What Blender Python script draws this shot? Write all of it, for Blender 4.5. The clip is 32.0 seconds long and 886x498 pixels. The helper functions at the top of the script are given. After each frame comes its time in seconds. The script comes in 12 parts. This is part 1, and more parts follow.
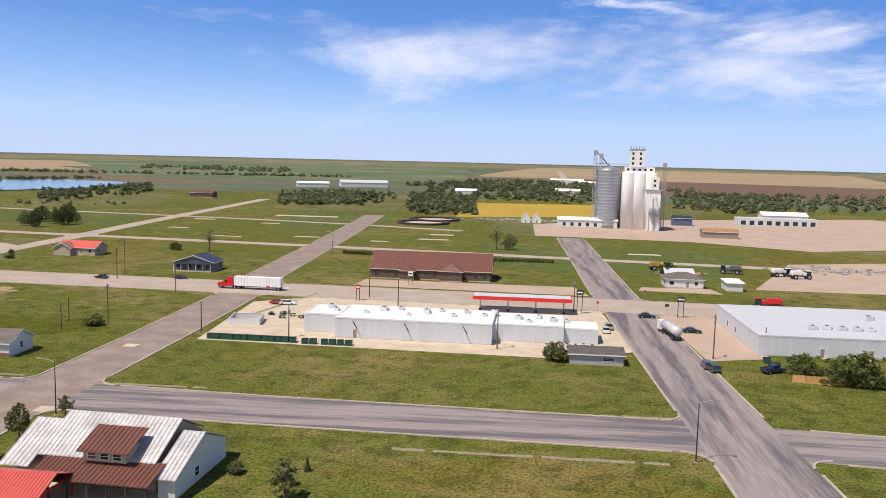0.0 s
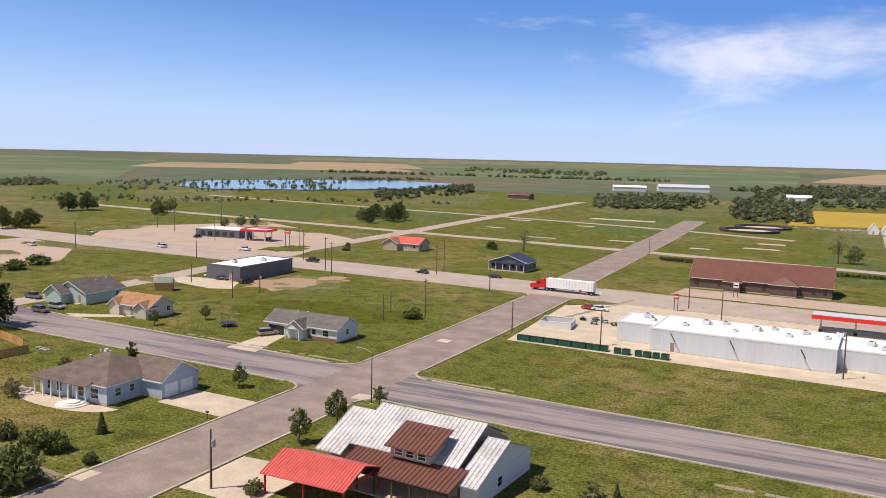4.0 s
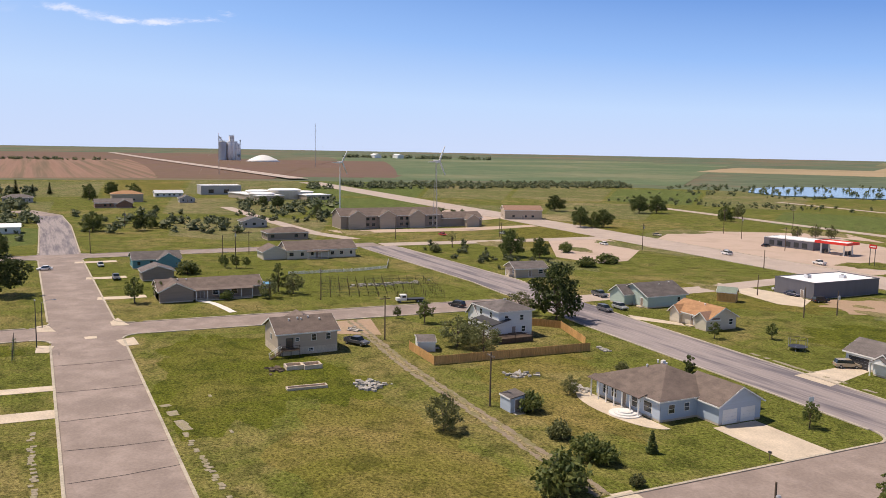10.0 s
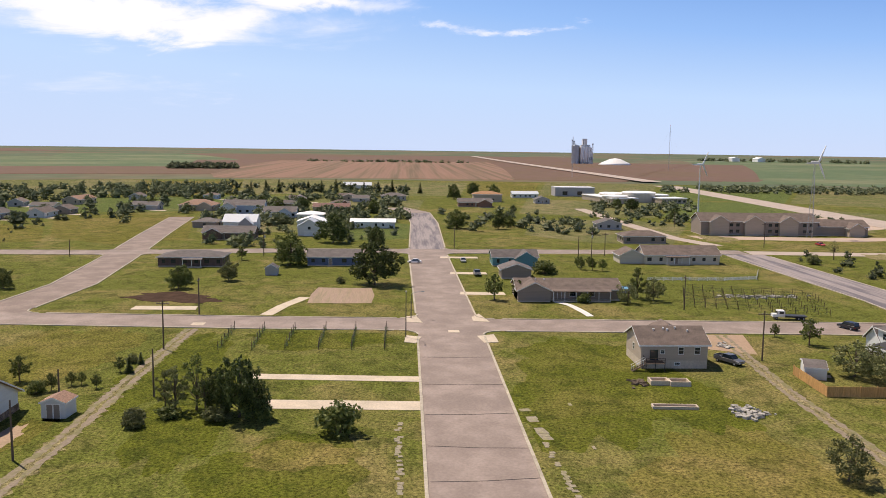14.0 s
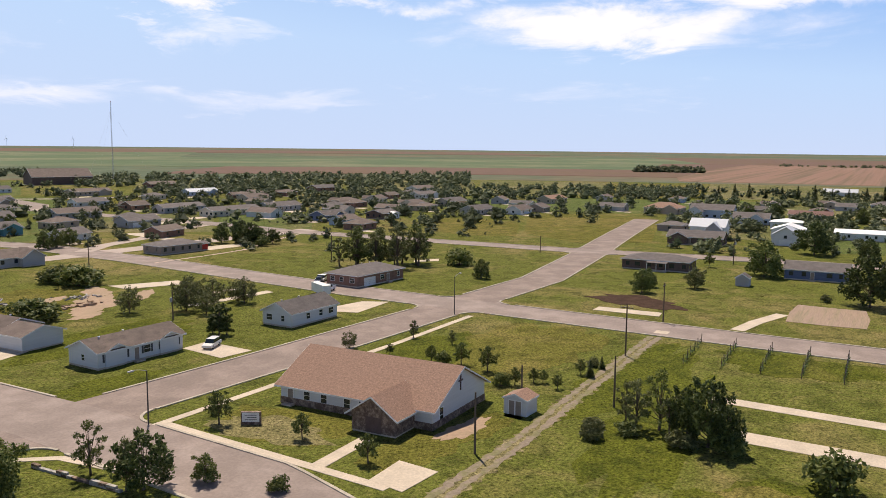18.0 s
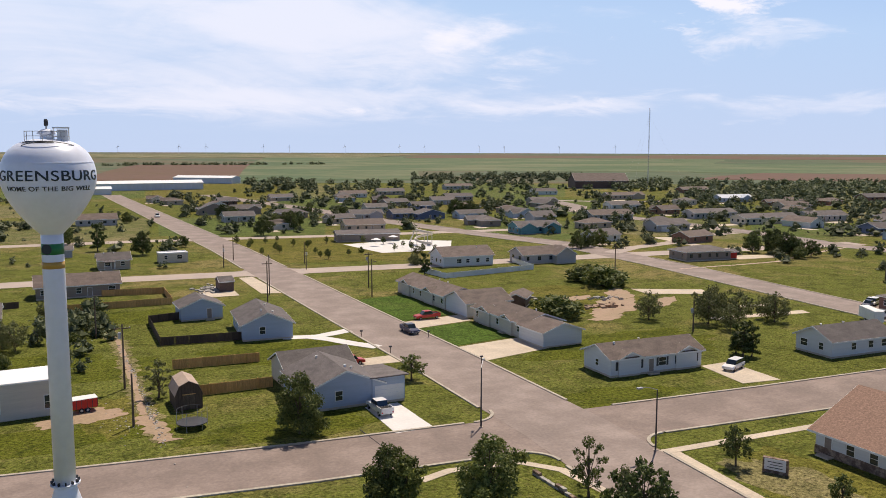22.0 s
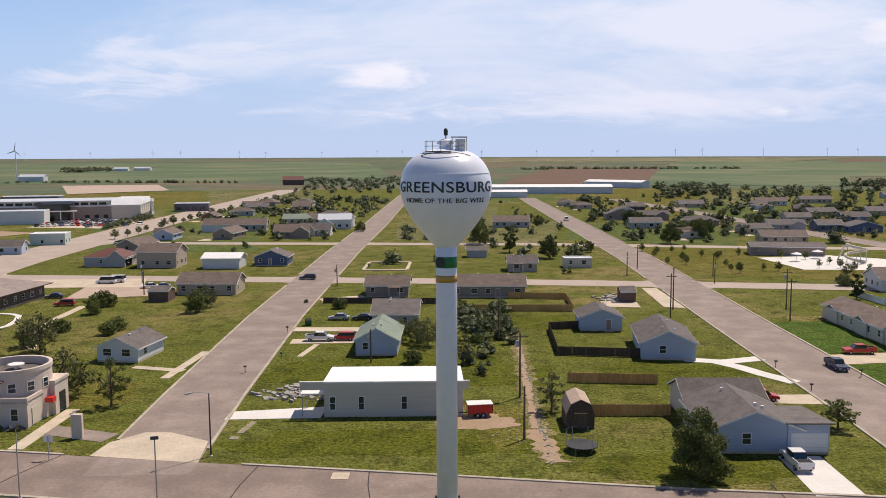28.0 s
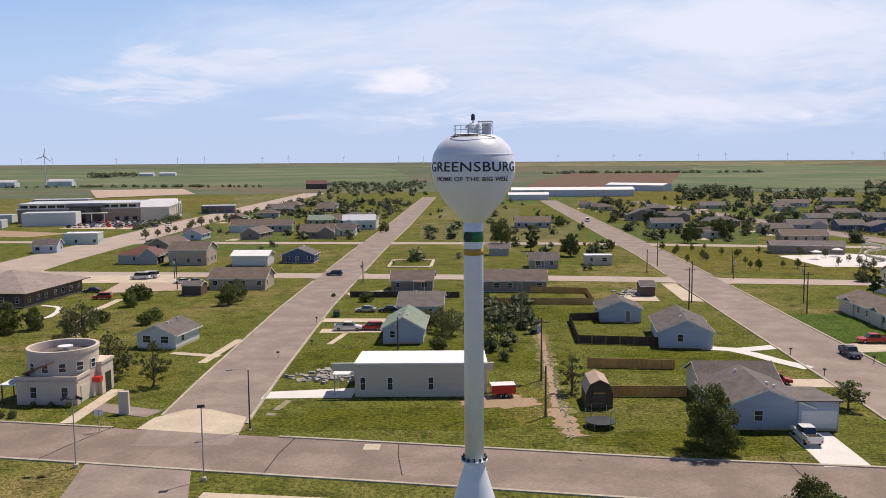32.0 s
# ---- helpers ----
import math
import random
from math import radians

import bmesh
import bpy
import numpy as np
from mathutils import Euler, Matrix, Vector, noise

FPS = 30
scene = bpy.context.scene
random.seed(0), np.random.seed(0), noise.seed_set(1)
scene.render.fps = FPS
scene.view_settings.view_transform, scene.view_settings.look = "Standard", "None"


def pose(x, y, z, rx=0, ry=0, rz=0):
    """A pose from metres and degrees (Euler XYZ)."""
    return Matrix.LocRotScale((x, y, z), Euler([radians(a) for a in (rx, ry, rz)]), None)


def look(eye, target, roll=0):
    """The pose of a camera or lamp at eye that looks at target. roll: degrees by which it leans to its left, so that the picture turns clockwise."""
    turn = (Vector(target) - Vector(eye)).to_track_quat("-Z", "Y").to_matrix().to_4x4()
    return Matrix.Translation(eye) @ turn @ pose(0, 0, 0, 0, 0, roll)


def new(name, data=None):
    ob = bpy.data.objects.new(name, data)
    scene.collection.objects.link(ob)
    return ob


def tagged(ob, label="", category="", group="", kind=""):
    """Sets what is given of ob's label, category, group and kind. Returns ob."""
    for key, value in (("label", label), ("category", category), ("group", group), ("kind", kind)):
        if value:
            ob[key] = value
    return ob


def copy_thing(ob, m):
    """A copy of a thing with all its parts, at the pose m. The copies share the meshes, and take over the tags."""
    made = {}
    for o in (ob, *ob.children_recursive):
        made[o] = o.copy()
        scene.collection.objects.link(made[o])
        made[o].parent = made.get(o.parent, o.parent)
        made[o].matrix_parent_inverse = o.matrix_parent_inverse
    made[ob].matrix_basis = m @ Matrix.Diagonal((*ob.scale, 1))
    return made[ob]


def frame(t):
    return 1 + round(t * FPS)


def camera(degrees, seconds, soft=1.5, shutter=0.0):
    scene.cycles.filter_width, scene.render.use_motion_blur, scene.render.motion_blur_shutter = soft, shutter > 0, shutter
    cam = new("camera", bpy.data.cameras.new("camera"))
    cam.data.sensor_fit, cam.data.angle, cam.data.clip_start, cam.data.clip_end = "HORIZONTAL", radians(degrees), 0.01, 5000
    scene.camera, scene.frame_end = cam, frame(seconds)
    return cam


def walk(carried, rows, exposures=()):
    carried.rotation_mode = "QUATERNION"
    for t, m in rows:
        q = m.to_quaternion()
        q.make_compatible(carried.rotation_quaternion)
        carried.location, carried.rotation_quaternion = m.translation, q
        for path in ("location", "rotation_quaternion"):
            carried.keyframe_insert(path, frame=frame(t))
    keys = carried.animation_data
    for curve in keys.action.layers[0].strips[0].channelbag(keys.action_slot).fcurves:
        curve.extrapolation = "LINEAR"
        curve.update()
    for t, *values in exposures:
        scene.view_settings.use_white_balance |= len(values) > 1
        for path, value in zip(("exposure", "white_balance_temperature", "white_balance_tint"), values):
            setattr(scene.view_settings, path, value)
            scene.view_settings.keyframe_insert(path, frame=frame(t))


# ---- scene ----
cam = camera(55.81, 32.0, soft=0.65)
PATH = [
    (0, (0.01, -0.00, 44.34), (-1.751, 19.792, 42.117), 1.43),
    (0.5, (-0.23, 1.29, 44.17), (-3.007, 20.966, 41.921), 1.42),
    (1, (-0.53, 2.58, 43.98), (-4.224, 22.102, 41.722), 1.43),
    (1.5, (-0.89, 3.87, 43.79), (-5.508, 23.195, 41.523), 1.37),
    (2, (-1.30, 5.15, 43.59), (-6.723, 24.271, 41.327), 1.33),
    (2.5, (-1.74, 6.41, 43.38), (-8.036, 25.253, 41.106), 1.44),
    (3, (-2.22, 7.63, 43.18), (-9.376, 26.161, 40.895), 1.59),
    (3.5, (-2.76, 8.80, 42.99), (-10.791, 26.972, 40.700), 1.51),
    (5.5, (-5.48, 12.46, 42.56), (-16.628, 28.897, 40.211), 1.34),
    (6, (-6.17, 13.55, 42.45), (-18.190, 29.355, 40.098), 1.32),
    (6.5, (-6.86, 14.67, 42.33), (-19.676, 29.835, 39.968), 1.25),
    (7, (-7.60, 15.78, 42.21), (-21.175, 30.270, 39.843), 1.25),
    (7.5, (-8.46, 16.84, 42.10), (-22.914, 30.456, 39.716), 1.34),
    (8, (-9.51, 17.80, 41.98), (-24.724, 30.555, 39.589), 1.31),
    (8.5, (-10.71, 18.64, 41.85), (-26.660, 30.467, 39.442), 1.28),
    (9, (-12.05, 19.35, 41.73), (-28.667, 30.208, 39.317), 1.23),
    (9.5, (-13.51, 19.89, 41.58), (-30.735, 29.756, 39.163), 1.16),
    (10, (-15.08, 20.23, 41.42), (-32.897, 28.982, 38.987), 1.01),
    (10.5, (-16.68, 20.40, 41.23), (-34.917, 28.231, 38.794), 0.94),
    (11, (-18.24, 20.41, 41.02), (-36.826, 27.378, 38.579), 0.88),
    (11.5, (-19.70, 20.32, 40.77), (-38.626, 26.297, 38.334), 0.87),
    (12, (-21.09, 20.20, 40.50), (-40.266, 25.320, 38.057), 0.80),
    (12.5, (-22.50, 20.07, 40.25), (-41.901, 24.246, 37.797), 0.75),
    (13, (-23.96, 19.90, 40.02), (-43.527, 23.235, 37.570), 0.79),
    (13.5, (-25.48, 19.68, 39.82), (-45.187, 21.999, 37.360), 0.72),
    (14, (-27.00, 19.43, 39.66), (-46.830, 20.336, 37.203), 0.66),
    (14.5, (-28.52, 19.14, 39.52), (-48.367, 18.726, 37.066), 0.56),
    (16.5, (-34.38, 16.84, 38.60), (-53.477, 11.447, 36.144), 0.55),
    (17, (-36.23, 15.99, 38.30), (-54.926, 9.311, 35.852), 0.54),
    (17.5, (-38.14, 15.09, 38.00), (-56.252, 6.966, 35.558), 0.51),
    (18, (-40.05, 14.17, 37.71), (-57.535, 4.763, 35.262), 0.50),
    (18.5, (-41.95, 13.24, 37.43), (-58.731, 2.646, 34.998), 0.46),
    (19, (-43.77, 12.29, 37.15), (-59.700, 0.440, 34.734), 0.34),
    (19.5, (-45.48, 11.28, 36.89), (-60.563, -1.635, 34.480), 0.27),
    (20, (-47.04, 10.14, 36.67), (-61.032, -3.944, 34.283), 0.10),
    (20.5, (-48.38, 8.84, 36.49), (-61.297, -6.248, 34.102), 0.25),
    (21, (-49.48, 7.28, 36.31), (-61.142, -8.795, 33.929), 0.27),
    (21.5, (-50.33, 5.50, 36.11), (-60.490, -11.561, 33.757), 0.07),
    (22, (-51.00, 3.64, 35.93), (-59.833, -14.154, 33.589), 0.04),
    (22.5, (-51.56, 1.82, 35.87), (-58.814, -16.677, 33.546), -0.01),
    (23, (-52.07, 0.08, 35.88), (-57.815, -18.942, 33.574), -0.20),
    (23.5, (-52.52, -1.45, 35.93), (-56.762, -20.859, 33.648), -0.26),
    (24, (-52.91, -2.73, 36.03), (-55.472, -22.439, 33.774), -0.26),
    (24.5, (-53.17, -3.78, 36.14), (-54.430, -23.616, 33.890), -0.23),
    (25, (-53.32, -4.58, 36.23), (-53.915, -24.443, 33.985), -0.29),
    (25.5, (-53.42, -5.20, 36.30), (-53.789, -25.070, 34.051), -0.27),
    (27.5, (-53.58, -5.75, 36.33), (-53.448, -25.628, 34.103), -0.26),
    (28, (-53.59, -5.30, 36.33), (-53.210, -25.175, 34.103), -0.29),
    (28.5, (-53.57, -4.74, 36.33), (-53.022, -24.607, 34.119), -0.35),
    (29, (-53.52, -4.06, 36.33), (-52.890, -23.932, 34.126), -0.39),
    (29.5, (-53.47, -3.31, 36.23), (-52.793, -23.175, 34.056), -0.35),
    (30, (-53.43, -2.49, 36.02), (-52.701, -22.362, 33.859), -0.38),
    (30.5, (-53.38, -1.65, 35.71), (-52.596, -21.518, 33.579), -0.41),
    (31, (-53.32, -0.80, 35.32), (-52.473, -20.666, 33.201), -0.43),
    (31.5, (-53.25, 0.02, 34.88), (-52.367, -19.849, 32.769), -0.45),
    (32, (-53.18, 0.81, 34.48), (-52.290, -19.063, 32.381), -0.45),
]
walk(cam, [(t, look(eye, target, roll)) for t, eye, target, roll in PATH], [(0, 0.03, 6450, 13), (8, 0.06, 6650, 15), (14, 0.1, 6750, 14), (21, 0.0, 6700, 13), (25, -0.1, 6650, 14), (32, -0.1, 6600, 14)])

# ---- light ----
SUN_EL, SUN_AZ = radians(61), radians(226)      # azimuth clockwise from north
scene.view_settings.exposure = 0.0
world = bpy.data.worlds.new("sky")
scene.world = world
world.use_nodes = True
wn, wl = world.node_tree.nodes, world.node_tree.links
wn.clear()


def wnode(kind, **props):
    n = wn.new(kind)
    for k, v in props.items():
        if k == "op":
            n.operation = v
        elif k == "sky":
            n.sky_type = v
    return n


w_out, w_bg = wnode("ShaderNodeOutputWorld"), wnode("ShaderNodeBackground")
w_sky = wnode("ShaderNodeTexSky", sky="NISHITA")
w_sky.sun_disc, w_sky.sun_elevation, w_sky.sun_rotation = False, SUN_EL, SUN_AZ
w_sky.altitude, w_sky.air_density, w_sky.dust_density, w_sky.ozone_density = 700, 1.0, 0.05, 3.5
w_geo, w_sep = wnode("ShaderNodeTexCoord"), wnode("ShaderNodeSeparateXYZ")
wl.new(w_geo.outputs["Generated"], w_sep.inputs[0])


def wmath(op, a, b=None, c=None):
    n = wnode("ShaderNodeMath", op=op)
    for k, v in enumerate((a, b, c)):
        if v is None:
            continue
        if isinstance(v, (int, float)):
            n.inputs[k].default_value = v
        else:
            wl.new(v, n.inputs[k])
    return n.outputs[0]


# clouds lie on a plane high over the ground
cz = wmath("ADD", wmath("MAXIMUM", w_sep.outputs[2], 0.0), 0.16)
cx, cy = wmath("DIVIDE", w_sep.outputs[0], cz), wmath("DIVIDE", w_sep.outputs[1], cz)
w_comb = wnode("ShaderNodeCombineXYZ")
wl.new(cx, w_comb.inputs[0]), wl.new(cy, w_comb.inputs[1])
w_comb.inputs[2].default_value = 4.7


def wnoise(scale, detail, rough, distort):
    n = wnode("ShaderNodeTexNoise")
    n.inputs["Scale"].default_value, n.inputs["Detail"].default_value = scale, detail
    n.inputs["Roughness"].default_value, n.inputs["Distortion"].default_value = rough, distort
    wl.new(w_comb.outputs[0], n.inputs["Vector"])
    return n.outputs[0]


def wramp(v, lo, hi):
    n = wnode("ShaderNodeMapRange")
    n.interpolation_type = "SMOOTHSTEP"
    n.inputs[1].default_value, n.inputs[2].default_value = lo, hi
    wl.new(v, n.inputs[0])
    return n.outputs[0]


puffs, veil = wnoise(0.62, 9, 0.55, 0.5), wnoise(0.3, 6, 0.6, 1.2)
side = wmath("MULTIPLY", wmath("MULTIPLY", w_sep.outputs[0], w_sep.outputs[1]), 0.10)
south = wmath("ADD", wmath("MULTIPLY_ADD", w_sep.outputs[1], -0.17, -0.06), side)
north = wmath("ADD", wmath("MULTIPLY_ADD", w_sep.outputs[0], 0.14, -0.17), wmath("MULTIPLY", w_sep.outputs[1], 0.15))
high = wramp(w_sep.outputs[2], 0.19, 0.32)
bearing = wmath("MULTIPLY", wmath("ARCTAN2", w_sep.outputs[1], w_sep.outputs[0]), 180 / math.pi)
bearing = wmath("ADD", bearing, wmath("MULTIPLY", wmath("LESS_THAN", bearing, 0.0), 360.0))
# banks of cloud: bearing, height, half width, half height, thickness
BANKS = ((76, 0.10, 13, 0.04, 0.27), (82, 0.168, 5, 0.02, 0.25), (72.5, 0.136, 7, 0.02, 0.28), (66, 0.08, 10, 0.03, 0.25), (90, 0.09, 10, 0.025, 0.19), (102, 0.108, 7, 0.022, 0.19), (113, 0.148, 6, 0.01, 0.18),
         (198, 0.138, 11, 0.026, 0.37), (188, 0.162, 8, 0.014, 0.33), (222, 0.124, 5, 0.024, 0.35), (201, 0.058, 9, 0.02, 0.25), (220, 0.048, 13, 0.016, 0.24), (174.7, 0.138, 3.4, 0.006, 0.3),
         (251, 0.132, 16, 0.05, 0.36), (254, 0.062, 16, 0.028, 0.3), (226, 0.124, 5, 0.014, 0.36), (223, 0.156, 3.5, 0.018, 0.35), (211, 0.158, 6, 0.012, 0.34), (235, 0.048, 13, 0.016, 0.25),
         (273, 0.12, 20, 0.06, 0.29), (258, 0.09, 13, 0.03, 0.28), (286.5, 0.112, 8, 0.022, 0.29), (264, 0.05, 16, 0.016, 0.24), (292, 0.085, 8, 0.014, 0.26))
ripple, drift = wnoise(2.2, 7, 0.62, 0.4), wnoise(1.5, 7, 0.62, 1.0)
bearing = wmath("ADD", bearing, wmath("MULTIPLY", wmath("SUBTRACT", ripple, 0.5), 26.0))
height = wmath("ADD", w_sep.outputs[2], wmath("MULTIPLY", wmath("SUBTRACT", drift, 0.5), 0.085))
banked = None
for b_az, b_z, b_w, b_h, b_t in BANKS:
    u = wmath("DIVIDE", wmath("SUBTRACT", bearing, b_az), b_w)
    v = wmath("DIVIDE", wmath("SUBTRACT", height, b_z), b_h)
    far = wmath("ADD", wmath("MULTIPLY", u, u), wmath("MULTIPLY", v, v))
    g = wmath("MULTIPLY", wmath("POWER", 2.718, wmath("MULTIPLY", far, -0.7)), b_t)
    banked = g if banked is None else wmath("MAXIMUM", banked, g)
over = wmath("MULTIPLY", wmath("MAXIMUM", south, north), high)
lean = wmath("ADD", over, wmath("MULTIPLY", wmath("SUBTRACT", 1.0, high), wmath("SUBTRACT", banked, 0.24)))
cover = wramp(wmath("ADD", puffs, lean), 0.48, 0.68)
thin = wmath("MULTIPLY", wramp(wmath("ADD", veil, lean), 0.36, 0.66), 0.72)
low = wmath("MULTIPLY", wramp(w_sep.outputs[2], 0.015, 0.05), 0.94)
cloud = wmath("MULTIPLY", wmath("MAXIMUM", cover, thin), wmath("MULTIPLY", low, wramp(w_sep.outputs[2], 0.65, 0.3)))
w_mix = wnode("ShaderNodeMix")
w_mix.data_type = "RGBA"
wl.new(cloud, w_mix.inputs[0])
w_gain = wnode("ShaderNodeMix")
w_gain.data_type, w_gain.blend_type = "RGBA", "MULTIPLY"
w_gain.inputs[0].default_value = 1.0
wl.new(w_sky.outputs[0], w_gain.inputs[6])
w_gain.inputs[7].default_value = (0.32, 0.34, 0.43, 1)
# pale haze at the rim of the plain, clear blue above it
w_haze = wnode("ShaderNodeValToRGB")
stops = ((0.0, (5.6, 6.9, 9.3)), (0.22, (4.9, 6.8, 9.6)), (0.5, (2.9, 5.1, 9.1)), (0.8, (1.65, 3.5, 7.6)), (1.0, (1.2, 3.0, 7.3)))
w_haze.color_ramp.elements.remove(w_haze.color_ramp.elements[1])
for k, (p, c) in enumerate(stops):
    e = w_haze.color_ramp.elements[0] if k == 0 else w_haze.color_ramp.elements.new(p)
    e.position, e.color = p, (*c, 1)
clear = wmath("ADD", wmath("MULTIPLY_ADD", w_sep.outputs[1], 2.4, 3.8), wmath("MULTIPLY", w_sep.outputs[0], 0.75))
wl.new(wmath("MULTIPLY", wmath("MAXIMUM", w_sep.outputs[2], 0.0), clear), w_haze.inputs[0])
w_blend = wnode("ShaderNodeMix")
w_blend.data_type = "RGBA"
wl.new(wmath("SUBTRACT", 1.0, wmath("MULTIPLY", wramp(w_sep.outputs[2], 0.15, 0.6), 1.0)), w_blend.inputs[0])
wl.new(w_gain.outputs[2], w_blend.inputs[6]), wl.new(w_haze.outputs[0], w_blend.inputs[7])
wl.new(w_blend.outputs[2], w_mix.inputs[6])
w_mix.inputs[7].default_value = (9.9, 9.9, 10.8, 1)
wl.new(w_mix.outputs[2], w_bg.inputs[0])
w_bg.inputs[1].default_value = 0.10
wl.new(w_bg.outputs[0], w_out.inputs[0])

sun_data = bpy.data.lights.new("sun", "SUN")
sun_data.energy, sun_data.angle, sun_data.color = 4.65, radians(0.53), (1.0, 0.90, 0.76)
sun = new("sun", sun_data)
s_dir = Vector((math.sin(SUN_AZ) * math.cos(SUN_EL), math.cos(SUN_AZ) * math.cos(SUN_EL), math.sin(SUN_EL)))
sun.matrix_world = look(s_dir * 300, (0, 0, 0))

# ---- materials ----


def mat(name, rgb, rough=0.85, var=0.18, scale=0.6, fine=9.0, bump=0.15, metal=0.0, rgb2=None, mix_at=(0.45, 0.62), stretch=(1, 1, 1), rand=0.0, spec=0.35):
    """Two noises, broad and fine, over a base colour; rgb2 comes up in broad patches."""
    m = bpy.data.materials.new(name)
    m.use_nodes = True
    nt = m.node_tree
    nd, ln = nt.nodes, nt.links
    bs = nd["Principled BSDF"]
    bs.inputs["Roughness"].default_value, bs.inputs["Metallic"].default_value = rough, metal
    bs.inputs["Specular IOR Level"].default_value = spec
    geo = nd.new("ShaderNodeNewGeometry")
    mp = nd.new("ShaderNodeMapping")
    mp.inputs["Scale"].default_value = stretch
    ln.new(geo.outputs["Position"], mp.inputs["Vector"])

    def nz(s, det, ro):
        n = nd.new("ShaderNodeTexNoise")
        n.inputs["Scale"].default_value, n.inputs["Detail"].default_value, n.inputs["Roughness"].default_value = s, det, ro
        ln.new(mp.outputs[0], n.inputs["Vector"])
        return n.outputs[0]

    broad, grain = nz(scale, 5, 0.6), nz(fine, 4, 0.65)

    def rng(v, a, b, c, d):
        n = nd.new("ShaderNodeMapRange")
        for k, q in enumerate((a, b, c, d)):
            n.inputs[k + 1].default_value = q
        ln.new(v, n.inputs[0])
        return n.outputs[0]

    def mx(fac, a, b, blend="MIX"):
        n = nd.new("ShaderNodeMix")
        n.data_type, n.blend_type = "RGBA", blend
        for k, q in ((0, fac), (6, a), (7, b)):
            if isinstance(q, (int, float)):
                n.inputs[k].default_value = q
            elif isinstance(q, tuple):
                n.inputs[k].default_value = (*q[:3], 1)
            else:
                ln.new(q, n.inputs[k])
        return n.outputs[2]

    col = rgb
    if rgb2:
        col = mx(rng(broad, mix_at[0], mix_at[1], 0, 1), rgb, rgb2)
    hsv = nd.new("ShaderNodeHueSaturation")
    if isinstance(col, tuple):
        hsv.inputs["Color"].default_value = (*col, 1)
    else:
        ln.new(col, hsv.inputs["Color"])
    val = nd.new("ShaderNodeMath")
    val.operation = "MULTIPLY"
    ln.new(rng(broad, 0.3, 0.7, 1 - var, 1 + var), val.inputs[0])
    ln.new(rng(grain, 0.3, 0.7, 1 - var, 1 + var), val.inputs[1])
    out = val.outputs[0]
    if rand:
        oi = nd.new("ShaderNodeObjectInfo")
        v2 = nd.new("ShaderNodeMath")
        v2.operation = "MULTIPLY"
        ln.new(out, v2.inputs[0])
        ln.new(rng(oi.outputs["Random"], 0, 1, 1 - rand, 1 + rand), v2.inputs[1])
        out = v2.outputs[0]
    ln.new(out, hsv.inputs["Value"])
    ln.new(hsv.outputs[0], bs.inputs["Base Color"])
    if bump:
        bp = nd.new("ShaderNodeBump")
        bp.inputs["Strength"].default_value, bp.inputs["Distance"].default_value = bump, 0.05
        ln.new(grain, bp.inputs["Height"])
        ln.new(bp.outputs[0], bs.inputs["Normal"])
    return m


def leafy(name, rgb, rgb2, trans=0.24):
    """Leaves: two greens by island, a little light comes through."""
    m = bpy.data.materials.new(name)
    m.use_nodes = True
    nd, ln = m.node_tree.nodes, m.node_tree.links
    bs = nd["Principled BSDF"]
    geo, mixn = nd.new("ShaderNodeNewGeometry"), nd.new("ShaderNodeMix")
    mixn.data_type = "RGBA"
    mixn.inputs[6].default_value, mixn.inputs[7].default_value = (*rgb, 1), (*rgb2, 1)
    ln.new(geo.outputs["Random Per Island"], mixn.inputs[0])
    oi, hs, mr = nd.new("ShaderNodeObjectInfo"), nd.new("ShaderNodeHueSaturation"), nd.new("ShaderNodeMapRange")
    mr.inputs[3].default_value, mr.inputs[4].default_value = 0.75, 1.25
    ln.new(oi.outputs["Random"], mr.inputs[0]), ln.new(mr.outputs[0], hs.inputs["Value"])
    ln.new(mixn.outputs[2], hs.inputs["Color"]), ln.new(hs.outputs[0], bs.inputs["Base Color"])
    bs.inputs["Roughness"].default_value = 0.6
    bs.inputs["Specular IOR Level"].default_value = 0.25
    tr, add = nd.new("ShaderNodeBsdfTranslucent"), nd.new("ShaderNodeMixShader")
    ln.new(hs.outputs[0], tr.inputs["Color"])
    add.inputs[0].default_value = trans
    ln.new(bs.outputs[0], add.inputs[1]), ln.new(tr.outputs[0], add.inputs[2])
    ln.new(add.outputs[0], nd["Material Output"].inputs["Surface"])
    return m


def glass(name, rgb=(0.02, 0.03, 0.04), rough=0.06):
    m = bpy.data.materials.new(name)
    m.use_nodes = True
    bs = m.node_tree.nodes["Principled BSDF"]
    bs.inputs["Base Color"].default_value = (*rgb, 1)
    bs.inputs["Roughness"].default_value = rough
    bs.inputs["Specular IOR Level"].default_value = 0.7
    return m


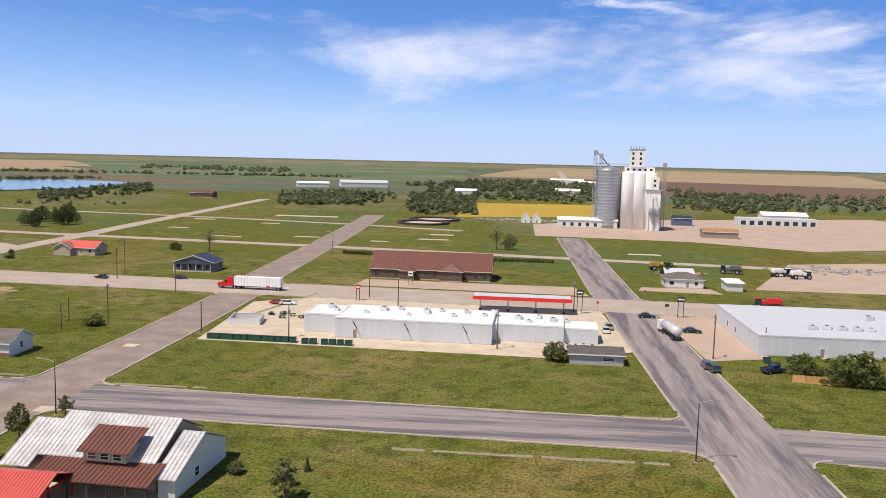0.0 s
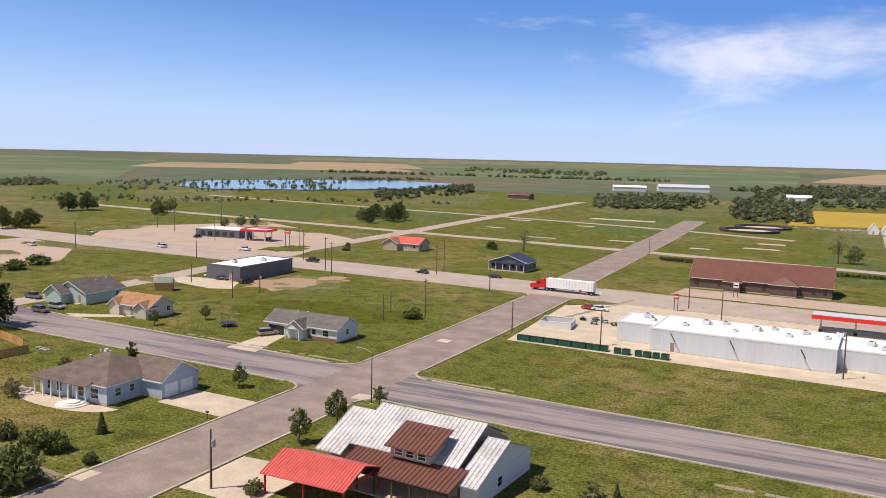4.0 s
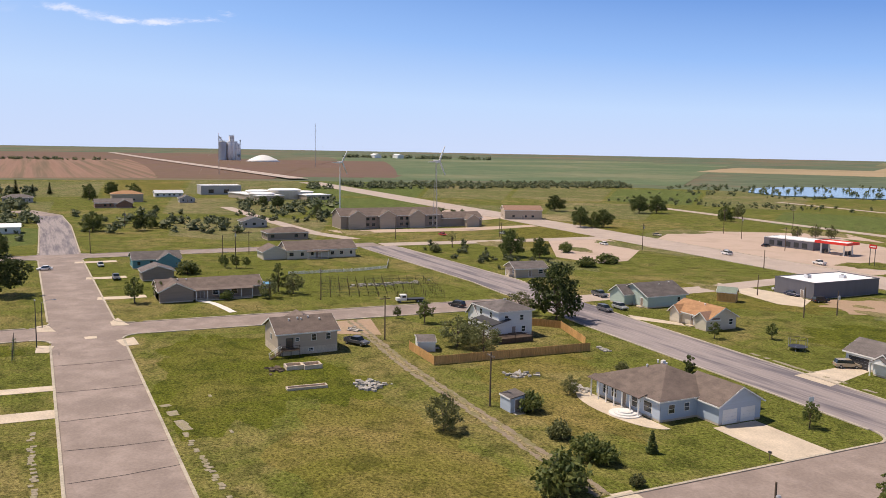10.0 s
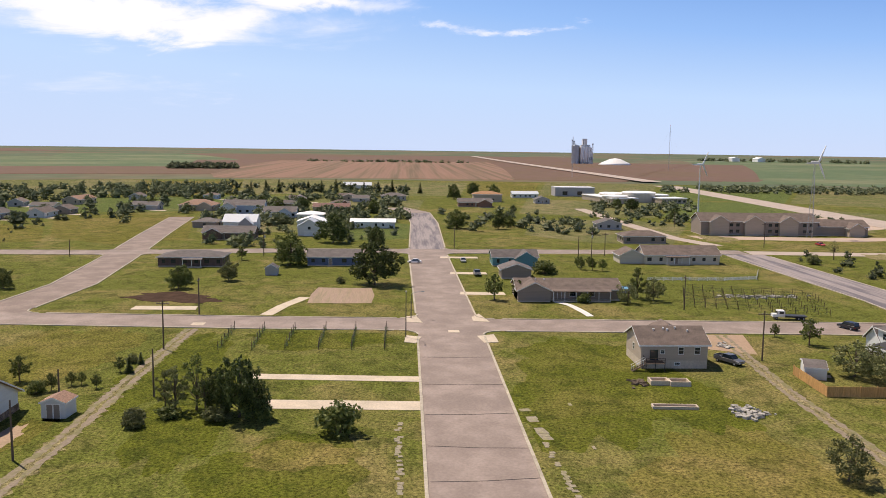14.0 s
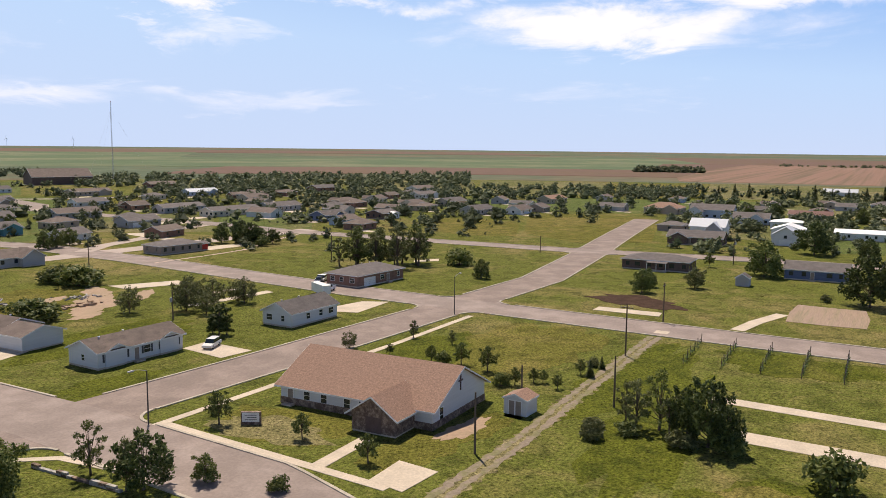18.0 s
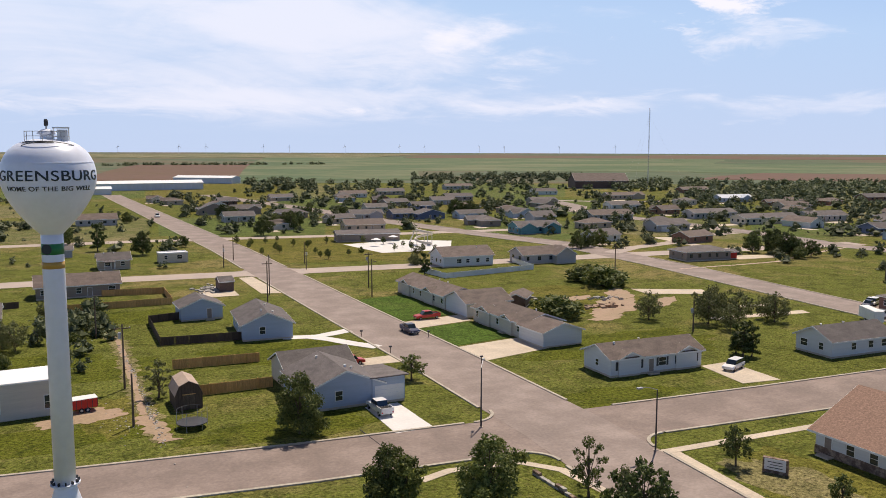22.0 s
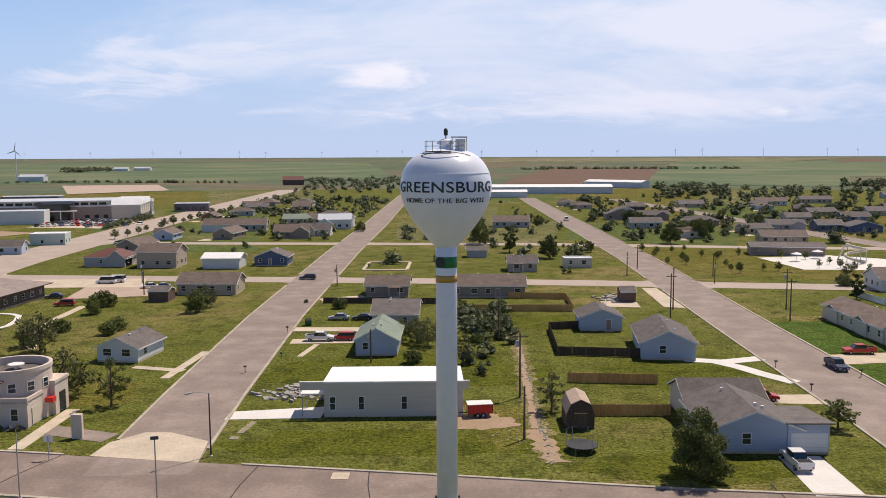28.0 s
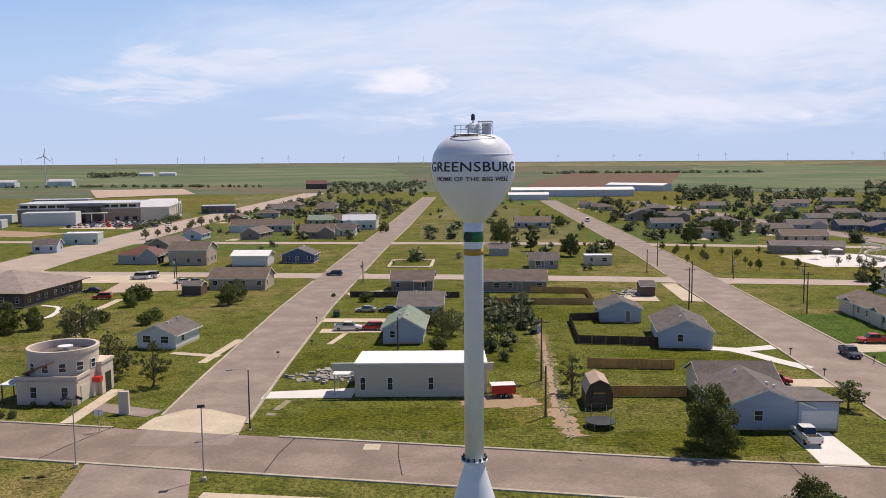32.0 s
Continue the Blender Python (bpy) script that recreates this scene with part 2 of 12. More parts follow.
M = dict(
    asphalt=mat("asphalt", (0.27, 0.216, 0.188), var=0.13, scale=0.16, fine=2.2, bump=0.1, rgb2=(0.306, 0.247, 0.216)),
    asphalt_old=mat("old_brown_asphalt", (0.238, 0.185, 0.158), var=0.15, scale=0.16, fine=2.2, bump=0.1, rgb2=(0.272, 0.213, 0.182)),
    old_slab=mat("weathered_old_slab", (0.34, 0.295, 0.215), var=0.3, scale=0.6, fine=3, bump=0.1, rgb2=(0.22, 0.2, 0.11)),
    asphalt_ew=mat("tarred_asphalt_ew", (0.335, 0.29, 0.282), var=0.18, scale=0.5, fine=3.5, bump=0.15, rgb2=(0.13, 0.117, 0.13), mix_at=(0.44, 0.60), stretch=(0.045, 0.65, 1)),
    asphalt_ns=mat("tarred_asphalt_ns", (0.335, 0.29, 0.282), var=0.18, scale=0.5, fine=3.5, bump=0.15, rgb2=(0.13, 0.117, 0.13), mix_at=(0.44, 0.60), stretch=(0.65, 0.045, 1)),
    highway=mat("highway_concrete", (0.43, 0.355, 0.305), var=0.12, scale=0.12, fine=2.0, bump=0.08),
    new_concrete=mat("new_concrete", (0.72, 0.70, 0.67), var=0.06, scale=0.3, fine=3.0, bump=0.05),
    concrete=mat("pale_concrete", (0.56, 0.475, 0.37), var=0.14, scale=0.25, fine=3.0, bump=0.08),
    kerb=mat("kerb_concrete", (0.44, 0.39, 0.315), var=0.2, scale=0.3, fine=2.5, bump=0.1),
    tar=mat("tar", (0.045, 0.04, 0.042), var=0.2, scale=0.8),
    gravel=mat("worn_gravel", (0.27, 0.215, 0.155), var=0.25, scale=0.3, fine=2.0, rgb2=(0.17, 0.155, 0.07), mix_at=(0.46, 0.58)),
    garden=mat("garden_soil", (0.36, 0.26, 0.19), var=0.22, scale=0.4, fine=2.5, rgb2=(0.24, 0.19, 0.12), stretch=(0.1, 2.0, 1)),
    dirt=mat("bare_dirt", (0.40, 0.28, 0.19), var=0.18, scale=0.15, fine=2.0, rgb2=(0.30, 0.22, 0.14)),
    sand=mat("sandy_lot", (0.50, 0.385, 0.31), var=0.1, scale=0.07, fine=1.5, rgb2=(0.40, 0.31, 0.245)),
    plough=mat("ploughed_soil", (0.07, 0.045, 0.033), rough=1.0, var=0.3, scale=0.4, fine=2.0, spec=0.03),
    white=mat("white_paint", (0.78, 0.78, 0.76), rough=0.55, var=0.05, scale=0.5),
    siding_white=mat("white_siding", (0.66, 0.67, 0.66), rough=0.6, var=0.05, scale=0.6, stretch=(0.3, 0.3, 5)),
    siding_cream=mat("cream_siding", (0.60, 0.54, 0.44), rough=0.65, var=0.06, scale=0.6, stretch=(0.3, 0.3, 5)),
    siding_tan=mat("tan_siding", (0.45, 0.37, 0.29), rough=0.7, var=0.07, scale=0.6, stretch=(0.3, 0.3, 5)),
    siding_grey=mat("grey_siding", (0.40, 0.39, 0.39), rough=0.65, var=0.06, scale=0.6, stretch=(0.3, 0.3, 5)),
    siding_blue=mat("pale_blue_siding", (0.43, 0.50, 0.60), rough=0.6, var=0.06, scale=0.6, stretch=(0.3, 0.3, 5)),
    siding_green=mat("pale_green_siding", (0.46, 0.55, 0.50), rough=0.6, var=0.06, scale=0.6, stretch=(0.3, 0.3, 5)),
    siding_teal=mat("teal_siding", (0.11, 0.27, 0.31), rough=0.6, var=0.08, scale=0.6, stretch=(0.3, 0.3, 5)),
    siding_navy=mat("blue_siding", (0.10, 0.135, 0.235), rough=0.6, var=0.08, scale=0.6, stretch=(0.3, 0.3, 5)),
    siding_taupe=mat("taupe_siding", (0.29, 0.235, 0.195), rough=0.7, var=0.08, scale=0.6, stretch=(0.3, 0.3, 5)),
    metal_wall=mat("ribbed_metal_wall", (0.60, 0.62, 0.66), rough=0.45, var=0.06, scale=0.2, fine=2, stretch=(2.5, 2.5, 0.2)),
    slate_wall=mat("slate_grey_metal_wall", (0.125, 0.125, 0.15), rough=0.5, var=0.08, scale=0.2, fine=2, stretch=(2.5, 2.5, 0.2)),
    dark_wall=mat("dark_brown_brick", (0.135, 0.09, 0.075), rough=0.8, var=0.2, scale=1.0),
    brick=mat("red_brown_brick", (0.25, 0.14, 0.10), rough=0.85, var=0.2, scale=1.0),
    # stone colour darkened to take in the shadow along the church base
    stone=mat("rubble_stone", (0.17, 0.115, 0.085), rough=0.9, var=0.35, scale=1.6, rgb2=(0.27, 0.20, 0.15)),
    roof_grey=mat("grey_shingles", (0.135, 0.118, 0.113), var=0.26, scale=0.5, fine=5, bump=0.3, stretch=(1, 1, 3), rand=0.16),
    roof_brown=mat("brown_shingles", (0.156, 0.121, 0.101), var=0.16, scale=0.5, fine=5, bump=0.3, stretch=(1, 1, 3), rand=0.1),
    roof_taupe=mat("taupe_shingles", (0.155, 0.12, 0.102), var=0.26, scale=0.5, fine=5, bump=0.3, stretch=(1, 1, 3), rand=0.1),
    roof_church=mat("tan_brown_shingles", (0.295, 0.182, 0.13), var=0.26, scale=5.0, fine=2.6, bump=0.35, stretch=(1, 1, 3)),
    roof_orange=mat("orange_tan_shingles", (0.37, 0.205, 0.105), var=0.24, scale=0.5, fine=5, bump=0.3, stretch=(1, 1, 3)),
    roof_green=mat("grey_green_shingles", (0.22, 0.27, 0.22), var=0.15, scale=0.5, fine=5, bump=0.3),
    roof_dusty=mat("dusty_pink_shingles", (0.30, 0.245, 0.225), var=0.2, scale=0.4, fine=4, bump=0.3, stretch=(1, 1, 3)),
    roof_mahogany=mat("mahogany_metal_roof", (0.165, 0.072, 0.055), rough=0.5, var=0.12, scale=0.3, fine=3, stretch=(2, 2, 0.3)),
    roof_red=mat("bright_red_metal_roof", (0.66, 0.13, 0.11), rough=0.45, var=0.1, scale=0.4, fine=3),
    roof_silver=mat("galvanised_metal_roof", (0.60, 0.59, 0.60), rough=0.45, var=0.22, scale=0.35, fine=2.5, metal=0.15),
    roof_white=mat("white_membrane_roof", (0.86, 0.86, 0.86), rough=0.6, var=0.05, scale=0.2, fine=2),
    roof_pale=mat("pale_grey_membrane_roof", (0.56, 0.59, 0.64), rough=0.6, var=0.05, scale=0.2, fine=2),
    roof_navy=mat("navy_metal_roof", (0.04, 0.047, 0.075), rough=0.4, var=0.12, scale=0.3),
    wood=mat("weathered_cedar_fence", (0.56, 0.325, 0.125), var=0.2, scale=1.5, fine=9, stretch=(3, 3, 0.4), rand=0.12),
    wood_dark=mat("dark_stained_fence", (0.085, 0.06, 0.045), var=0.25, scale=1.5, fine=9, stretch=(3, 3, 0.4), rand=0.15),
    pole=mat("creosoted_pole_wood", (0.13, 0.095, 0.07), var=0.25, scale=1.0, stretch=(3, 3, 0.3)),
    steel=mat("galvanised_steel", (0.42, 0.42, 0.43), rough=0.45, var=0.08, metal=0.4),
    dark_steel=mat("dark_steel", (0.06, 0.06, 0.065), rough=0.5, var=0.15, metal=0.3),
    tower_white=mat("white_tank_paint", (0.80, 0.84, 0.93), rough=0.33, var=0.03, scale=0.25, fine=1.5, bump=0.02, spec=0.5),
    tower_green=mat("green_band_paint", (0.03, 0.20, 0.07), rough=0.4, var=0.05),
    tower_gold=mat("gold_band_paint", (0.52, 0.31, 0.07), rough=0.4, var=0.05),
    letters=mat("black_lettering", (0.035, 0.045, 0.05), rough=0.5, var=0.05),
    red=mat("red_paint", (0.55, 0.03, 0.025), rough=0.35, var=0.06),
    bright_red=mat("bright_red_canopy", (0.70, 0.04, 0.03), rough=0.45, var=0.05),
    green_bin=mat("dark_green_steel", (0.02, 0.085, 0.055), rough=0.5, var=0.15),
    black=mat("black_rubber", (0.02, 0.02, 0.022), rough=0.8, var=0.15),
    glass=glass("window_glass"),
    water=mat("lake_water", (0.10, 0.17, 0.21), rough=0.12, var=0.05, scale=0.02, bump=0.02, spec=0.6),
    pool=mat("pool_water", (0.20, 0.45, 0.62), rough=0.1, var=0.05),
    bark=mat("bark", (0.12, 0.09, 0.065), var=0.3, scale=2, stretch=(2, 2, 0.5)),
    leaf=leafy("leaf_green", (0.05, 0.078, 0.018), (0.195, 0.215, 0.06)),
    leaf_dark=leafy("leaf_dark", (0.03, 0.05, 0.014), (0.135, 0.165, 0.045)),
    leaf_olive=leafy("leaf_olive", (0.085, 0.10, 0.036), (0.23, 0.235, 0.095)),
    # greens raised and blued, haze painted into the far leaves
    leaf_far_hazed=leafy("leaf_far_hazed", (0.058, 0.08, 0.04), (0.185, 0.205, 0.095), 0.22),
    vine=leafy("vine_green", (0.06, 0.10, 0.03), (0.11, 0.15, 0.05)),
    grain_white=mat("weathered_white_concrete", (0.83, 0.82, 0.81), rough=0.8, var=0.08, scale=0.15, fine=1.5, stretch=(2, 2, 0.15)),
    bin_steel=mat("corrugated_bin_steel", (0.40, 0.42, 0.45), rough=0.4, var=0.12, scale=0.3, fine=2, metal=0.5, stretch=(0.3, 0.3, 4)),
    stucco=mat("cream_stucco", (0.62, 0.53, 0.45), rough=0.85, var=0.07, scale=0.5, fine=6),
    rubble=mat("rubble_heap", (0.36, 0.34, 0.31), var=0.35, scale=0.8, fine=3, bump=0.6),
)


def turf(name, green, dry, dark, dry_at=(0.52, 0.68), bump=1.0):
    """Grass at four scales: broad dry sweeps, dry and dark patches, tufts and blades."""
    m = bpy.data.materials.new(name)
    m.use_nodes = True
    nd, ln = m.node_tree.nodes, m.node_tree.links
    bs = nd["Principled BSDF"]
    bs.inputs["Roughness"].default_value, bs.inputs["Specular IOR Level"].default_value = 1.0, 0.05
    geo = nd.new("ShaderNodeNewGeometry")

    def nz(s, det, ro, dis=0.0):
        n = nd.new("ShaderNodeTexNoise")
        for k, v in (("Scale", s), ("Detail", det), ("Roughness", ro), ("Distortion", dis)):
            n.inputs[k].default_value = v
        ln.new(geo.outputs["Position"], n.inputs["Vector"])
        return n.outputs[0]

    def rng(v, a, b, c, d):
        n = nd.new("ShaderNodeMapRange")
        for k, q in enumerate((a, b, c, d)):
            n.inputs[k + 1].default_value = q
        ln.new(v, n.inputs[0])
        return n.outputs[0]

    def mx(fac, a, b):
        n = nd.new("ShaderNodeMix")
        n.data_type = "RGBA"
        ln.new(fac, n.inputs[0])
        for k, q in ((6, a), (7, b)):
            if isinstance(q, tuple):
                n.inputs[k].default_value = (*q, 1)
            else:
                ln.new(q, n.inputs[k])
        return n.outputs[2]

    sweep, patch, clump, tuft, blade = nz(0.011, 3, 0.6, 0.8), nz(0.07, 4, 0.6, 0.8), nz(0.24, 4, 0.62, 0.5), nz(1.1, 4, 0.7), nz(1.9, 6, 0.86)
    both = nd.new("ShaderNodeMath")
    both.operation = "MULTIPLY_ADD"
    ln.new(sweep, both.inputs[0])
    both.inputs[1].default_value = 0.5
    ln.new(rng(patch, 0, 1, 0.0, 0.5), both.inputs[2])
    col = mx(rng(both.outputs[0], dry_at[0], dry_at[1], 0, 0.9), green, dry)
    col = mx(rng(clump, 0.50, 0.64, 0, 0.55), col, dark)
    col = mx(rng(tuft, 0.55, 0.70, 0, 0.75), col, dark)
    col = mx(rng(tuft, 0.45, 0.30, 0, 0.6), col, dry)
    hsv = nd.new("ShaderNodeHueSaturation")
    ln.new(col, hsv.inputs["Color"])
    v = nd.new("ShaderNodeMath")
    v.operation = "MULTIPLY"
    ln.new(rng(clump, 0.3, 0.7, 1.12, 0.88), v.inputs[0]), ln.new(rng(blade, 0.36, 0.64, 0.14, 1.72), v.inputs[1])
    ln.new(v.outputs[0], hsv.inputs["Value"])
    ln.new(hsv.outputs[0], bs.inputs["Base Color"])
    bp = nd.new("ShaderNodeBump")
    bp.inputs["Strength"].default_value, bp.inputs["Distance"].default_value = bump, 0.25
    ln.new(tuft, bp.inputs["Height"])
    ln.new(bp.outputs[0], bs.inputs["Normal"])
    return m


M["grass"] = turf("grass", (0.130, 0.144, 0.030), (0.242, 0.197, 0.080), (0.056, 0.070, 0.014), (0.49, 0.62))
M["blades"] = leafy("grass_blades", (0.11, 0.115, 0.018), (0.21, 0.18, 0.042), 0.25)
M["lawn"] = turf("mown_lawn", (0.075, 0.125, 0.022), (0.11, 0.14, 0.035), (0.05, 0.085, 0.018), bump=0.6)
# wheat and pasture lean bluer and lighter to stand for distance haze
M["wheat"] = mat("green_wheat", (0.115, 0.16, 0.085), rough=0.95, var=0.14, scale=0.004, fine=0.05, bump=0.0, rgb2=(0.17, 0.18, 0.105), spec=0.1)
M["stubble"] = mat("tan_stubble", (0.38, 0.29, 0.185), rough=0.95, var=0.10, scale=0.004, fine=0.05, bump=0.0, rgb2=(0.29, 0.235, 0.14), spec=0.1)
M["soil"] = mat("brown_soil", (0.172, 0.112, 0.088), rough=0.95, var=0.10, scale=0.004, fine=0.05, bump=0.0, rgb2=(0.15, 0.105, 0.07), spec=0.1)
M["soil_rows"] = mat("soil_in_rows", (0.27, 0.17, 0.125), rough=0.95, var=0.08, scale=0.1, fine=0.3, bump=0.0, rgb2=(0.16, 0.12, 0.08), stretch=(0.01, 0.9, 1), spec=0.1)
M["yellow_field"] = mat("yellow_field", (0.42, 0.30, 0.055), rough=0.95, var=0.10, scale=0.01, fine=0.2, bump=0.0, spec=0.1)
M["pasture"] = mat("dry_pasture", (0.155, 0.16, 0.085), rough=0.95, var=0.18, scale=0.012, fine=0.15, bump=0.0, rgb2=(0.25, 0.21, 0.125), spec=0.1)

# the next three grasses are lightened to stand in for mid-distance haze
M["turf_dull"] = turf("dull_grass", (0.15, 0.158, 0.058), (0.25, 0.21, 0.11), (0.085, 0.095, 0.034), (0.48, 0.6))
M["turf_dry"] = turf("dry_grass", (0.215, 0.19, 0.085), (0.32, 0.26, 0.15), (0.12, 0.117, 0.048), (0.46, 0.6))
M["turf_deep"] = turf("deep_grass", (0.115, 0.148, 0.042), (0.19, 0.18, 0.075), (0.065, 0.085, 0.027), (0.52, 0.64))
# distance haze is put into this colour: greyer, bluer and lighter
M["far_plain_hazed"] = mat("far_plain_hazed", (0.12, 0.15, 0.095), rough=0.95, var=0.2, scale=0.0022, fine=0.02, bump=0.0, rgb2=(0.155, 0.13, 0.088), mix_at=(0.48, 0.58), stretch=(1, 1, 1), spec=0.05)
M["turf_gold"] = turf("sun_dried_grass", (0.146, 0.14, 0.029), (0.226, 0.18, 0.064), (0.074, 0.08, 0.016), (0.47, 0.62))
# lush grass; its darker green also paints the backlit look of southern lawns
M["turf_lush_backlit"] = turf("lush_backlit_grass", (0.104, 0.117, 0.016), (0.165, 0.15, 0.038), (0.042, 0.058, 0.01), (0.52, 0.66))
# ---- mesh helpers ----


def part(name, bm, material, parent=None, label="", smooth=False):
    me = bpy.data.meshes.new(name)
    bmesh.ops.recalc_face_normals(bm, faces=bm.faces)
    bm.to_mesh(me)
    bm.free()
    me.materials.append(material)
    if smooth:
        for p in me.polygons:
            p.use_smooth = True
    ob = new(name, me)
    ob.parent = parent
    if label:
        ob["label"] = label
    return ob


def pydata(name, verts, faces, material, parent=None, label=""):
    me = bpy.data.meshes.new(name)
    me.from_pydata(verts, [], faces)
    me.update()
    me.materials.append(material)
    ob = new(name, me)
    ob.parent = parent
    if label:
        ob["label"] = label
    return ob


def root(name, m, label, category, group=""):
    ob = new(name)
    ob.empty_display_size = 0.5
    ob.matrix_basis = m
    return tagged(ob, label, category, group)


def box(bm, x0, y0, z0, x1, y1, z1, m=None):
    vs = [bm.verts.new(p) for p in ((x0, y0, z0), (x1, y0, z0), (x1, y1, z0), (x0, y1, z0), (x0, y0, z1), (x1, y0, z1), (x1, y1, z1), (x0, y1, z1))]
    for f in ((3, 2, 1, 0), (4, 5, 6, 7), (0, 1, 5, 4), (1, 2, 6, 5), (2, 3, 7, 6), (3, 0, 4, 7)):
        bm.faces.new([vs[k] for k in f])
    if m is not None:
        for v in vs:
            v.co = m @ v.co
    return bm


def boxed(*a, m=None):
    return box(bmesh.new(), *a, m=m)


def prism(bm, poly, z0, z1):
    """A plan polygon, drawn up from z0 to z1."""
    lo, hi = [bm.verts.new((x, y, z0)) for x, y in poly], [bm.verts.new((x, y, z1)) for x, y in poly]
    n = len(poly)
    bm.faces.new(lo[::-1]), bm.faces.new(hi)
    for k in range(n):
        bm.faces.new((lo[k], lo[(k + 1) % n], hi[(k + 1) % n], hi[k]))
    return bm


def lathe(bm, prof, seg=24, cx=0.0, cy=0.0, a0=0.0, a1=2 * math.pi):
    """A profile of (radius, z) turned round the upright through cx, cy."""
    full = abs(a1 - a0 - 2 * math.pi) < 1e-6
    n = seg if full else seg + 1
    rings = [[bm.verts.new((cx + r * math.cos(a0 + (a1 - a0) * k / seg), cy + r * math.sin(a0 + (a1 - a0) * k / seg), z)) for k in range(n)] for r, z in prof]
    for a, b in zip(rings, rings[1:]):
        for k in range(seg):
            j = (k + 1) % n
            bm.faces.new((a[k], a[j], b[j], b[k]))
    if full:
        bm.faces.new(rings[0][::-1]), bm.faces.new(rings[-1])
    return bm


def rod(bm, a, b, r0, r1=None, seg=6):
    """A tapered rod from a to b."""
    a, b = Vector(a), Vector(b)
    r1 = r0 if r1 is None else r1
    q = (b - a).to_track_quat("Z", "Y").to_matrix()
    lo, hi = [], []
    for k in range(seg):
        c = Vector((math.cos(2 * math.pi * k / seg), math.sin(2 * math.pi * k / seg), 0))
        lo.append(bm.verts.new(a + q @ (c * r0))), hi.append(bm.verts.new(b + q @ (c * r1)))
    for k in range(seg):
        j = (k + 1) % seg
        bm.faces.new((lo[k], lo[j], hi[j], hi[k]))
    bm.faces.new(lo[::-1]), bm.faces.new(hi)
    return bm


# ---- ground and far fields ----


def far_rise(r, up=0.0, east=0.0):
    """The land lifts a little towards the edge of sight, most in the south-east."""
    s = min(max((r - 1500) / 3300, 0), 1)
    return (15.0 - 9.0 * up + 8.0 * east) * s * s


def ground_sheet():
    bm = bmesh.new()
    radii = [0, 60, 140, 260, 420, 640, 900, 1200, 1500, 1800, 2150, 2500, 2900, 3300, 3700, 4100, 4450, 4750]
    seg, cx, cy = 72, -50.0, 0.0
    hub = bm.verts.new((cx, cy, 0))
    prev = None
    for r in radii[1:]:
        ring = [bm.verts.new((cx + r * math.cos(2 * math.pi * k / seg), cy + r * math.sin(2 * math.pi * k / seg), far_rise(r, math.sin(2 * math.pi * k / seg), math.cos(2 * math.pi * k / seg)))) for k in range(seg)]
        for k in range(seg):
            j = (k + 1) % seg
            bm.faces.new((hub, ring[k], ring[j]) if prev is None else (prev[k], ring[k], ring[j], prev[j]))
        prev = ring
    return tagged(part("ground", bm, M["grass"]), "flat grassy ground with dry patches reaching the horizon", "ground", kind="structure")


ground_sheet()


COVERED, HOUSES = [], []   # plans of what lies on the grass


def in_poly(x, y, poly):
    c = False
    for (xa, ya), (xb, yb) in zip(poly, poly[1:] + poly[:1]):
        if (ya > y) != (yb > y) and x < (xb - xa) * (y - ya) / (yb - ya) + xa:
            c = not c
    return c


def flat(name, poly, material, z=0.03, label="", category="", kind="structure", parent=None):
    """A thin slab of ground cover lying on the ground."""
    COVERED.append(list(poly))
    ob = part(name, prism(bmesh.new(), poly, -0.2, z), material, parent)
    if label and parent is None:
        tagged(ob, label, category or name.replace("_", " "), kind=kind)
    return ob


def strip(name, pts, width, material, z=0.03, label="", category="", kind="structure"):
    """A ribbon of ground cover along a line."""
    left, right = [], []
    for k, p in enumerate(pts):
        a, b = Vector(pts[max(k - 1, 0)]), Vector(pts[min(k + 1, len(pts) - 1)])
        d = (b - a).normalized()
        n = Vector((-d.y, d.x)) * width / 2
        left.append(tuple(Vector(p) + n)), right.append(tuple(Vector(p) - n))
    COVERED.append(left + right[::-1])
    verts = [(x, y, zz) for zz in (z, -0.2) for x, y in left + right]
    n = len(pts)
    faces = [(k, k + 1, n + k + 1, n + k) for k in range(n - 1)]
    faces += [(k + 1, k, 2 * n + k, 2 * n + k + 1) for k in range(n - 1)] + [(n + k, n + k + 1, 3 * n + k + 1, 3 * n + k) for k in range(n - 1)]
    faces += [(0, n, 3 * n, 2 * n), (2 * n - 1, n - 1, 3 * n - 1, 4 * n - 1)]
    ob = pydata(name, verts, faces, material)
    return tagged(ob, label, category or name.replace("_", " "), kind=kind) if label else ob


def field(poly, material, label, z=0.25):
    """A far field follows the rise of the land."""
    bm = bmesh.new()
    f = bm.faces.new([bm.verts.new((x, y, 0)) for x, y in poly])
    bmesh.ops.triangulate(bm, faces=[f])
    bmesh.ops.subdivide_edges(bm, edges=bm.edges[:], cuts=7, use_grid_fill=True)
    for v in bm.verts:
        r = math.hypot(v.co.x + 50, v.co.y)
        v.co.z = z + far_rise(r, v.co.y / max(r, 1), v.co.x / max(r, 1)) + 0.0006 * max(r - 900, 0)
    me = part("field", bm, material)
    return tagged(me, label, "field", kind="structure")


# ---- roads ----
ROADS = []


def road(name, pts, width, material, label, kerbs=True, z=0.03):
    ROADS.append((name, [Vector(p) for p in pts], width, kerbs, material))
    return strip(name, pts, width, material, z, label, "road")


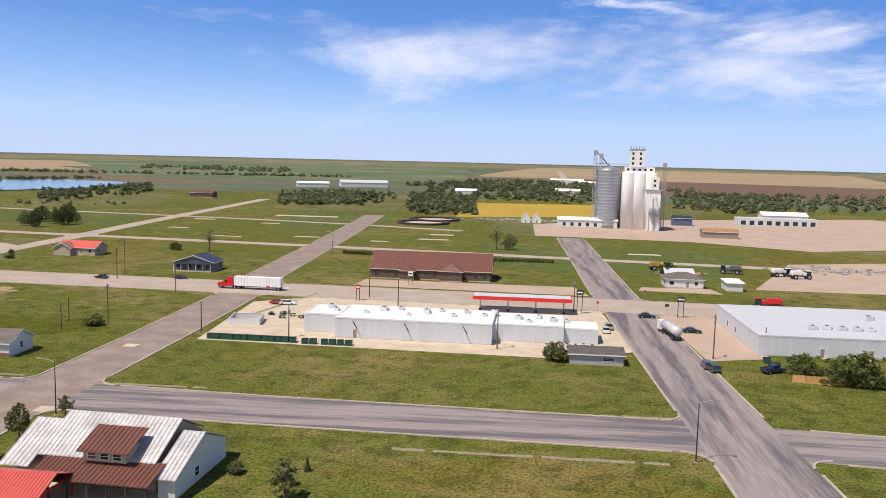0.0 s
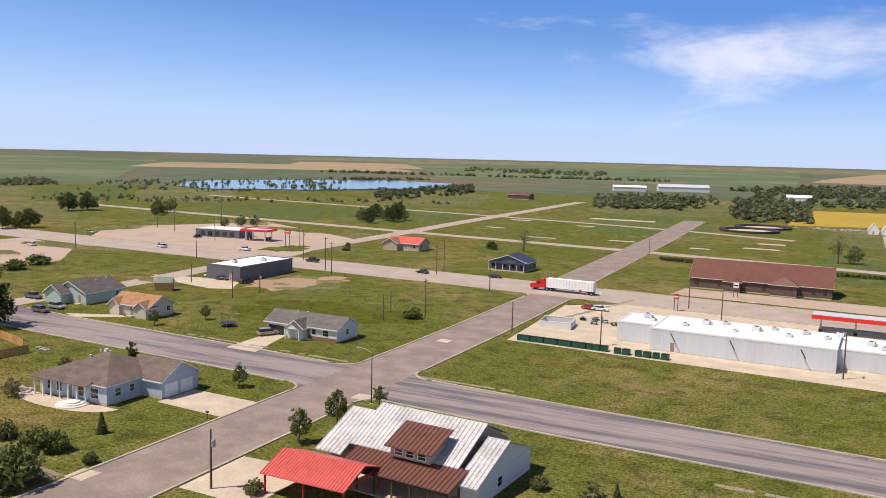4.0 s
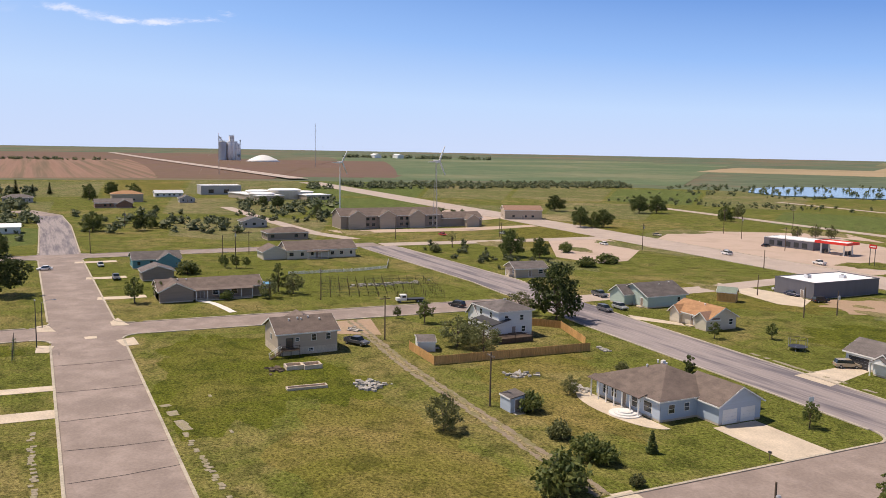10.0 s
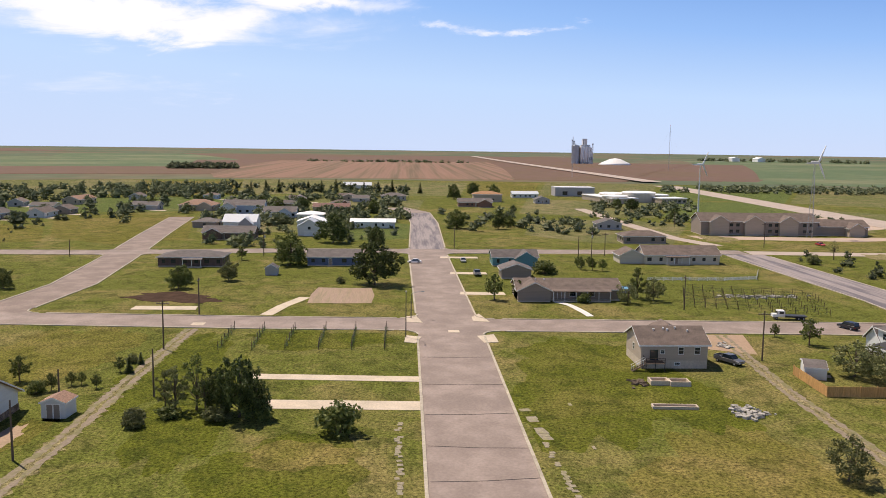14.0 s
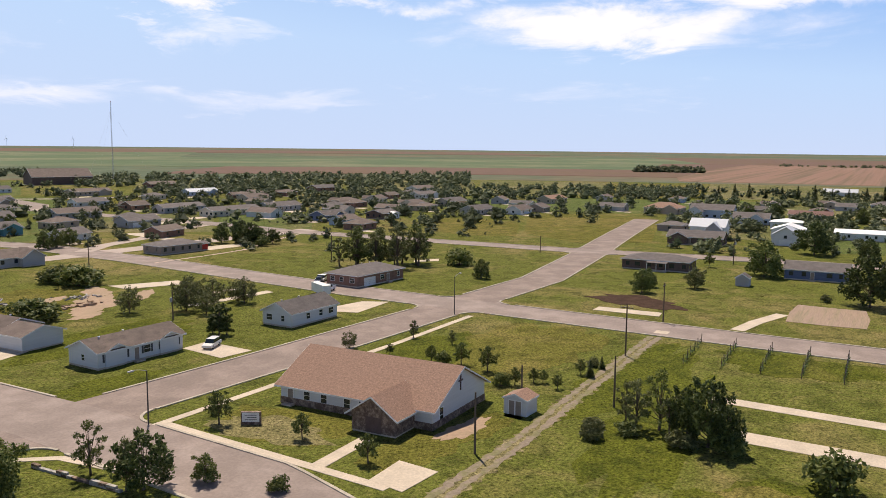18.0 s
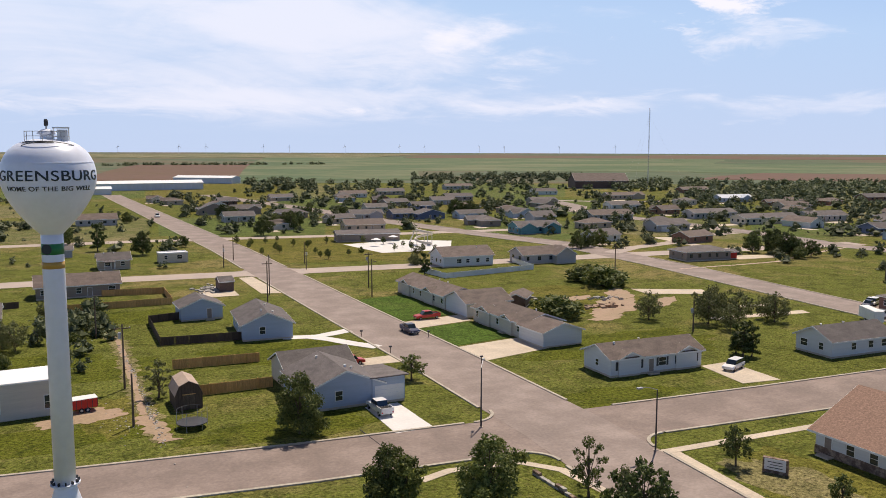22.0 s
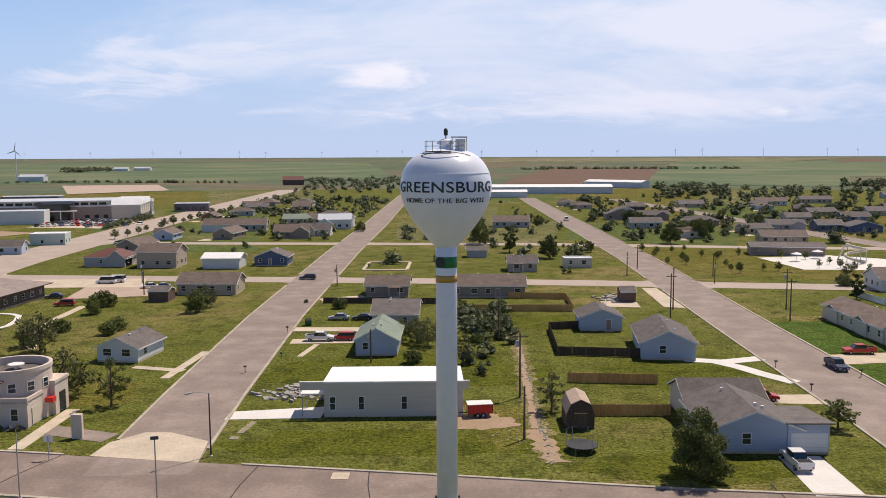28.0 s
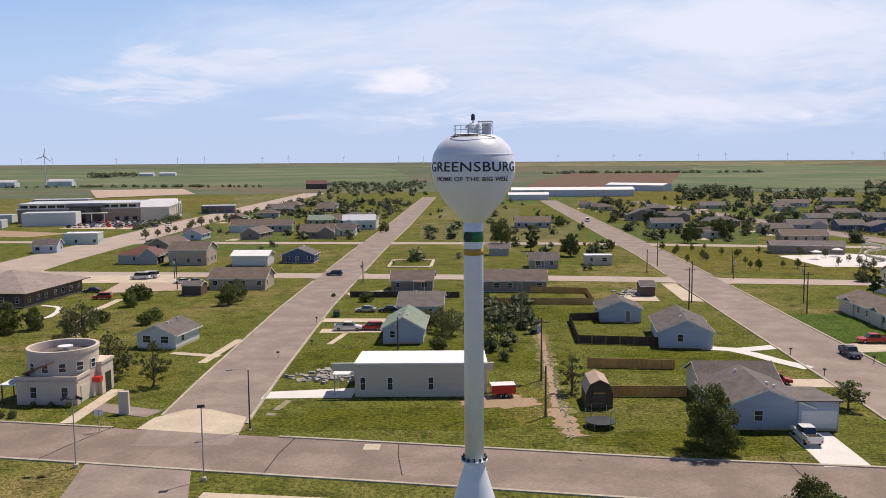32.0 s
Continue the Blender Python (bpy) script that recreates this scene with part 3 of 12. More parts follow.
road("road", [(75, 130), (37, 134.5), (-45, 137), (-116, 141.5), (-175, 144), (-240, 149), (-335, 147)], 15.5, M["asphalt_ew"], "tar-streaked grey asphalt street with pale kerbs", z=0.034)
road("road", [(-98, -18), (-88, 10), (-85.6, 40), (-85, 84), (-84.8, 130), (-84.5, 190), (-85.5, 250), (-89, 284), (-96, 462), (-103.5, 600)], 13.5, M["asphalt"], "pale grey-brown asphalt street leading to the highway", z=0.04)
road("road", [(40, -20), (38.5, 60), (37.5, 118), (35.3, 187), (32, 284), (30.5, 402), (29.2, 470)], 14.5, M["asphalt_ns"], "dark patched asphalt street leading to the grain elevator", z=0.046)
road("highway", [(-900, 292), (-420, 276), (-250, 268), (-120, 264), (0, 258), (70, 253), (300, 243), (700, 225)], 23, M["highway"], "wide pale highway through the town", z=0.052)
road("road", [(-214, 290), (-217, 380), (-223, 480), (-229, 640), (-234, 760)], 10, M["highway"], "pale street between empty northern lots", False, z=0.036)
road("road", [(-520, 580), (-330, 552), (-222, 538), (-160, 528), (-98, 515), (-33, 494)], 7, M["highway"], "narrow pale lane through the empty lots", False, z=0.03)
road("road", [(-520, 432), (-330, 412), (-200, 399), (-95, 389), (24, 374), (120, 362), (260, 350)], 9, M["highway"], "narrow pale street through empty lots", False, z=0.03)
road("road", [(70, 30.5), (0, 29.4), (-30, 29.2), (-120, 29.1), (-210, 29.2), (-331, 27.8), (-455, 29.2), (-520, 27), (-560, 12)], 13.8, M["asphalt"], "smooth grey-brown asphalt street with broken kerbs", z=0.034)
road("road", [(-205, 141), (-207, 100), (-208.5, 66), (-211.5, -9), (-215, -60), (-218, -105), (-224, -150), (-231, -200), (-236, -262), (-226, -312), (-216, -378), (-210, -430), (-203, -514), (-191, -600), (-180, -690)], 12.5, M["asphalt"], "grey-brown asphalt cross street", z=0.04)
road("road", [(60, -106), (0, -98.1), (-23, -94.9), (-45, -91.9), (-78, -87.2), (-115, -83.6), (-150, -80.4), (-214, -76), (-262, -73), (-316, -79), (-398, -90), (-480, -100)], 12.2, M["asphalt_old"], "wide grey-brown asphalt street with pale kerbs", z=0.034)
road("road", [(-341, 150), (-340, 75), (-339, -28), (-331, -90), (-330, -160), (-329, -222), (-336, -261), (-339, -299), (-341, -350), (-344, -409), (-368, -440), (-381, -480), (-389, -508)], 11.5, M["asphalt"], "grey asphalt cross street between houses", z=0.04)
road("road", [(-98, -18), (-109, -48), (-112.5, -84), (-113.5, -120), (-114, -180), (-116, -300), (-114.5, -420), (-112, -620), (-111, -720)], 13, M["asphalt"], "long straight asphalt street between houses", z=0.04)
road("road", [(-16.5, -97), (-14.5, -130), (-11.8, -192), (-9.6, -320), (-9.5, -438), (-7.2, -610), (-5, -800)], 12.2, M["asphalt"], "long straight asphalt street with pale kerbs", z=0.04)
road("road", [(120, -257), (35, -252), (-60, -245), (-119, -238), (-160, -233), (-238, -226), (-340, -215)], 10.5, M["highway"], "pale cross street between house blocks", False, z=0.03)
road("road", [(180, -362), (69, -354), (-10, -350), (-96, -345), (-180, -330), (-260, -322)], 9, M["highway"], "pale cross street farther off", False, z=0.03)
road("road", [(-389, -508), (-410, -484), (-444, -466), (-500, -454), (-600, -446)], 8, M["highway"], "pale street at the edge of the town", False, z=0.03)
road("road", [(92, -190), (104, -290), (113, -480), (125, -795), (132, -1000)], 24, M["highway"], "broad pale main street", False, z=0.046)
road("road", [(-204.4, 149), (-204, 178), (-204.3, 204), (-207.6, 236), (-209, 262)], 9, M["highway"], "pale gravelled lane from the street to the highway", False, z=0.03)
road("road", [(-340.5, 151), (-337, 192), (-335, 236), (-334, 268)], 10.5, M["highway"], "pale street joining the highway before the motel", False, z=0.03)


def crossing(p, q, r, s):
    d1, d2 = q - p, s - r
    den = d1.x * d2.y - d1.y * d2.x
    if abs(den) < 1e-6:
        return None
    t = ((r.x - p.x) * d2.y - (r.y - p.y) * d2.x) / den
    u = ((r.x - p.x) * d1.y - (r.y - p.y) * d1.x) / den
    return (p + d1 * t, d1.normalized(), d2.normalized()) if 0 <= t <= 1 and 0 <= u <= 1 else None


def near_road(x, y, skip=None, extra=0.0):
    """Whether a place lies on a road other than skip."""
    for k, (name, pts, width, _, _) in enumerate(ROADS):
        if k == skip:
            continue
        for a, b in zip(pts, pts[1:]):
            d = b - a
            t = ((x - a.x) * d.x + (y - a.y) * d.y) / d.length_squared
            if -0.001 <= t <= 1.001:
                off = abs((x - a.x) * d.y - (y - a.y) * d.x) / d.length
                if off < width / 2 + extra:
                    return True
    return False


CORNERS = []
for ia in range(len(ROADS)):
    for ib in range(ia + 1, len(ROADS)):
        for a0, a1 in zip(ROADS[ia][1], ROADS[ia][1][1:]):
            for b0, b1 in zip(ROADS[ib][1], ROADS[ib][1][1:]):
                hit = crossing(a0, a1, b0, b1)
                if hit:
                    CORNERS.append((ia, ib, *hit))

FILLET = 4.0


def kerb_run(pts):
    """A raised kerb along a line of points."""
    left, right = [], []
    for k, p in enumerate(pts):
        d = (pts[min(k + 1, len(pts) - 1)] - pts[max(k - 1, 0)]).normalized()
        n = Vector((-d.y, d.x)) * 0.22
        left.append(p + n), right.append(p - n)
    n = len(pts)
    verts = [(v.x, v.y, z) for z in (0.16, 0.0) for v in left + right]
    faces = [(k, k + 1, n + k + 1, n + k) for k in range(n - 1)] + [(k + 1, k, 2 * n + k, 2 * n + k + 1) for k in range(n - 1)]
    faces += [(n + k, n + k + 1, 3 * n + k + 1, 3 * n + k) for k in range(n - 1)]
    return tagged(pydata("kerb", verts, faces, M["kerb"]), "pale weathered concrete kerb beside the street", "kerb", kind="structure")


for ri, (name, pts, width, kerbs, material) in enumerate(ROADS):
    if not kerbs:
        continue
    for side in (-1, 1):
        run = []
        for a, b in zip(pts, pts[1:]):
            d = (b - a).normalized()
            n = Vector((-d.y, d.x)) * side * (width / 2 + 0.12)
            steps = max(int((b - a).length / 2.0), 1)
            for k in range(steps):
                p = a + (b - a) * k / steps + n
                if near_road(p.x, p.y, ri, FILLET) or near_road(p.x, p.y, ri, 0.5):
                    if len(run) > 2:
                        kerb_run(run)
                    run = []
                else:
                    run.append(p)
        if len(run) > 2:
            kerb_run(run)

for ia, ib, p, da, db in CORNERS:
    (_, pa, wa, ka, ma), (_, pb, wb, kb, mb) = ROADS[ia], ROADS[ib]
    for sa in (-1, 1):
        for sb in (-1, 1):
            na, nb = Vector((-da.y, da.x)) * sa, Vector((-db.y, db.x)) * sb
            if abs(da.dot(db)) > 0.5:
                continue
            # along road a lies the way that nb points to, along b the way of na
            va, vb = (da if da.dot(nb) > 0 else -da), (db if db.dot(na) > 0 else -db)
            tip = p + va * (wb / 2 + 9) + na * (wa / 2 - 1), p + vb * (wa / 2 + 9) + nb * (wb / 2 - 1)
            if not near_road(*tip[0], ib) or not near_road(*tip[1], ia):
                continue
            c = p + va * (wb / 2) + vb * (wa / 2)
            o = c + (va + vb) * FILLET
            arc = [o - va * FILLET * math.cos(t) - vb * FILLET * math.sin(t) for t in [k * math.pi / 16 for k in range(9)]]
            poly = [p + (c - p) * 0.8] + arc
            bm = bmesh.new()
            lo = [bm.verts.new((v.x, v.y, 0.026)) for v in poly]
            bm.faces.new(lo)
            tagged(part("road", bm, M["concrete"] if not ka and not kb else ma), "rounded asphalt corner of a street crossing", "road", kind="structure")
            if ka and kb:
                kerb_run(arc if (arc[1] - arc[0]).cross(va) is not None else arc)

# ---- kinds of things ----


def slab(bm, a, b, c, d, t):
    """A plate with the top corners a b c d, t thick downwards."""
    top = [bm.verts.new(p) for p in (a, b, c, d)]
    low = [bm.verts.new((p[0], p[1], p[2] - t)) for p in (a, b, c, d)]
    bm.faces.new(top), bm.faces.new(low[::-1])
    for k in range(4):
        j = (k + 1) % 4
        bm.faces.new((top[k], low[k], low[j], top[j]))


def block_meshes(w, d, h, rise, ridge, kind, ov):
    """Walls, roof and trim of one block round the origin; the ridge runs along x before turning."""
    if ridge == "y":
        w, d = d, w
    W, R, T = bmesh.new(), bmesh.new(), bmesh.new()
    hw, hd = w / 2, d / 2
    th = 0.16
    if kind == "gable":
        k = rise / hd
        pts = [(-hd, 0), (hd, 0), (hd, h), (0, h + rise - 0.02), (-hd, h)]
        a, b = [W.verts.new((-hw, y, z)) for y, z in pts], [W.verts.new((hw, y, z)) for y, z in pts]
        W.faces.new(a), W.faces.new(b[::-1])
        for n in range(5):
            m = (n + 1) % 5
            W.faces.new((a[n], b[n], b[m], a[m]))
        x, y, ze, zr = hw + ov, hd + ov, h - ov * k + th + 0.02, h + rise + th + 0.02
        slab(R, (-x, -y, ze), (x, -y, ze), (x, 0, zr), (-x, 0, zr), th)
        slab(R, (x, y, ze), (-x, y, ze), (-x, 0, zr), (x, 0, zr), th)
        box(T, -x, -y - 0.03, ze - 0.26, x, -y - 0.004, ze - 0.01), box(T, -x, y + 0.004, ze - 0.26, x, y + 0.03, ze - 0.01)
        for sx in (-1, 1):
            for sy in (-1, 1):
                q = [(sx * (x + 0.004), sy * y, ze - 0.02), (sx * (x + 0.04), sy * y, ze - 0.02), (sx * (x + 0.04), 0, zr - 0.02), (sx * (x + 0.004), 0, zr - 0.02)]
                slab(T, *(q if sx * sy > 0 else q[::-1]), 0.24)
    elif kind == "hip":
        box(W, -hw, -hd, 0, hw, hd, h)
        x, y, run = hw + ov, hd + ov, max(hw - hd, 0.0)
        ze, zr = h + 0.02, h + rise + 0.1
        lo = [R.verts.new(p) for p in ((-x, -y, ze), (x, -y, ze), (x, y, ze), (-x, y, ze))]
        up = [R.verts.new((p.co.x, p.co.y, ze + th)) for p in lo]
        e0, e1 = R.verts.new((-run - 0.01, 0, zr)), R.verts.new((run + 0.01, 0, zr))
        R.faces.new(lo[::-1])
        for n in range(4):
            m = (n + 1) % 4
            R.faces.new((lo[n], lo[m], up[m], up[n]))
        R.faces.new((up[0], up[1], e1, e0)), R.faces.new((up[1], up[2], e1)), R.faces.new((up[2], up[3], e0, e1)), R.faces.new((up[3], up[0], e0))
        for s in (-1, 1):
            box(T, -x, s * (y + 0.017) - 0.013, ze - 0.06, x, s * (y + 0.017) + 0.013, ze + th - 0.02)
            box(T, s * (x + 0.017) - 0.013, -y, ze - 0.06, s * (x + 0.017) + 0.013, y, ze + th - 0.02)
    elif kind == "shed":
        pts = [(-hd, 0), (hd, 0), (hd, h + rise), (-hd, h)]
        a, b = [W.verts.new((-hw, y, z)) for y, z in pts], [W.verts.new((hw, y, z)) for y, z in pts]
        W.faces.new(a), W.faces.new(b[::-1])
        for n in range(4):
            m = (n + 1) % 4
            W.faces.new((a[n], b[n], b[m], a[m]))
        k, x, y = rise / d, hw + ov, hd + ov
        slab(R, (-x, -y, h - ov * k + th + 0.02), (x, -y, h - ov * k + th + 0.02), (x, y, h + rise + ov * k + th + 0.02), (-x, y, h + rise + ov * k + th + 0.02), th)
        box(T, -x, -y - 0.03, h - ov * k - 0.1, x, -y - 0.004, h - ov * k + th)
    else:
        box(W, -hw, -hd, 0, hw, hd, h)
        box(R, -hw + 0.25, -hd + 0.25, h + 0.004, hw - 0.25, hd - 0.25, h + 0.12)
        for s in (-1, 1):
            box(T, -hw - 0.06, s * (hd - 0.1) - 0.16, h + 0.003, hw + 0.06, s * (hd - 0.1) + 0.16, h + 0.3 + 0.05)
            box(T, s * (hw - 0.1) - 0.16, -hd + 0.27, h + 0.003, s * (hw - 0.1) + 0.16, hd - 0.27, h + 0.3)
    out = (W, R, T)
    if ridge == "y":
        for bm in out:
            bm.transform(Matrix.Rotation(math.pi / 2, 4, "Z"))
    return out


SIDES = {"S": 0, "E": 90, "N": 180, "W": 270}


def side_m(side, w, d):
    """The pose of a wall: x along it, y inwards, from its middle at the ground, seen from outside."""
    a = SIDES[side]
    off = d / 2 if side in "SN" else w / 2
    return Matrix.Rotation(radians(a), 4, "Z") @ Matrix.Translation((0, -off, 0))


def window(parent, m, u, z, w, h, trim="white", muntin=True):
    if parent.matrix_basis.translation.length > 300:
        part("window", boxed(u - w / 2, -0.03, z, u + w / 2, 0.02, z + h, m=m), M["glass"], parent, "dark window")
        return
    bm, f = bmesh.new(), 0.09
    box(bm, u - w / 2 - f, -0.05, z - f, u + w / 2 + f, 0.03, z, m), box(bm, u - w / 2 - f, -0.05, z + h, u + w / 2 + f, 0.03, z + h + f, m)
    box(bm, u - w / 2 - f, -0.05, z + 0.001, u - w / 2, 0.03, z + h - 0.001, m), box(bm, u + w / 2, -0.05, z + 0.001, u + w / 2 + f, 0.03, z + h - 0.001, m)
    if muntin:
        box(bm, u - w / 2 + 0.001, -0.04, z + h / 2 - 0.03, u + w / 2 - 0.001, 0.03, z + h / 2 + 0.03, m)
    fr = part("window", bm, M[trim], parent, "white framed window")
    part("pane", boxed(u - w / 2 + 0.001, -0.02, z + 0.001, u + w / 2 - 0.001, 0.02, z + h - 0.001, m=m), M["glass"], fr)


def door(parent, m, u, z, w=0.95, h=2.05, leaf="siding_taupe"):
    bm, f = bmesh.new(), 0.1
    box(bm, u - w / 2 - f, -0.06, z, u - w / 2, 0.03, z + h + f, m), box(bm, u + w / 2, -0.06, z, u + w / 2 + f, 0.03, z + h + f, m), box(bm, u - w / 2 + 0.001, -0.06, z + h, u + w / 2 - 0.001, 0.03, z + h + f, m)
    fr = part("door", bm, M["white"], parent)
    part("leaf", boxed(u - w / 2 + 0.001, -0.03, z + 0.01, u + w / 2 - 0.001, 0.02, z + h - 0.001, m=m), M[leaf], fr)


def garage(parent, m, u, w=4.9, h=2.2, leaf="white"):
    bm, f = bmesh.new(), 0.12
    box(bm, u - w / 2 - f, -0.06, 0, u - w / 2, 0.03, h + f, m), box(bm, u + w / 2, -0.06, 0, u + w / 2 + f, 0.03, h + f, m), box(bm, u - w / 2 + 0.001, -0.06, h, u + w / 2 - 0.001, 0.03, h + f, m)
    g = part("garage_door", bm, M["white"], parent)
    n = 4
    for k in range(n):
        part("panel", boxed(u - w / 2 + 0.01, -0.035, h * k / n + 0.015, u + w / 2 - 0.01, 0.02, h * (k + 1) / n - 0.015, m=m), M[leaf], g)


def house(name, label, x, y, w, d, rot=0.0, h=2.6, rise=1.6, ridge="x", kind="gable", wall="siding_white", roof="roof_grey", trim="white", ov=0.5, base=0.35, wings=(), wins="auto", doors=(), garages=(), vents=2, seed=0, category="house", group="", porch=None):
    """A house as one thing. wings: blocks (dx, dy, w, d, h, rise, ridge, kind[, wall[, roof]]); wins: rows of (side, u, z, w, h)."""
    rng = random.Random(seed + int(abs(x) * 7 + abs(y) * 13))
    r = root(name, pose(x, y, 0, 0, 0, rot), label, category, group)
    HOUSES.append((x, y))
    blocks = [(0, 0, w, d, h, rise, ridge, kind)] + list(wings)
    for n, bl in enumerate(blocks):
        dx, dy, bw, bd, bh, br, brd, bk = bl[:8]
        wm, rm = (bl[8] if len(bl) > 8 else wall), (bl[9] if len(bl) > 9 else roof)
        W, R, T = block_meshes(bw, bd, bh, br, brd, bk, ov)
        off = Matrix.Translation((dx, dy, base if n == 0 else base - 0.02 * n))
        for bm in (W, R, T):
            bm.transform(off)
        if base > 0.05:
            part("foundation", boxed(dx - bw / 2 + 0.03, dy - bd / 2 + 0.03, -0.25, dx + bw / 2 - 0.03, dy + bd / 2 - 0.03, base + 0.02), M["concrete"], r, "concrete footing")
        part("wall", W, M[wm], r)
        part("roof", R, M[rm], r)
        part("trim", T, M[trim], r, "pale roof edge trim")
    B = Matrix.Translation((0, 0, base))
    if wins == "auto" and not doors and category == "house":
        doors = [(rng.choice("NS" if w >= d else "EW"), rng.uniform(-0.18, 0.18) * max(w, d))]
    if wins == "auto":
        wins = []
        back = math.hypot(x + 45, y - 5) > 280
        for s in "SNEW":
            out = {"S": (0, -1), "N": (0, 1), "E": (1, 0), "W": (-1, 0)}[s]
            c0, s0 = math.cos(radians(rot)), math.sin(radians(rot))
            if back and (out[0] * c0 - out[1] * s0) * (x + 45) + (out[0] * s0 + out[1] * c0) * (y - 5) > 20:
                continue
            length = w if s in "SN" else d
            n = max(int(length / 3.4), 1)
            for k in range(n):
                u = (k + 0.5) * length / n - length / 2 + rng.uniform(-0.4, 0.4)
                if any(g[0] == s and abs(g[1] - u) < (g[2] if len(g) > 2 else 1.0) / 2 + 1.0 for g in list(garages) + list(doors)) or rng.random() < 0.18:
                    continue
                wins.append((s, u, 0.85, rng.choice((0.9, 1.1, 1.5)), 1.2))
    for s, u, z, ww, hh in wins:
        window(r, B @ side_m(s, w, d), u, z, ww, hh)
    for s, u, *rest in doors:
        door(r, B @ side_m(s, w, d), u, 0.0)
        part("step", boxed(u - 0.9, -1.1, -base, u + 0.9, -0.07, -0.05, m=B @ side_m(s, w, d)), M["concrete"], r, "concrete door step")
    for s, u, *rest in garages:
        garage(r, Matrix.Translation((0, 0, 0.05)) @ side_m(s, w, d), u, *(rest or (4.6,)))
    for k in range(vents if kind in ("gable", "hip") and math.hypot(x, y) < 300 else 0):
        span = (w if ridge == "x" else d) / 2
        px, sy = rng.uniform(-0.75, 0.75) * span * (0.5 if kind == "hip" else 1), rng.choice((-1, 1))
        half = (d if ridge == "x" else w) / 2
        py = sy * rng.uniform(0.12, 0.35) * half
        zz = base + h + rise * (1 - abs(py) / half) + 0.1
        q = (px, py) if ridge == "x" else (py, px)
        part("roof_vent", lathe(bmesh.new(), [(0.14, zz - 0.1), (0.14, zz + 0.3), (0.2, zz + 0.32), (0.2, zz + 0.42)], 8, *q), M["white"], r, "small white roof vent")
    if porch:
        s, u, pw, pd, ph = porch
        m = B @ side_m(s, w, d)
        part("porch_deck", boxed(u - pw / 2, -pd, -base - 0.1, u + pw / 2, -0.02, -0.04, m=m), M["concrete"], r, "concrete porch slab")
        bm = bmesh.new()
        slab(bm, (u - pw / 2 - 0.2, -pd - 0.25, ph), (u + pw / 2 + 0.2, -pd - 0.25, ph), (u + pw / 2 + 0.2, 0.0, ph + 0.3), (u - pw / 2 - 0.2, 0.0, ph + 0.3), 0.14)
        bm.transform(m)
        part("porch_roof", bm, M[roof], r)
        for k in range(max(int(pw / 2.6), 1) + 1):
            xx = u - pw / 2 + 0.12 + (pw - 0.24) * k / max(int(pw / 2.6), 1)
            part("porch_post", boxed(xx - 0.08, -pd + 0.05, -0.03, xx + 0.08, -pd + 0.21, ph - 0.12, m=m), M["white"], r, "white porch post")
    return r


# trees: a trunk with limbs, and a crown of many leaf sprays
def leaf_cloud(rng, centres, total, size):
    """Small bent leaf sprays filling the given lobes (x, y, z, r), thicker towards their skins."""
    verts, faces = [], []
    whole = sum(c[3] ** 2 for c in centres)
    for cx, cy, cz, r in centres:
        for _ in range(int(total * r * r / whole)):
            p = Vector((rng.gauss(0, 1), rng.gauss(0, 1), rng.gauss(0, 1))).normalized() * r * (0.25 + 0.85 * rng.random() ** 0.6)
            c = Vector((cx + p.x, cy + p.y, max(cz + p.z * 0.9, 0.12)))
            s = size * rng.uniform(0.5, 1.35)
            out = p.normalized()
            a = (Vector((rng.gauss(0, 1), rng.gauss(0, 1), rng.gauss(0, 1))) - out * 0.4).normalized()
            b = a.cross(out + Vector((rng.gauss(0, 1), rng.gauss(0, 1), rng.gauss(0, 1))) * 0.6).normalized()
            n = a.cross(b) * s * 0.25
            k = len(verts)
            verts += [tuple(c - a * s), tuple(c - b * s * 0.6 + n), tuple(c + a * s), tuple(c + b * s * 0.6 + n)]
            faces += [(k, k + 1, k + 2), (k, k + 2, k + 3)]
    return verts, faces


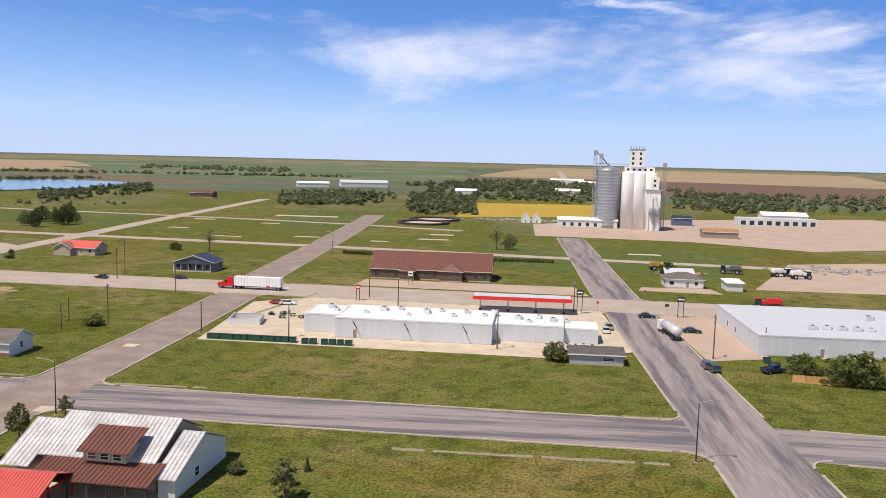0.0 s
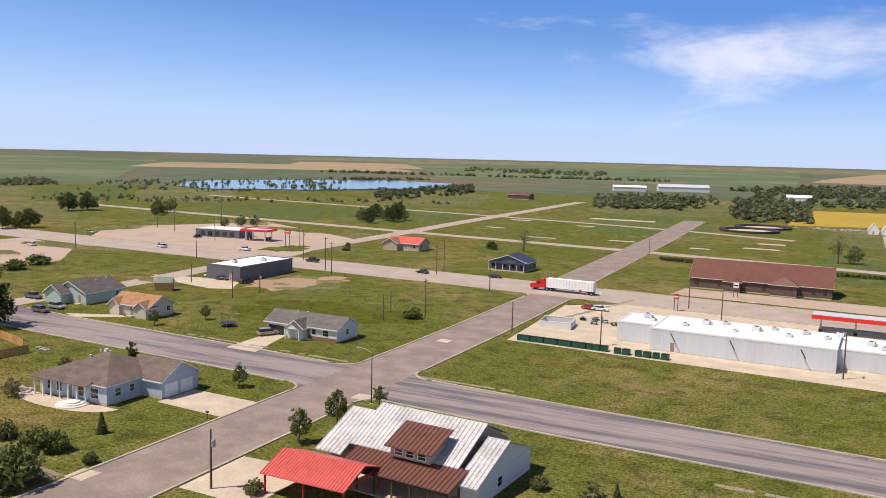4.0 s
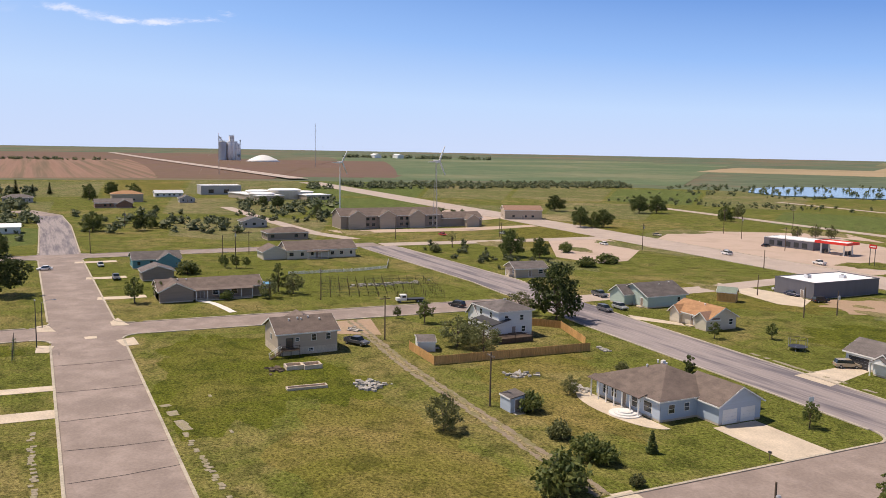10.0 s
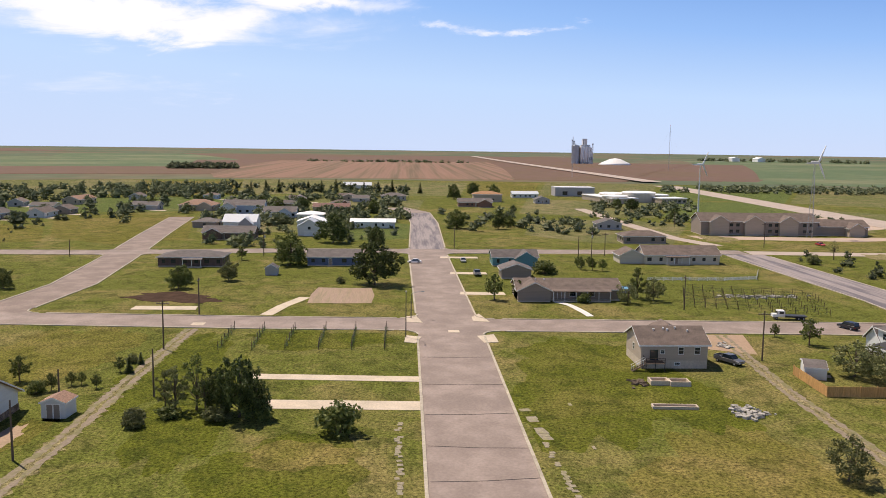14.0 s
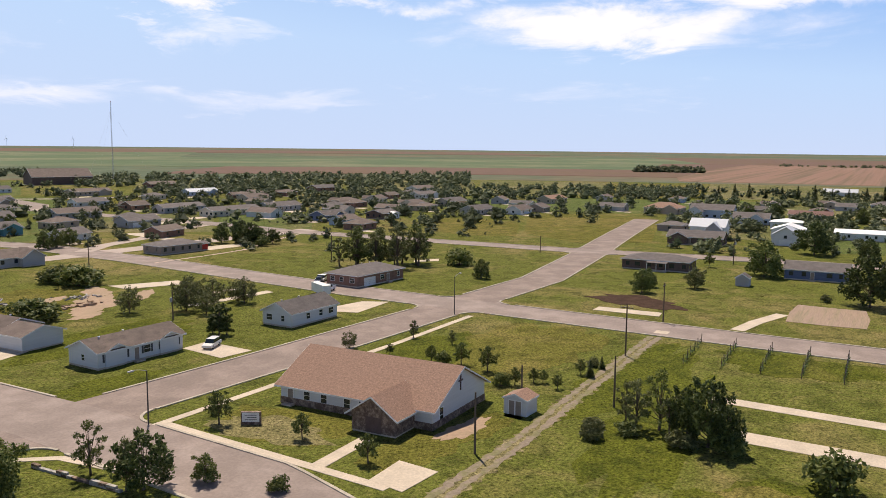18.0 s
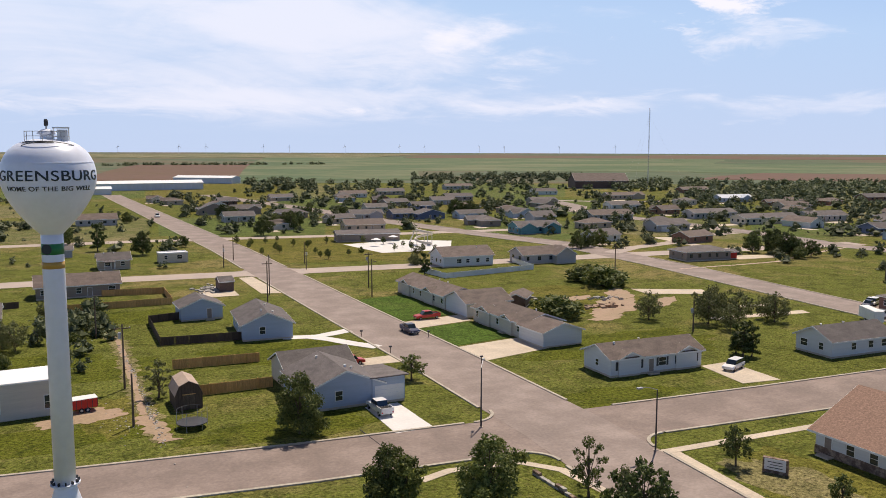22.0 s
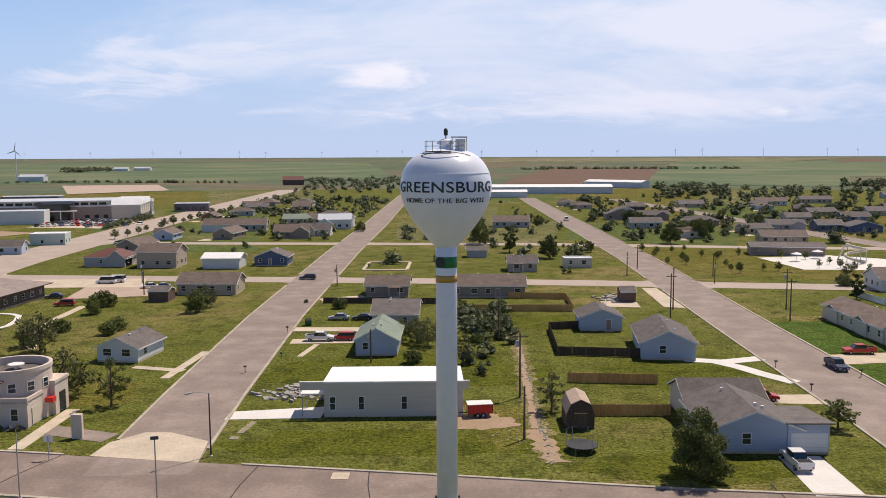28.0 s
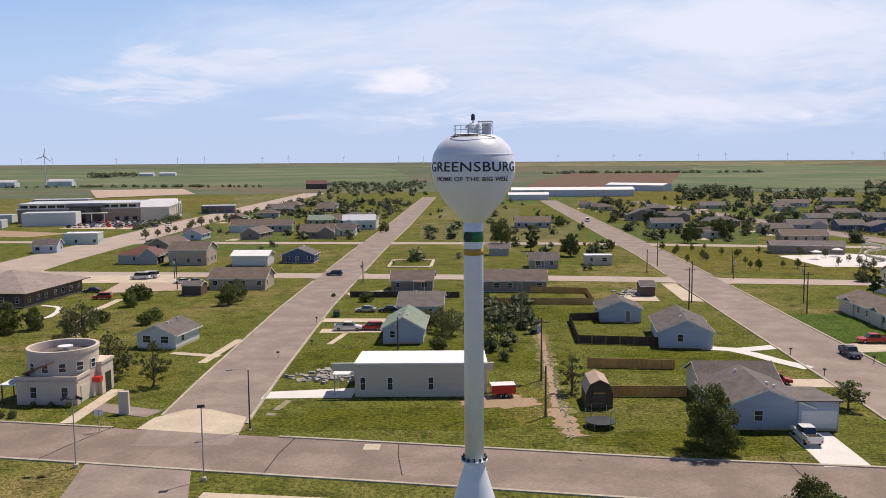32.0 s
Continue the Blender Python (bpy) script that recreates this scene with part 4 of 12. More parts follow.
def tree_proto(seed, h, spread, trunk, leaf, total=1900, leafsize=0.3, shape="round", lump=1.0):
    """A tree at the origin: spread is the crown's half width, trunk the bare share of its height."""
    rng = random.Random(seed)
    r = root("tree", Matrix.Identity(4), "leafy green broadleaf tree on the grass", "tree")
    bm = bmesh.new()
    fork = h * trunk
    top = (0.02 * h, 0.01 * h)
    rod(bm, (0, 0, -0.2), (*top, fork), 0.03 * h, 0.022 * h, 8)
    rod(bm, (*top, fork), (0.03 * h, 0, h * 0.8), 0.02 * h, 0.005 * h, 6)
    lobes = []
    nl = 17
    for k in range(nl):
        a = 2.4 * k + rng.uniform(-0.4, 0.4)
        f = (k + 0.5) / nl
        zz = fork + (h - fork) * (0.08 + 0.78 * f)
        if shape == "column":
            env = 0.75 * math.sin(math.pi * min(0.3 + 0.7 * f, 0.93)) ** 0.7
        else:
            env = math.sin(math.pi * min(0.24 + 0.69 * f, 0.95)) ** 0.8
        rr = spread * env * rng.uniform(0.4, 0.82)
        tip = Vector((math.cos(a) * rr, math.sin(a) * rr, zz))
        rod(bm, (*top, fork + (zz - fork) * 0.35), tip, 0.011 * h, 0.003 * h, 5)
        lobes.append((tip.x, tip.y, tip.z, lump * spread * env * rng.uniform(0.25, 0.46)))
        if rng.random() < 0.5:
            q = Vector((math.cos(a), math.sin(a), rng.uniform(-0.3, 0.8))) * spread * 0.35
            rod(bm, tip, tip + q, 0.004 * h, 0.002 * h, 4)
            lobes.append((tip.x + q.x, tip.y + q.y, tip.z + q.z, spread * 0.2))
    lobes.append((0.03 * h, 0, h - spread * 0.3, spread * 0.33))
    part("trunk", bm, M["bark"], r)
    pydata("crown", *leaf_cloud(rng, lobes, total, leafsize), M[leaf], r)
    return r


def conifer_proto(seed, h, spread, leaf):
    rng = random.Random(seed)
    r = root("conifer", Matrix.Identity(4), "dark cone-shaped evergreen on the grass", "tree")
    part("trunk", rod(bmesh.new(), (0, 0, -0.2), (0, 0, h * 0.9), 0.03 * h, 0.006 * h, 6), M["bark"], r)
    verts, faces = [], []
    for k in range(900):
        f = rng.random() ** 1.4
        z, a = h * (0.07 + 0.93 * f), rng.uniform(0, 6.283)
        rad = spread * (1 - f) ** 0.8 * rng.uniform(0.35, 1.2) + 0.03
        c, out = Vector((math.cos(a) * rad * 0.6, math.sin(a) * rad * 0.6, z)), Vector((math.cos(a), math.sin(a), -0.25))
        s = 0.075 * h * (1.1 - f * 0.6)
        sd = Vector((-math.sin(a), math.cos(a), 0)) * s * 0.5
        n = len(verts)
        verts += [tuple(c - out * s * 0.5), tuple(c + sd + out * s * 0.3), tuple(c + out * s * 1.2), tuple(c - sd + out * s * 0.3)]
        faces += [(n, n + 1, n + 2), (n, n + 2, n + 3)]
    pydata("crown", verts, faces, M[leaf], r)
    return r


def bush_proto(seed, spread, h, leaf):
    rng = random.Random(seed)
    r = root("bush", Matrix.Identity(4), "rounded green bush on the grass", "bush")
    bm = bmesh.new()
    lobes = []
    for k in range(6):
        a = k * 1.047 + rng.uniform(-0.3, 0.3)
        tip = Vector((math.cos(a) * spread * 0.5, math.sin(a) * spread * 0.5, h * rng.uniform(0.28, 0.62)))
        rod(bm, (0, 0, -0.1), tip, 0.05, 0.015, 5)
        lobes.append((*tip, spread * rng.uniform(0.4, 0.55)))
    lobes.append((0, 0, h * 0.62, spread * 0.55))
    part("stem", bm, M["bark"], r)
    pydata("crown", *leaf_cloud(rng, lobes, 900, 0.17), M[leaf], r)
    return r


PROTO = {}


def plant(kind, x, y, h, wide=1.0, label="", group="", turn=None):
    """Plants a copy of a kind of tree, h metres high."""
    base, proto = PROTO[kind]
    s = h / base
    m = pose(x, y, 0, 0, 0, turn if turn is not None else (x * 37 + y * 53) % 360) @ Matrix.Diagonal((s * wide, s * wide, s, 1))
    ob = copy_thing(proto, m)
    return tagged(ob, label, "", group)


def make_protos():
    PROTO["round1"] = (8.0, tree_proto(1, 8.0, 3.9, 0.05, "leaf", 2400, 0.3))
    PROTO["round3"] = (8.0, tree_proto(1, 8.0, 3.9, 0.05, "leaf", 6500, 0.2))
    PROTO["round2"] = (8.0, tree_proto(2, 8.0, 3.6, 0.05, "leaf_dark", 2400, 0.3))
    PROTO["open"] = (7.0, tree_proto(3, 7.0, 3.1, 0.05, "leaf_olive", 1500, 0.24))
    PROTO["young"] = (4.0, tree_proto(4, 4.0, 1.35, 0.22, "leaf", 900, 0.16))
    PROTO["young2"] = (4.0, tree_proto(5, 4.0, 1.25, 0.12, "leaf_olive", 700, 0.16, "column"))
    PROTO["column"] = (6.0, tree_proto(6, 6.0, 1.8, 0.08, "leaf_dark", 1400, 0.22, "column"))
    PROTO["cone"] = (4.0, conifer_proto(7, 4.0, 1.3, "leaf_dark"))
    PROTO["bush1"] = (2.0, bush_proto(8, 1.5, 2.0, "leaf"))
    PROTO["bush2"] = (2.0, bush_proto(9, 1.3, 2.0, "leaf_olive"))
    PROTO["airy"] = (9.0, tree_proto(12, 9.0, 2.7, 0.12, "leaf_olive", 1500, 0.2, "column", 0.72))
    PROTO["airy2"] = (9.0, tree_proto(14, 9.0, 3.2, 0.10, "leaf", 1600, 0.2, "round", 0.6))
    PROTO["dead"] = (8.0, tree_proto(10, 8.0, 2.6, 0.3, "leaf_olive", 260, 0.2))


make_protos()
PARKED = [p for _, p in PROTO.values()]   # taken away again once the copies stand


def pole(x, y, h=10.5, arm=True, turn=0, label="tall brown wooden utility pole beside the street", can=False):
    r = root("utility_pole", pose(x, y, 0, 0, 0, turn), label, "pole", "utility poles")
    part("pole", rod(bmesh.new(), (0, 0, -0.3), (0, 0, h), 0.17, 0.11, 8), M["pole"], r)
    if arm:
        part("crossarm", boxed(-1.2, -0.07, h - 0.75, 1.2, 0.07, h - 0.6), M["pole"], r)
        for u in (-1.05, -0.4, 0.45, 1.05):
            part("insulator", lathe(bmesh.new(), [(0.05, h - 0.6), (0.07, h - 0.5), (0.03, h - 0.42)], 6, u, 0), M["steel"], r)
    if can:
        part("transformer", lathe(bmesh.new(), [(0.26, h - 2.2), (0.28, h - 1.4), (0.2, h - 1.25)], 10, 0.42, 0), M["steel"], r, "grey transformer can")
    return r


def street_lamp(x, y, turn, h=9.0, reach=2.4, stem="dark_steel"):
    """turn: the way that the arm points, degrees from east."""
    r = root("street_lamp", pose(x, y, 0, 0, 0, turn), "slender dark steel street lamp with curved arm", "street lamp", "street lamps")
    part("pole", rod(bmesh.new(), (0, 0, -0.2), (0, 0, h - 0.6), 0.12, 0.07, 8), M[stem], r)
    bm = bmesh.new()
    prev = (0, 0, h - 0.65)
    for k in range(1, 6):
        f = k / 5
        nxt = (reach * f, 0, h - 0.65 + 0.6 * math.sin(f * 1.5))
        rod(bm, prev, nxt, 0.045, 0.04, 6)
        prev = nxt
    part("arm", bm, M["steel"], r)
    part("lamp_head", boxed(reach - 0.1, -0.16, h - 0.2, reach + 0.65, 0.16, h - 0.03), M["steel"], r)
    part("foot", lathe(bmesh.new(), [(0.25, -0.1), (0.25, 0.12), (0.14, 0.16)], 8), M["concrete"], r)
    return r


def paint(name, rgb, metal=0.0, rough=0.35):
    return mat(name, rgb, rough=rough, var=0.04, scale=1.0, fine=20, bump=0.0, metal=metal, spec=0.5)


CARP = dict(white=paint("car_white", (0.75, 0.75, 0.75)), silver=paint("car_silver", (0.45, 0.46, 0.48), 0.4), black=paint("car_black", (0.025, 0.025, 0.03)), red=paint("car_red", (0.45, 0.03, 0.03)), navy=paint("car_navy", (0.03, 0.04, 0.09)), grey=paint("car_grey", (0.16, 0.16, 0.17), 0.3), tan=paint("car_tan", (0.42, 0.36, 0.27), 0.2), green=paint("car_green", (0.05, 0.09, 0.07)))


def wheel(parent, x, y, r=0.35, wd=0.24):
    w = part("wheel", lathe(bmesh.new(), [(r * 0.55, -wd / 2), (r, -wd / 2 + 0.02), (r, wd / 2 - 0.02), (r * 0.55, wd / 2)], 14), M["black"], parent)
    w.matrix_basis = pose(x, y, r, 90, 0, 0)
    rim = part("rim", lathe(bmesh.new(), [(r * 0.53, -wd / 2 - 0.01), (r * 0.53, wd / 2 + 0.01)], 10), M["steel"], w)
    return w


def vehicle(x, y, turn, kind="sedan", colour="silver", label=""):
    """turn: the way the nose points, degrees from east."""
    names = dict(sedan="car", suv="car", pickup="pickup_truck", van="van")
    lab = label or f"parked {colour} {dict(sedan='saloon car', suv='sport utility car', pickup='pickup truck', van='van')[kind]} with dark windows"
    r = root(names[kind], pose(x, y, 0.05, 0, 0, turn), lab, "car" if kind in ("sedan", "suv") else "truck" if kind == "pickup" else "van", "parked vehicles")
    pm = CARP[colour]
    L, Wd = dict(sedan=(4.7, 1.8), suv=(4.8, 1.9), pickup=(5.7, 1.95), van=(5.6, 2.0))[kind]
    hl, hw = L / 2, Wd / 2

    def hull(prof, y0, inset=0.0):
        bm = bmesh.new()
        a, b = [bm.verts.new((px, -y0 + inset * (pz > 1.0), pz)) for px, pz in prof], [bm.verts.new((px, y0 - inset * (pz > 1.0), pz)) for px, pz in prof]
        bm.faces.new(a), bm.faces.new(b[::-1])
        for k in range(len(prof)):
            j = (k + 1) % len(prof)
            bm.faces.new((a[k], b[k], b[j], a[j]))
        bmesh.ops.bevel(bm, geom=bm.edges[:], offset=0.05, segments=1, affect="EDGES")
        return bm

    if kind == "sedan":
        body = [(-hl, 0.3), (hl, 0.3), (hl, 0.62), (hl - 1.1, 0.85), (-hl + 0.9, 0.9), (-hl, 0.85)]
        cab = [(hl - 1.25, 0.86), (hl - 1.95, 1.4), (-hl + 1.3, 1.4), (-hl + 0.5, 0.9)]
    elif kind == "suv":
        body = [(-hl, 0.35), (hl, 0.35), (hl, 0.8), (hl - 1.1, 1.0), (-hl, 1.02)]
        cab = [(hl - 1.15, 1.0), (hl - 1.75, 1.65), (-hl + 0.35, 1.68), (-hl + 0.08, 1.02)]
    elif kind == "van":
        body = [(-hl, 0.35), (hl, 0.35), (hl, 0.95), (hl - 0.9, 1.15), (-hl, 1.2)]
        cab = [(hl - 0.9, 1.16), (hl - 1.6, 2.1), (-hl + 0.15, 2.15), (-hl + 0.03, 1.2)]
    else:
        body = [(-hl, 0.45), (hl, 0.45), (hl, 0.9), (hl - 1.3, 1.08), (-hl, 1.05)]
        cab = [(hl - 1.4, 1.08), (hl - 2.0, 1.75), (-hl + 2.0, 1.78), (-hl + 1.75, 1.05)]
    part("body", hull(body, hw), pm, r)
    part("cabin_glass", hull(cab, hw - 0.1, 0.08), M["glass"], r, "dark window band")
    zt = cab[1][1]
    part("roof_panel", boxed(cab[2][0] + 0.05, -hw + 0.2, zt - 0.02, cab[1][0] - 0.05, hw - 0.2, zt + 0.05), pm, r)
    if kind == "pickup":
        part("bed_liner", boxed(-hl + 0.1, -hw + 0.13, 1.0, -hl + 1.7, hw - 0.13, 1.075), M["black"], r, "dark open load bed")
        for s in (-1, 1):
            part("bed_side", boxed(-hl + 0.02, s * (hw - 0.06) - 0.05, 0.9, -hl + 1.75, s * (hw - 0.06) + 0.05, 1.28), pm, r)
        part("tailgate", boxed(-hl - 0.02, -hw + 0.12, 0.75, -hl + 0.08, hw - 0.12, 1.28), pm, r)
    for s in (-1, 1):
        part("headlight", boxed(hl - 0.05, s * (hw - 0.35) - 0.17, 0.55, hl + 0.015, s * (hw - 0.35) + 0.17, 0.72), M["white"], r, "clear headlight")
        part("tail_light", boxed(-hl - 0.025, s * (hw - 0.2) - 0.09, 0.6, -hl + 0.02, s * (hw - 0.2) + 0.09, 0.8), M["red"], r, "red tail light")
        for wx in (hl - 0.95, -hl + 0.95):
            wheel(r, wx, s * (hw - 0.1))
    return r


def board_panel(ln, h, m, step=0.3):
    """Boards side by side with grooves between, in one piece."""
    poly, nb = [], max(int((ln - 0.16) / step), 2)
    for i in range(nb):
        a, b = 0.08 + (ln - 0.16) * i / nb, 0.08 + (ln - 0.16) * (i + 1) / nb
        poly += [(a, 0.0), (a + 0.025, -0.035), (b - 0.025, -0.035)]
    poly += [(ln - 0.08, 0.0), (ln - 0.08, 0.03), (0.08, 0.03)]
    bm = prism(bmesh.new(), poly, 0.04, h)
    bm.transform(m)
    return bm


def fence(name, pts, h, material, label, gap=2.4, boards=True):
    """Panels between posts along a line; each panel and post is a part."""
    r = root(name, pose(*pts[0], 0), label, "fence")
    o = Vector(pts[0])
    for a, b in zip(pts, pts[1:]):
        a, b = Vector(a) - o, Vector(b) - o
        n = max(round((b - a).length / gap), 1)
        ang = math.atan2((b - a).y, (b - a).x)
        for k in range(n):
            p, q = a + (b - a) * k / n, a + (b - a) * (k + 1) / n
            ln = (q - p).length
            m = Matrix.Translation((p.x, p.y, 0)) @ Matrix.Rotation(ang, 4, "Z")
            part("panel", board_panel(ln, h - 0.06, m), M[material], r)
            part("post", boxed(-0.06, -0.06, -0.2, 0.06, 0.06, h + 0.05, m=m), M[material], r)
    return r


def comb_panel(ln, h, m):
    """White pickets on a low rail, in one piece."""
    poly, n = [(0.075, 0.18)], max(int((ln - 0.15) / 0.3), 2)
    for i in range(n):
        a, b = 0.075 + (ln - 0.15) * i / n, 0.075 + (ln - 0.15) * (i + 1) / n
        poly += [(a, 0.34), (a + 0.06, 0.34), (a + 0.06, h - 0.08), (a + 0.13, h), (b - 0.1, h - 0.08), (b - 0.1, 0.34)]
    poly += [(ln - 0.075, 0.34), (ln - 0.075, 0.18)]
    bm = prism(bmesh.new(), poly, -0.02, 0.02)
    bm.transform(m @ Matrix.Rotation(radians(90), 4, "X"))
    return bm


def picket(name, pts, h, label, gap=2.4):
    """A low white rail fence."""
    r = root(name, pose(*pts[0], 0), label, "fence")
    o = Vector(pts[0])
    for a, b in zip(pts, pts[1:]):
        a, b = Vector(a) - o, Vector(b) - o
        n = max(round((b - a).length / gap), 1)
        ang = math.atan2((b - a).y, (b - a).x)
        for k in range(n):
            p, ln = a + (b - a) * k / n, (b - a).length / n
            m = Matrix.Translation((p.x, p.y, 0)) @ Matrix.Rotation(ang, 4, "Z")
            part("post", boxed(-0.07, -0.07, -0.2, 0.07, 0.07, h + 0.1, m=m), M["white"], r)
            part("panel", comb_panel(ln, h, m) if h < 1.3 else board_panel(ln, h, m, 0.36), M["white"], r)
    return r

# ---- far fields ----
FIELD_N = [0]


def sector(a0, a1, r0, r1, material, label):
    """A field between two bearings and two distances."""
    FIELD_N[0] += 1
    skew0, skew1 = 4.0 * math.sin(FIELD_N[0] * 2.3), 4.0 * math.sin(FIELD_N[0] * 1.7 + 1)
    na, nr = max(int((a1 - a0) / 2.5), 2), 8
    verts, faces = [], []
    for j in range(-1, nr + 1):
        rr = r0 + (r1 - r0) * j / nr if j >= 0 else r0 - 6
        for k in range(na + 1):
            f = k / na
            a = radians(a0 + (a1 - a0) * f + (skew0 * (1 - f) + skew1 * f) * (max(j, 0) / nr))
            verts.append((-50 + rr * math.cos(a), rr * math.sin(a), far_rise(rr, math.sin(a), math.cos(a)) + (0.2 + 0.05 * FIELD_N[0] + 0.0006 * max(rr - 900, 0) if j >= 0 else -0.5)))
    for j in range(nr + 1):
        for k in range(na):
            p = j * (na + 1) + k
            faces.append((p, p + na + 1, p + na + 2, p + 1))
    return tagged(pydata("field", verts, faces, M[material]), label, "field", kind="structure")


# both rings carry the haze tint in their base colour
sector(46, 314, 930, 2300, "far_plain_hazed", "far patchwork of pasture and bare ground, colour muted as haze")
sector(46, 314, 2290, 4745, "far_plain_hazed", "plain of far fields reaching the horizon, colour muted as haze")
sector(115.0, 126.0, 2000, 2700, "stubble", "tan stubble field")
sector(91.8, 115.0, 1366, 3051, "wheat", "green wheat field")
sector(64.8, 126.0, 3051, 4073, "pasture", "dull green far pasture")
sector(64.8, 91.4, 1826, 3450, "stubble", "pale stubble field")
sector(64.8, 83.1, 1134, 1826, "soil", "pinkish brown bare field")
sector(135.8, 157.5, 1005, 2604, "wheat", "green wheat field")
sector(116.6, 135.8, 1700, 2200, "stubble", "tan stubble field")
sector(155.4, 176.5, 1045, 2088, "soil", "brown bare field")
sector(138.5, 155.4, 1134, 2816, "wheat", "green wheat field")
sector(171.3, 191.9, 969, 1950, "soil_rows", "brown field with pale planted rows")
sector(191.9, 201.8, 1087, 1950, "soil", "brown bare field")
sector(190.6, 202.7, 1950, 2816, "wheat", "green wheat field")
sector(167.1, 190.6, 1950, 2930, "soil", "brown bare field")
sector(163.6, 171.3, 969, 1950, "soil", "brown bare field")
sector(194.7, 226.7, 1087, 1400, "soil", "reddish brown bare field")
sector(226.7, 246.3, 1440, 3177, "wheat", "green wheat field")
sector(194.0, 226.7, 1400, 2250, "wheat", "green wheat field")
sector(200.9, 246.3, 3177, 3907, "soil", "brown far field")
sector(250.8, 266.8, 1045, 2088, "soil", "reddish brown bare earth")
sector(245.0, 250.8, 1005, 3310, "wheat", "green wheat field")
sector(274.4, 303.4, 1239, 3450, "wheat", "green wheat field")
sector(248.6, 274.4, 3310, 4245, "pasture", "dull green far pasture")
sector(248.6, 257.3, 1005, 3310, "wheat", "green wheat field")
flat("field", [(-45, 606), (58, 645), (75, 815), (-48, 795)], M["yellow_field"], 0.3, "bright yellow flowering field", "field")
flat("lake", [(-644, 674), (-586, 656), (-512, 722), (-468, 821), (-456, 890), (-464, 962), (-494, 1024), (-600, 1050), (-697, 906), (-727, 813), (-710, 747)], M["water"], 0.9, "calm blue-grey lake beyond the town", "water")



def lots():
    """Patches of duller, drier and greener grass between the streets."""
    rng = random.Random(77)
    for r0, r1, step in ((330, 470, 9), (470, 640, 8), (640, 930, 7)):
        a = 48.0
        while a < 308:
            wide = step * rng.uniform(0.7, 1.3)
            if rng.random() < 0.72:
                ra, rb = r0 + rng.uniform(0, 30), r1 - rng.uniform(0, 50)
                q = []
                for aa, rr in ((a, ra), (a + wide * 0.55, ra + rng.uniform(-12, 12)), (a + wide * 0.95, ra + rng.uniform(0, 25)), (a + wide * 0.95, rb), (a + wide * 0.4, rb + rng.uniform(-20, 20)), (a, rb - rng.uniform(0, 30))):
                    q.append((-50 + rr * math.cos(radians(aa)), rr * math.sin(radians(aa))))
                m = rng.choice(("turf_dull", "turf_dull", "turf_dull", "turf_gold", "turf_deep"))
                COVERED_KEEP = len(COVERED)
                flat("grass_lot", q, M[m], 0.012 + 0.001 * rng.randrange(6), "patch of " + {"turf_dull": "dull olive", "turf_gold": "sun-dried yellowish", "turf_deep": "deep green"}[m] + " grass between the streets", "grass")
                del COVERED[COVERED_KEEP:]
            a += wide


lots()


def far_road(pts, width, label):
    """A pale road over the far fields."""
    verts, faces = [], []
    for k, p in enumerate(pts):
        a, b = Vector(pts[max(k - 1, 0)]), Vector(pts[min(k + 1, len(pts) - 1)])
        d = (b - a).normalized()
        r = math.hypot(p[0] + 50, p[1])
        for s in (-1, 1):
            verts.append((p[0] - d.y * s * width / 2, p[1] + d.x * s * width / 2, far_rise(r, p[1] / r, p[0] / r) + 2.0 + 0.0007 * max(r - 900, 0)))
    for k in range(len(pts) - 1):
        faces.append((2 * k, 2 * k + 1, 2 * k + 3, 2 * k + 2))
    tagged(pydata("road", verts, faces, M["highway"]), label, "road", kind="structure")


far_road([(-955, 296), (-1200, 290), (-1479, 280), (-1850, 270), (-2217, 261), (-2900, 250)], 24, "pale highway running west over the fields")
far_road([(60, 960), (75, 1300), (95, 1800), (120, 2600)], 16, "pale straight road running north")
# ---- drives, paths and bare ground ----
flat("driveway", [(-106.4, 111), (-106.4, 119.6), (-91.5, 119.3), (-91.5, 110.2)], M["concrete"], 0.05, "pale concrete driveway to the blue house", "driveway")
flat("patio", [(-119 + 10.5 * math.cos(a) - (1.5 if math.cos(a) < 0 else 0), 104.6 - abs(math.sin(a)) * 4.6) for a in [math.pi + k * math.pi / 14 for k in range(15)]], M["concrete"], 0.06, "curved pale patio before the porch", "patio")
flat("driveway", [(-123, 147), (-115, 147), (-119.3, 163), (-124, 163)], M["concrete"], 0.05, "concrete driveway before the open garage", "driveway")
flat("driveway", [(-181, 154), (-176, 152), (-165, 158.5), (-168, 160)], M["concrete"], 0.05, "curved pale drive to the cottage", "driveway")
flat("driveway", [(-77.6, 86), (-77.6, 98.5), (-70, 99), (-66, 97), (-66, 86)], M["concrete"], 0.05, "pale concrete parking apron beside the lodge", "driveway")
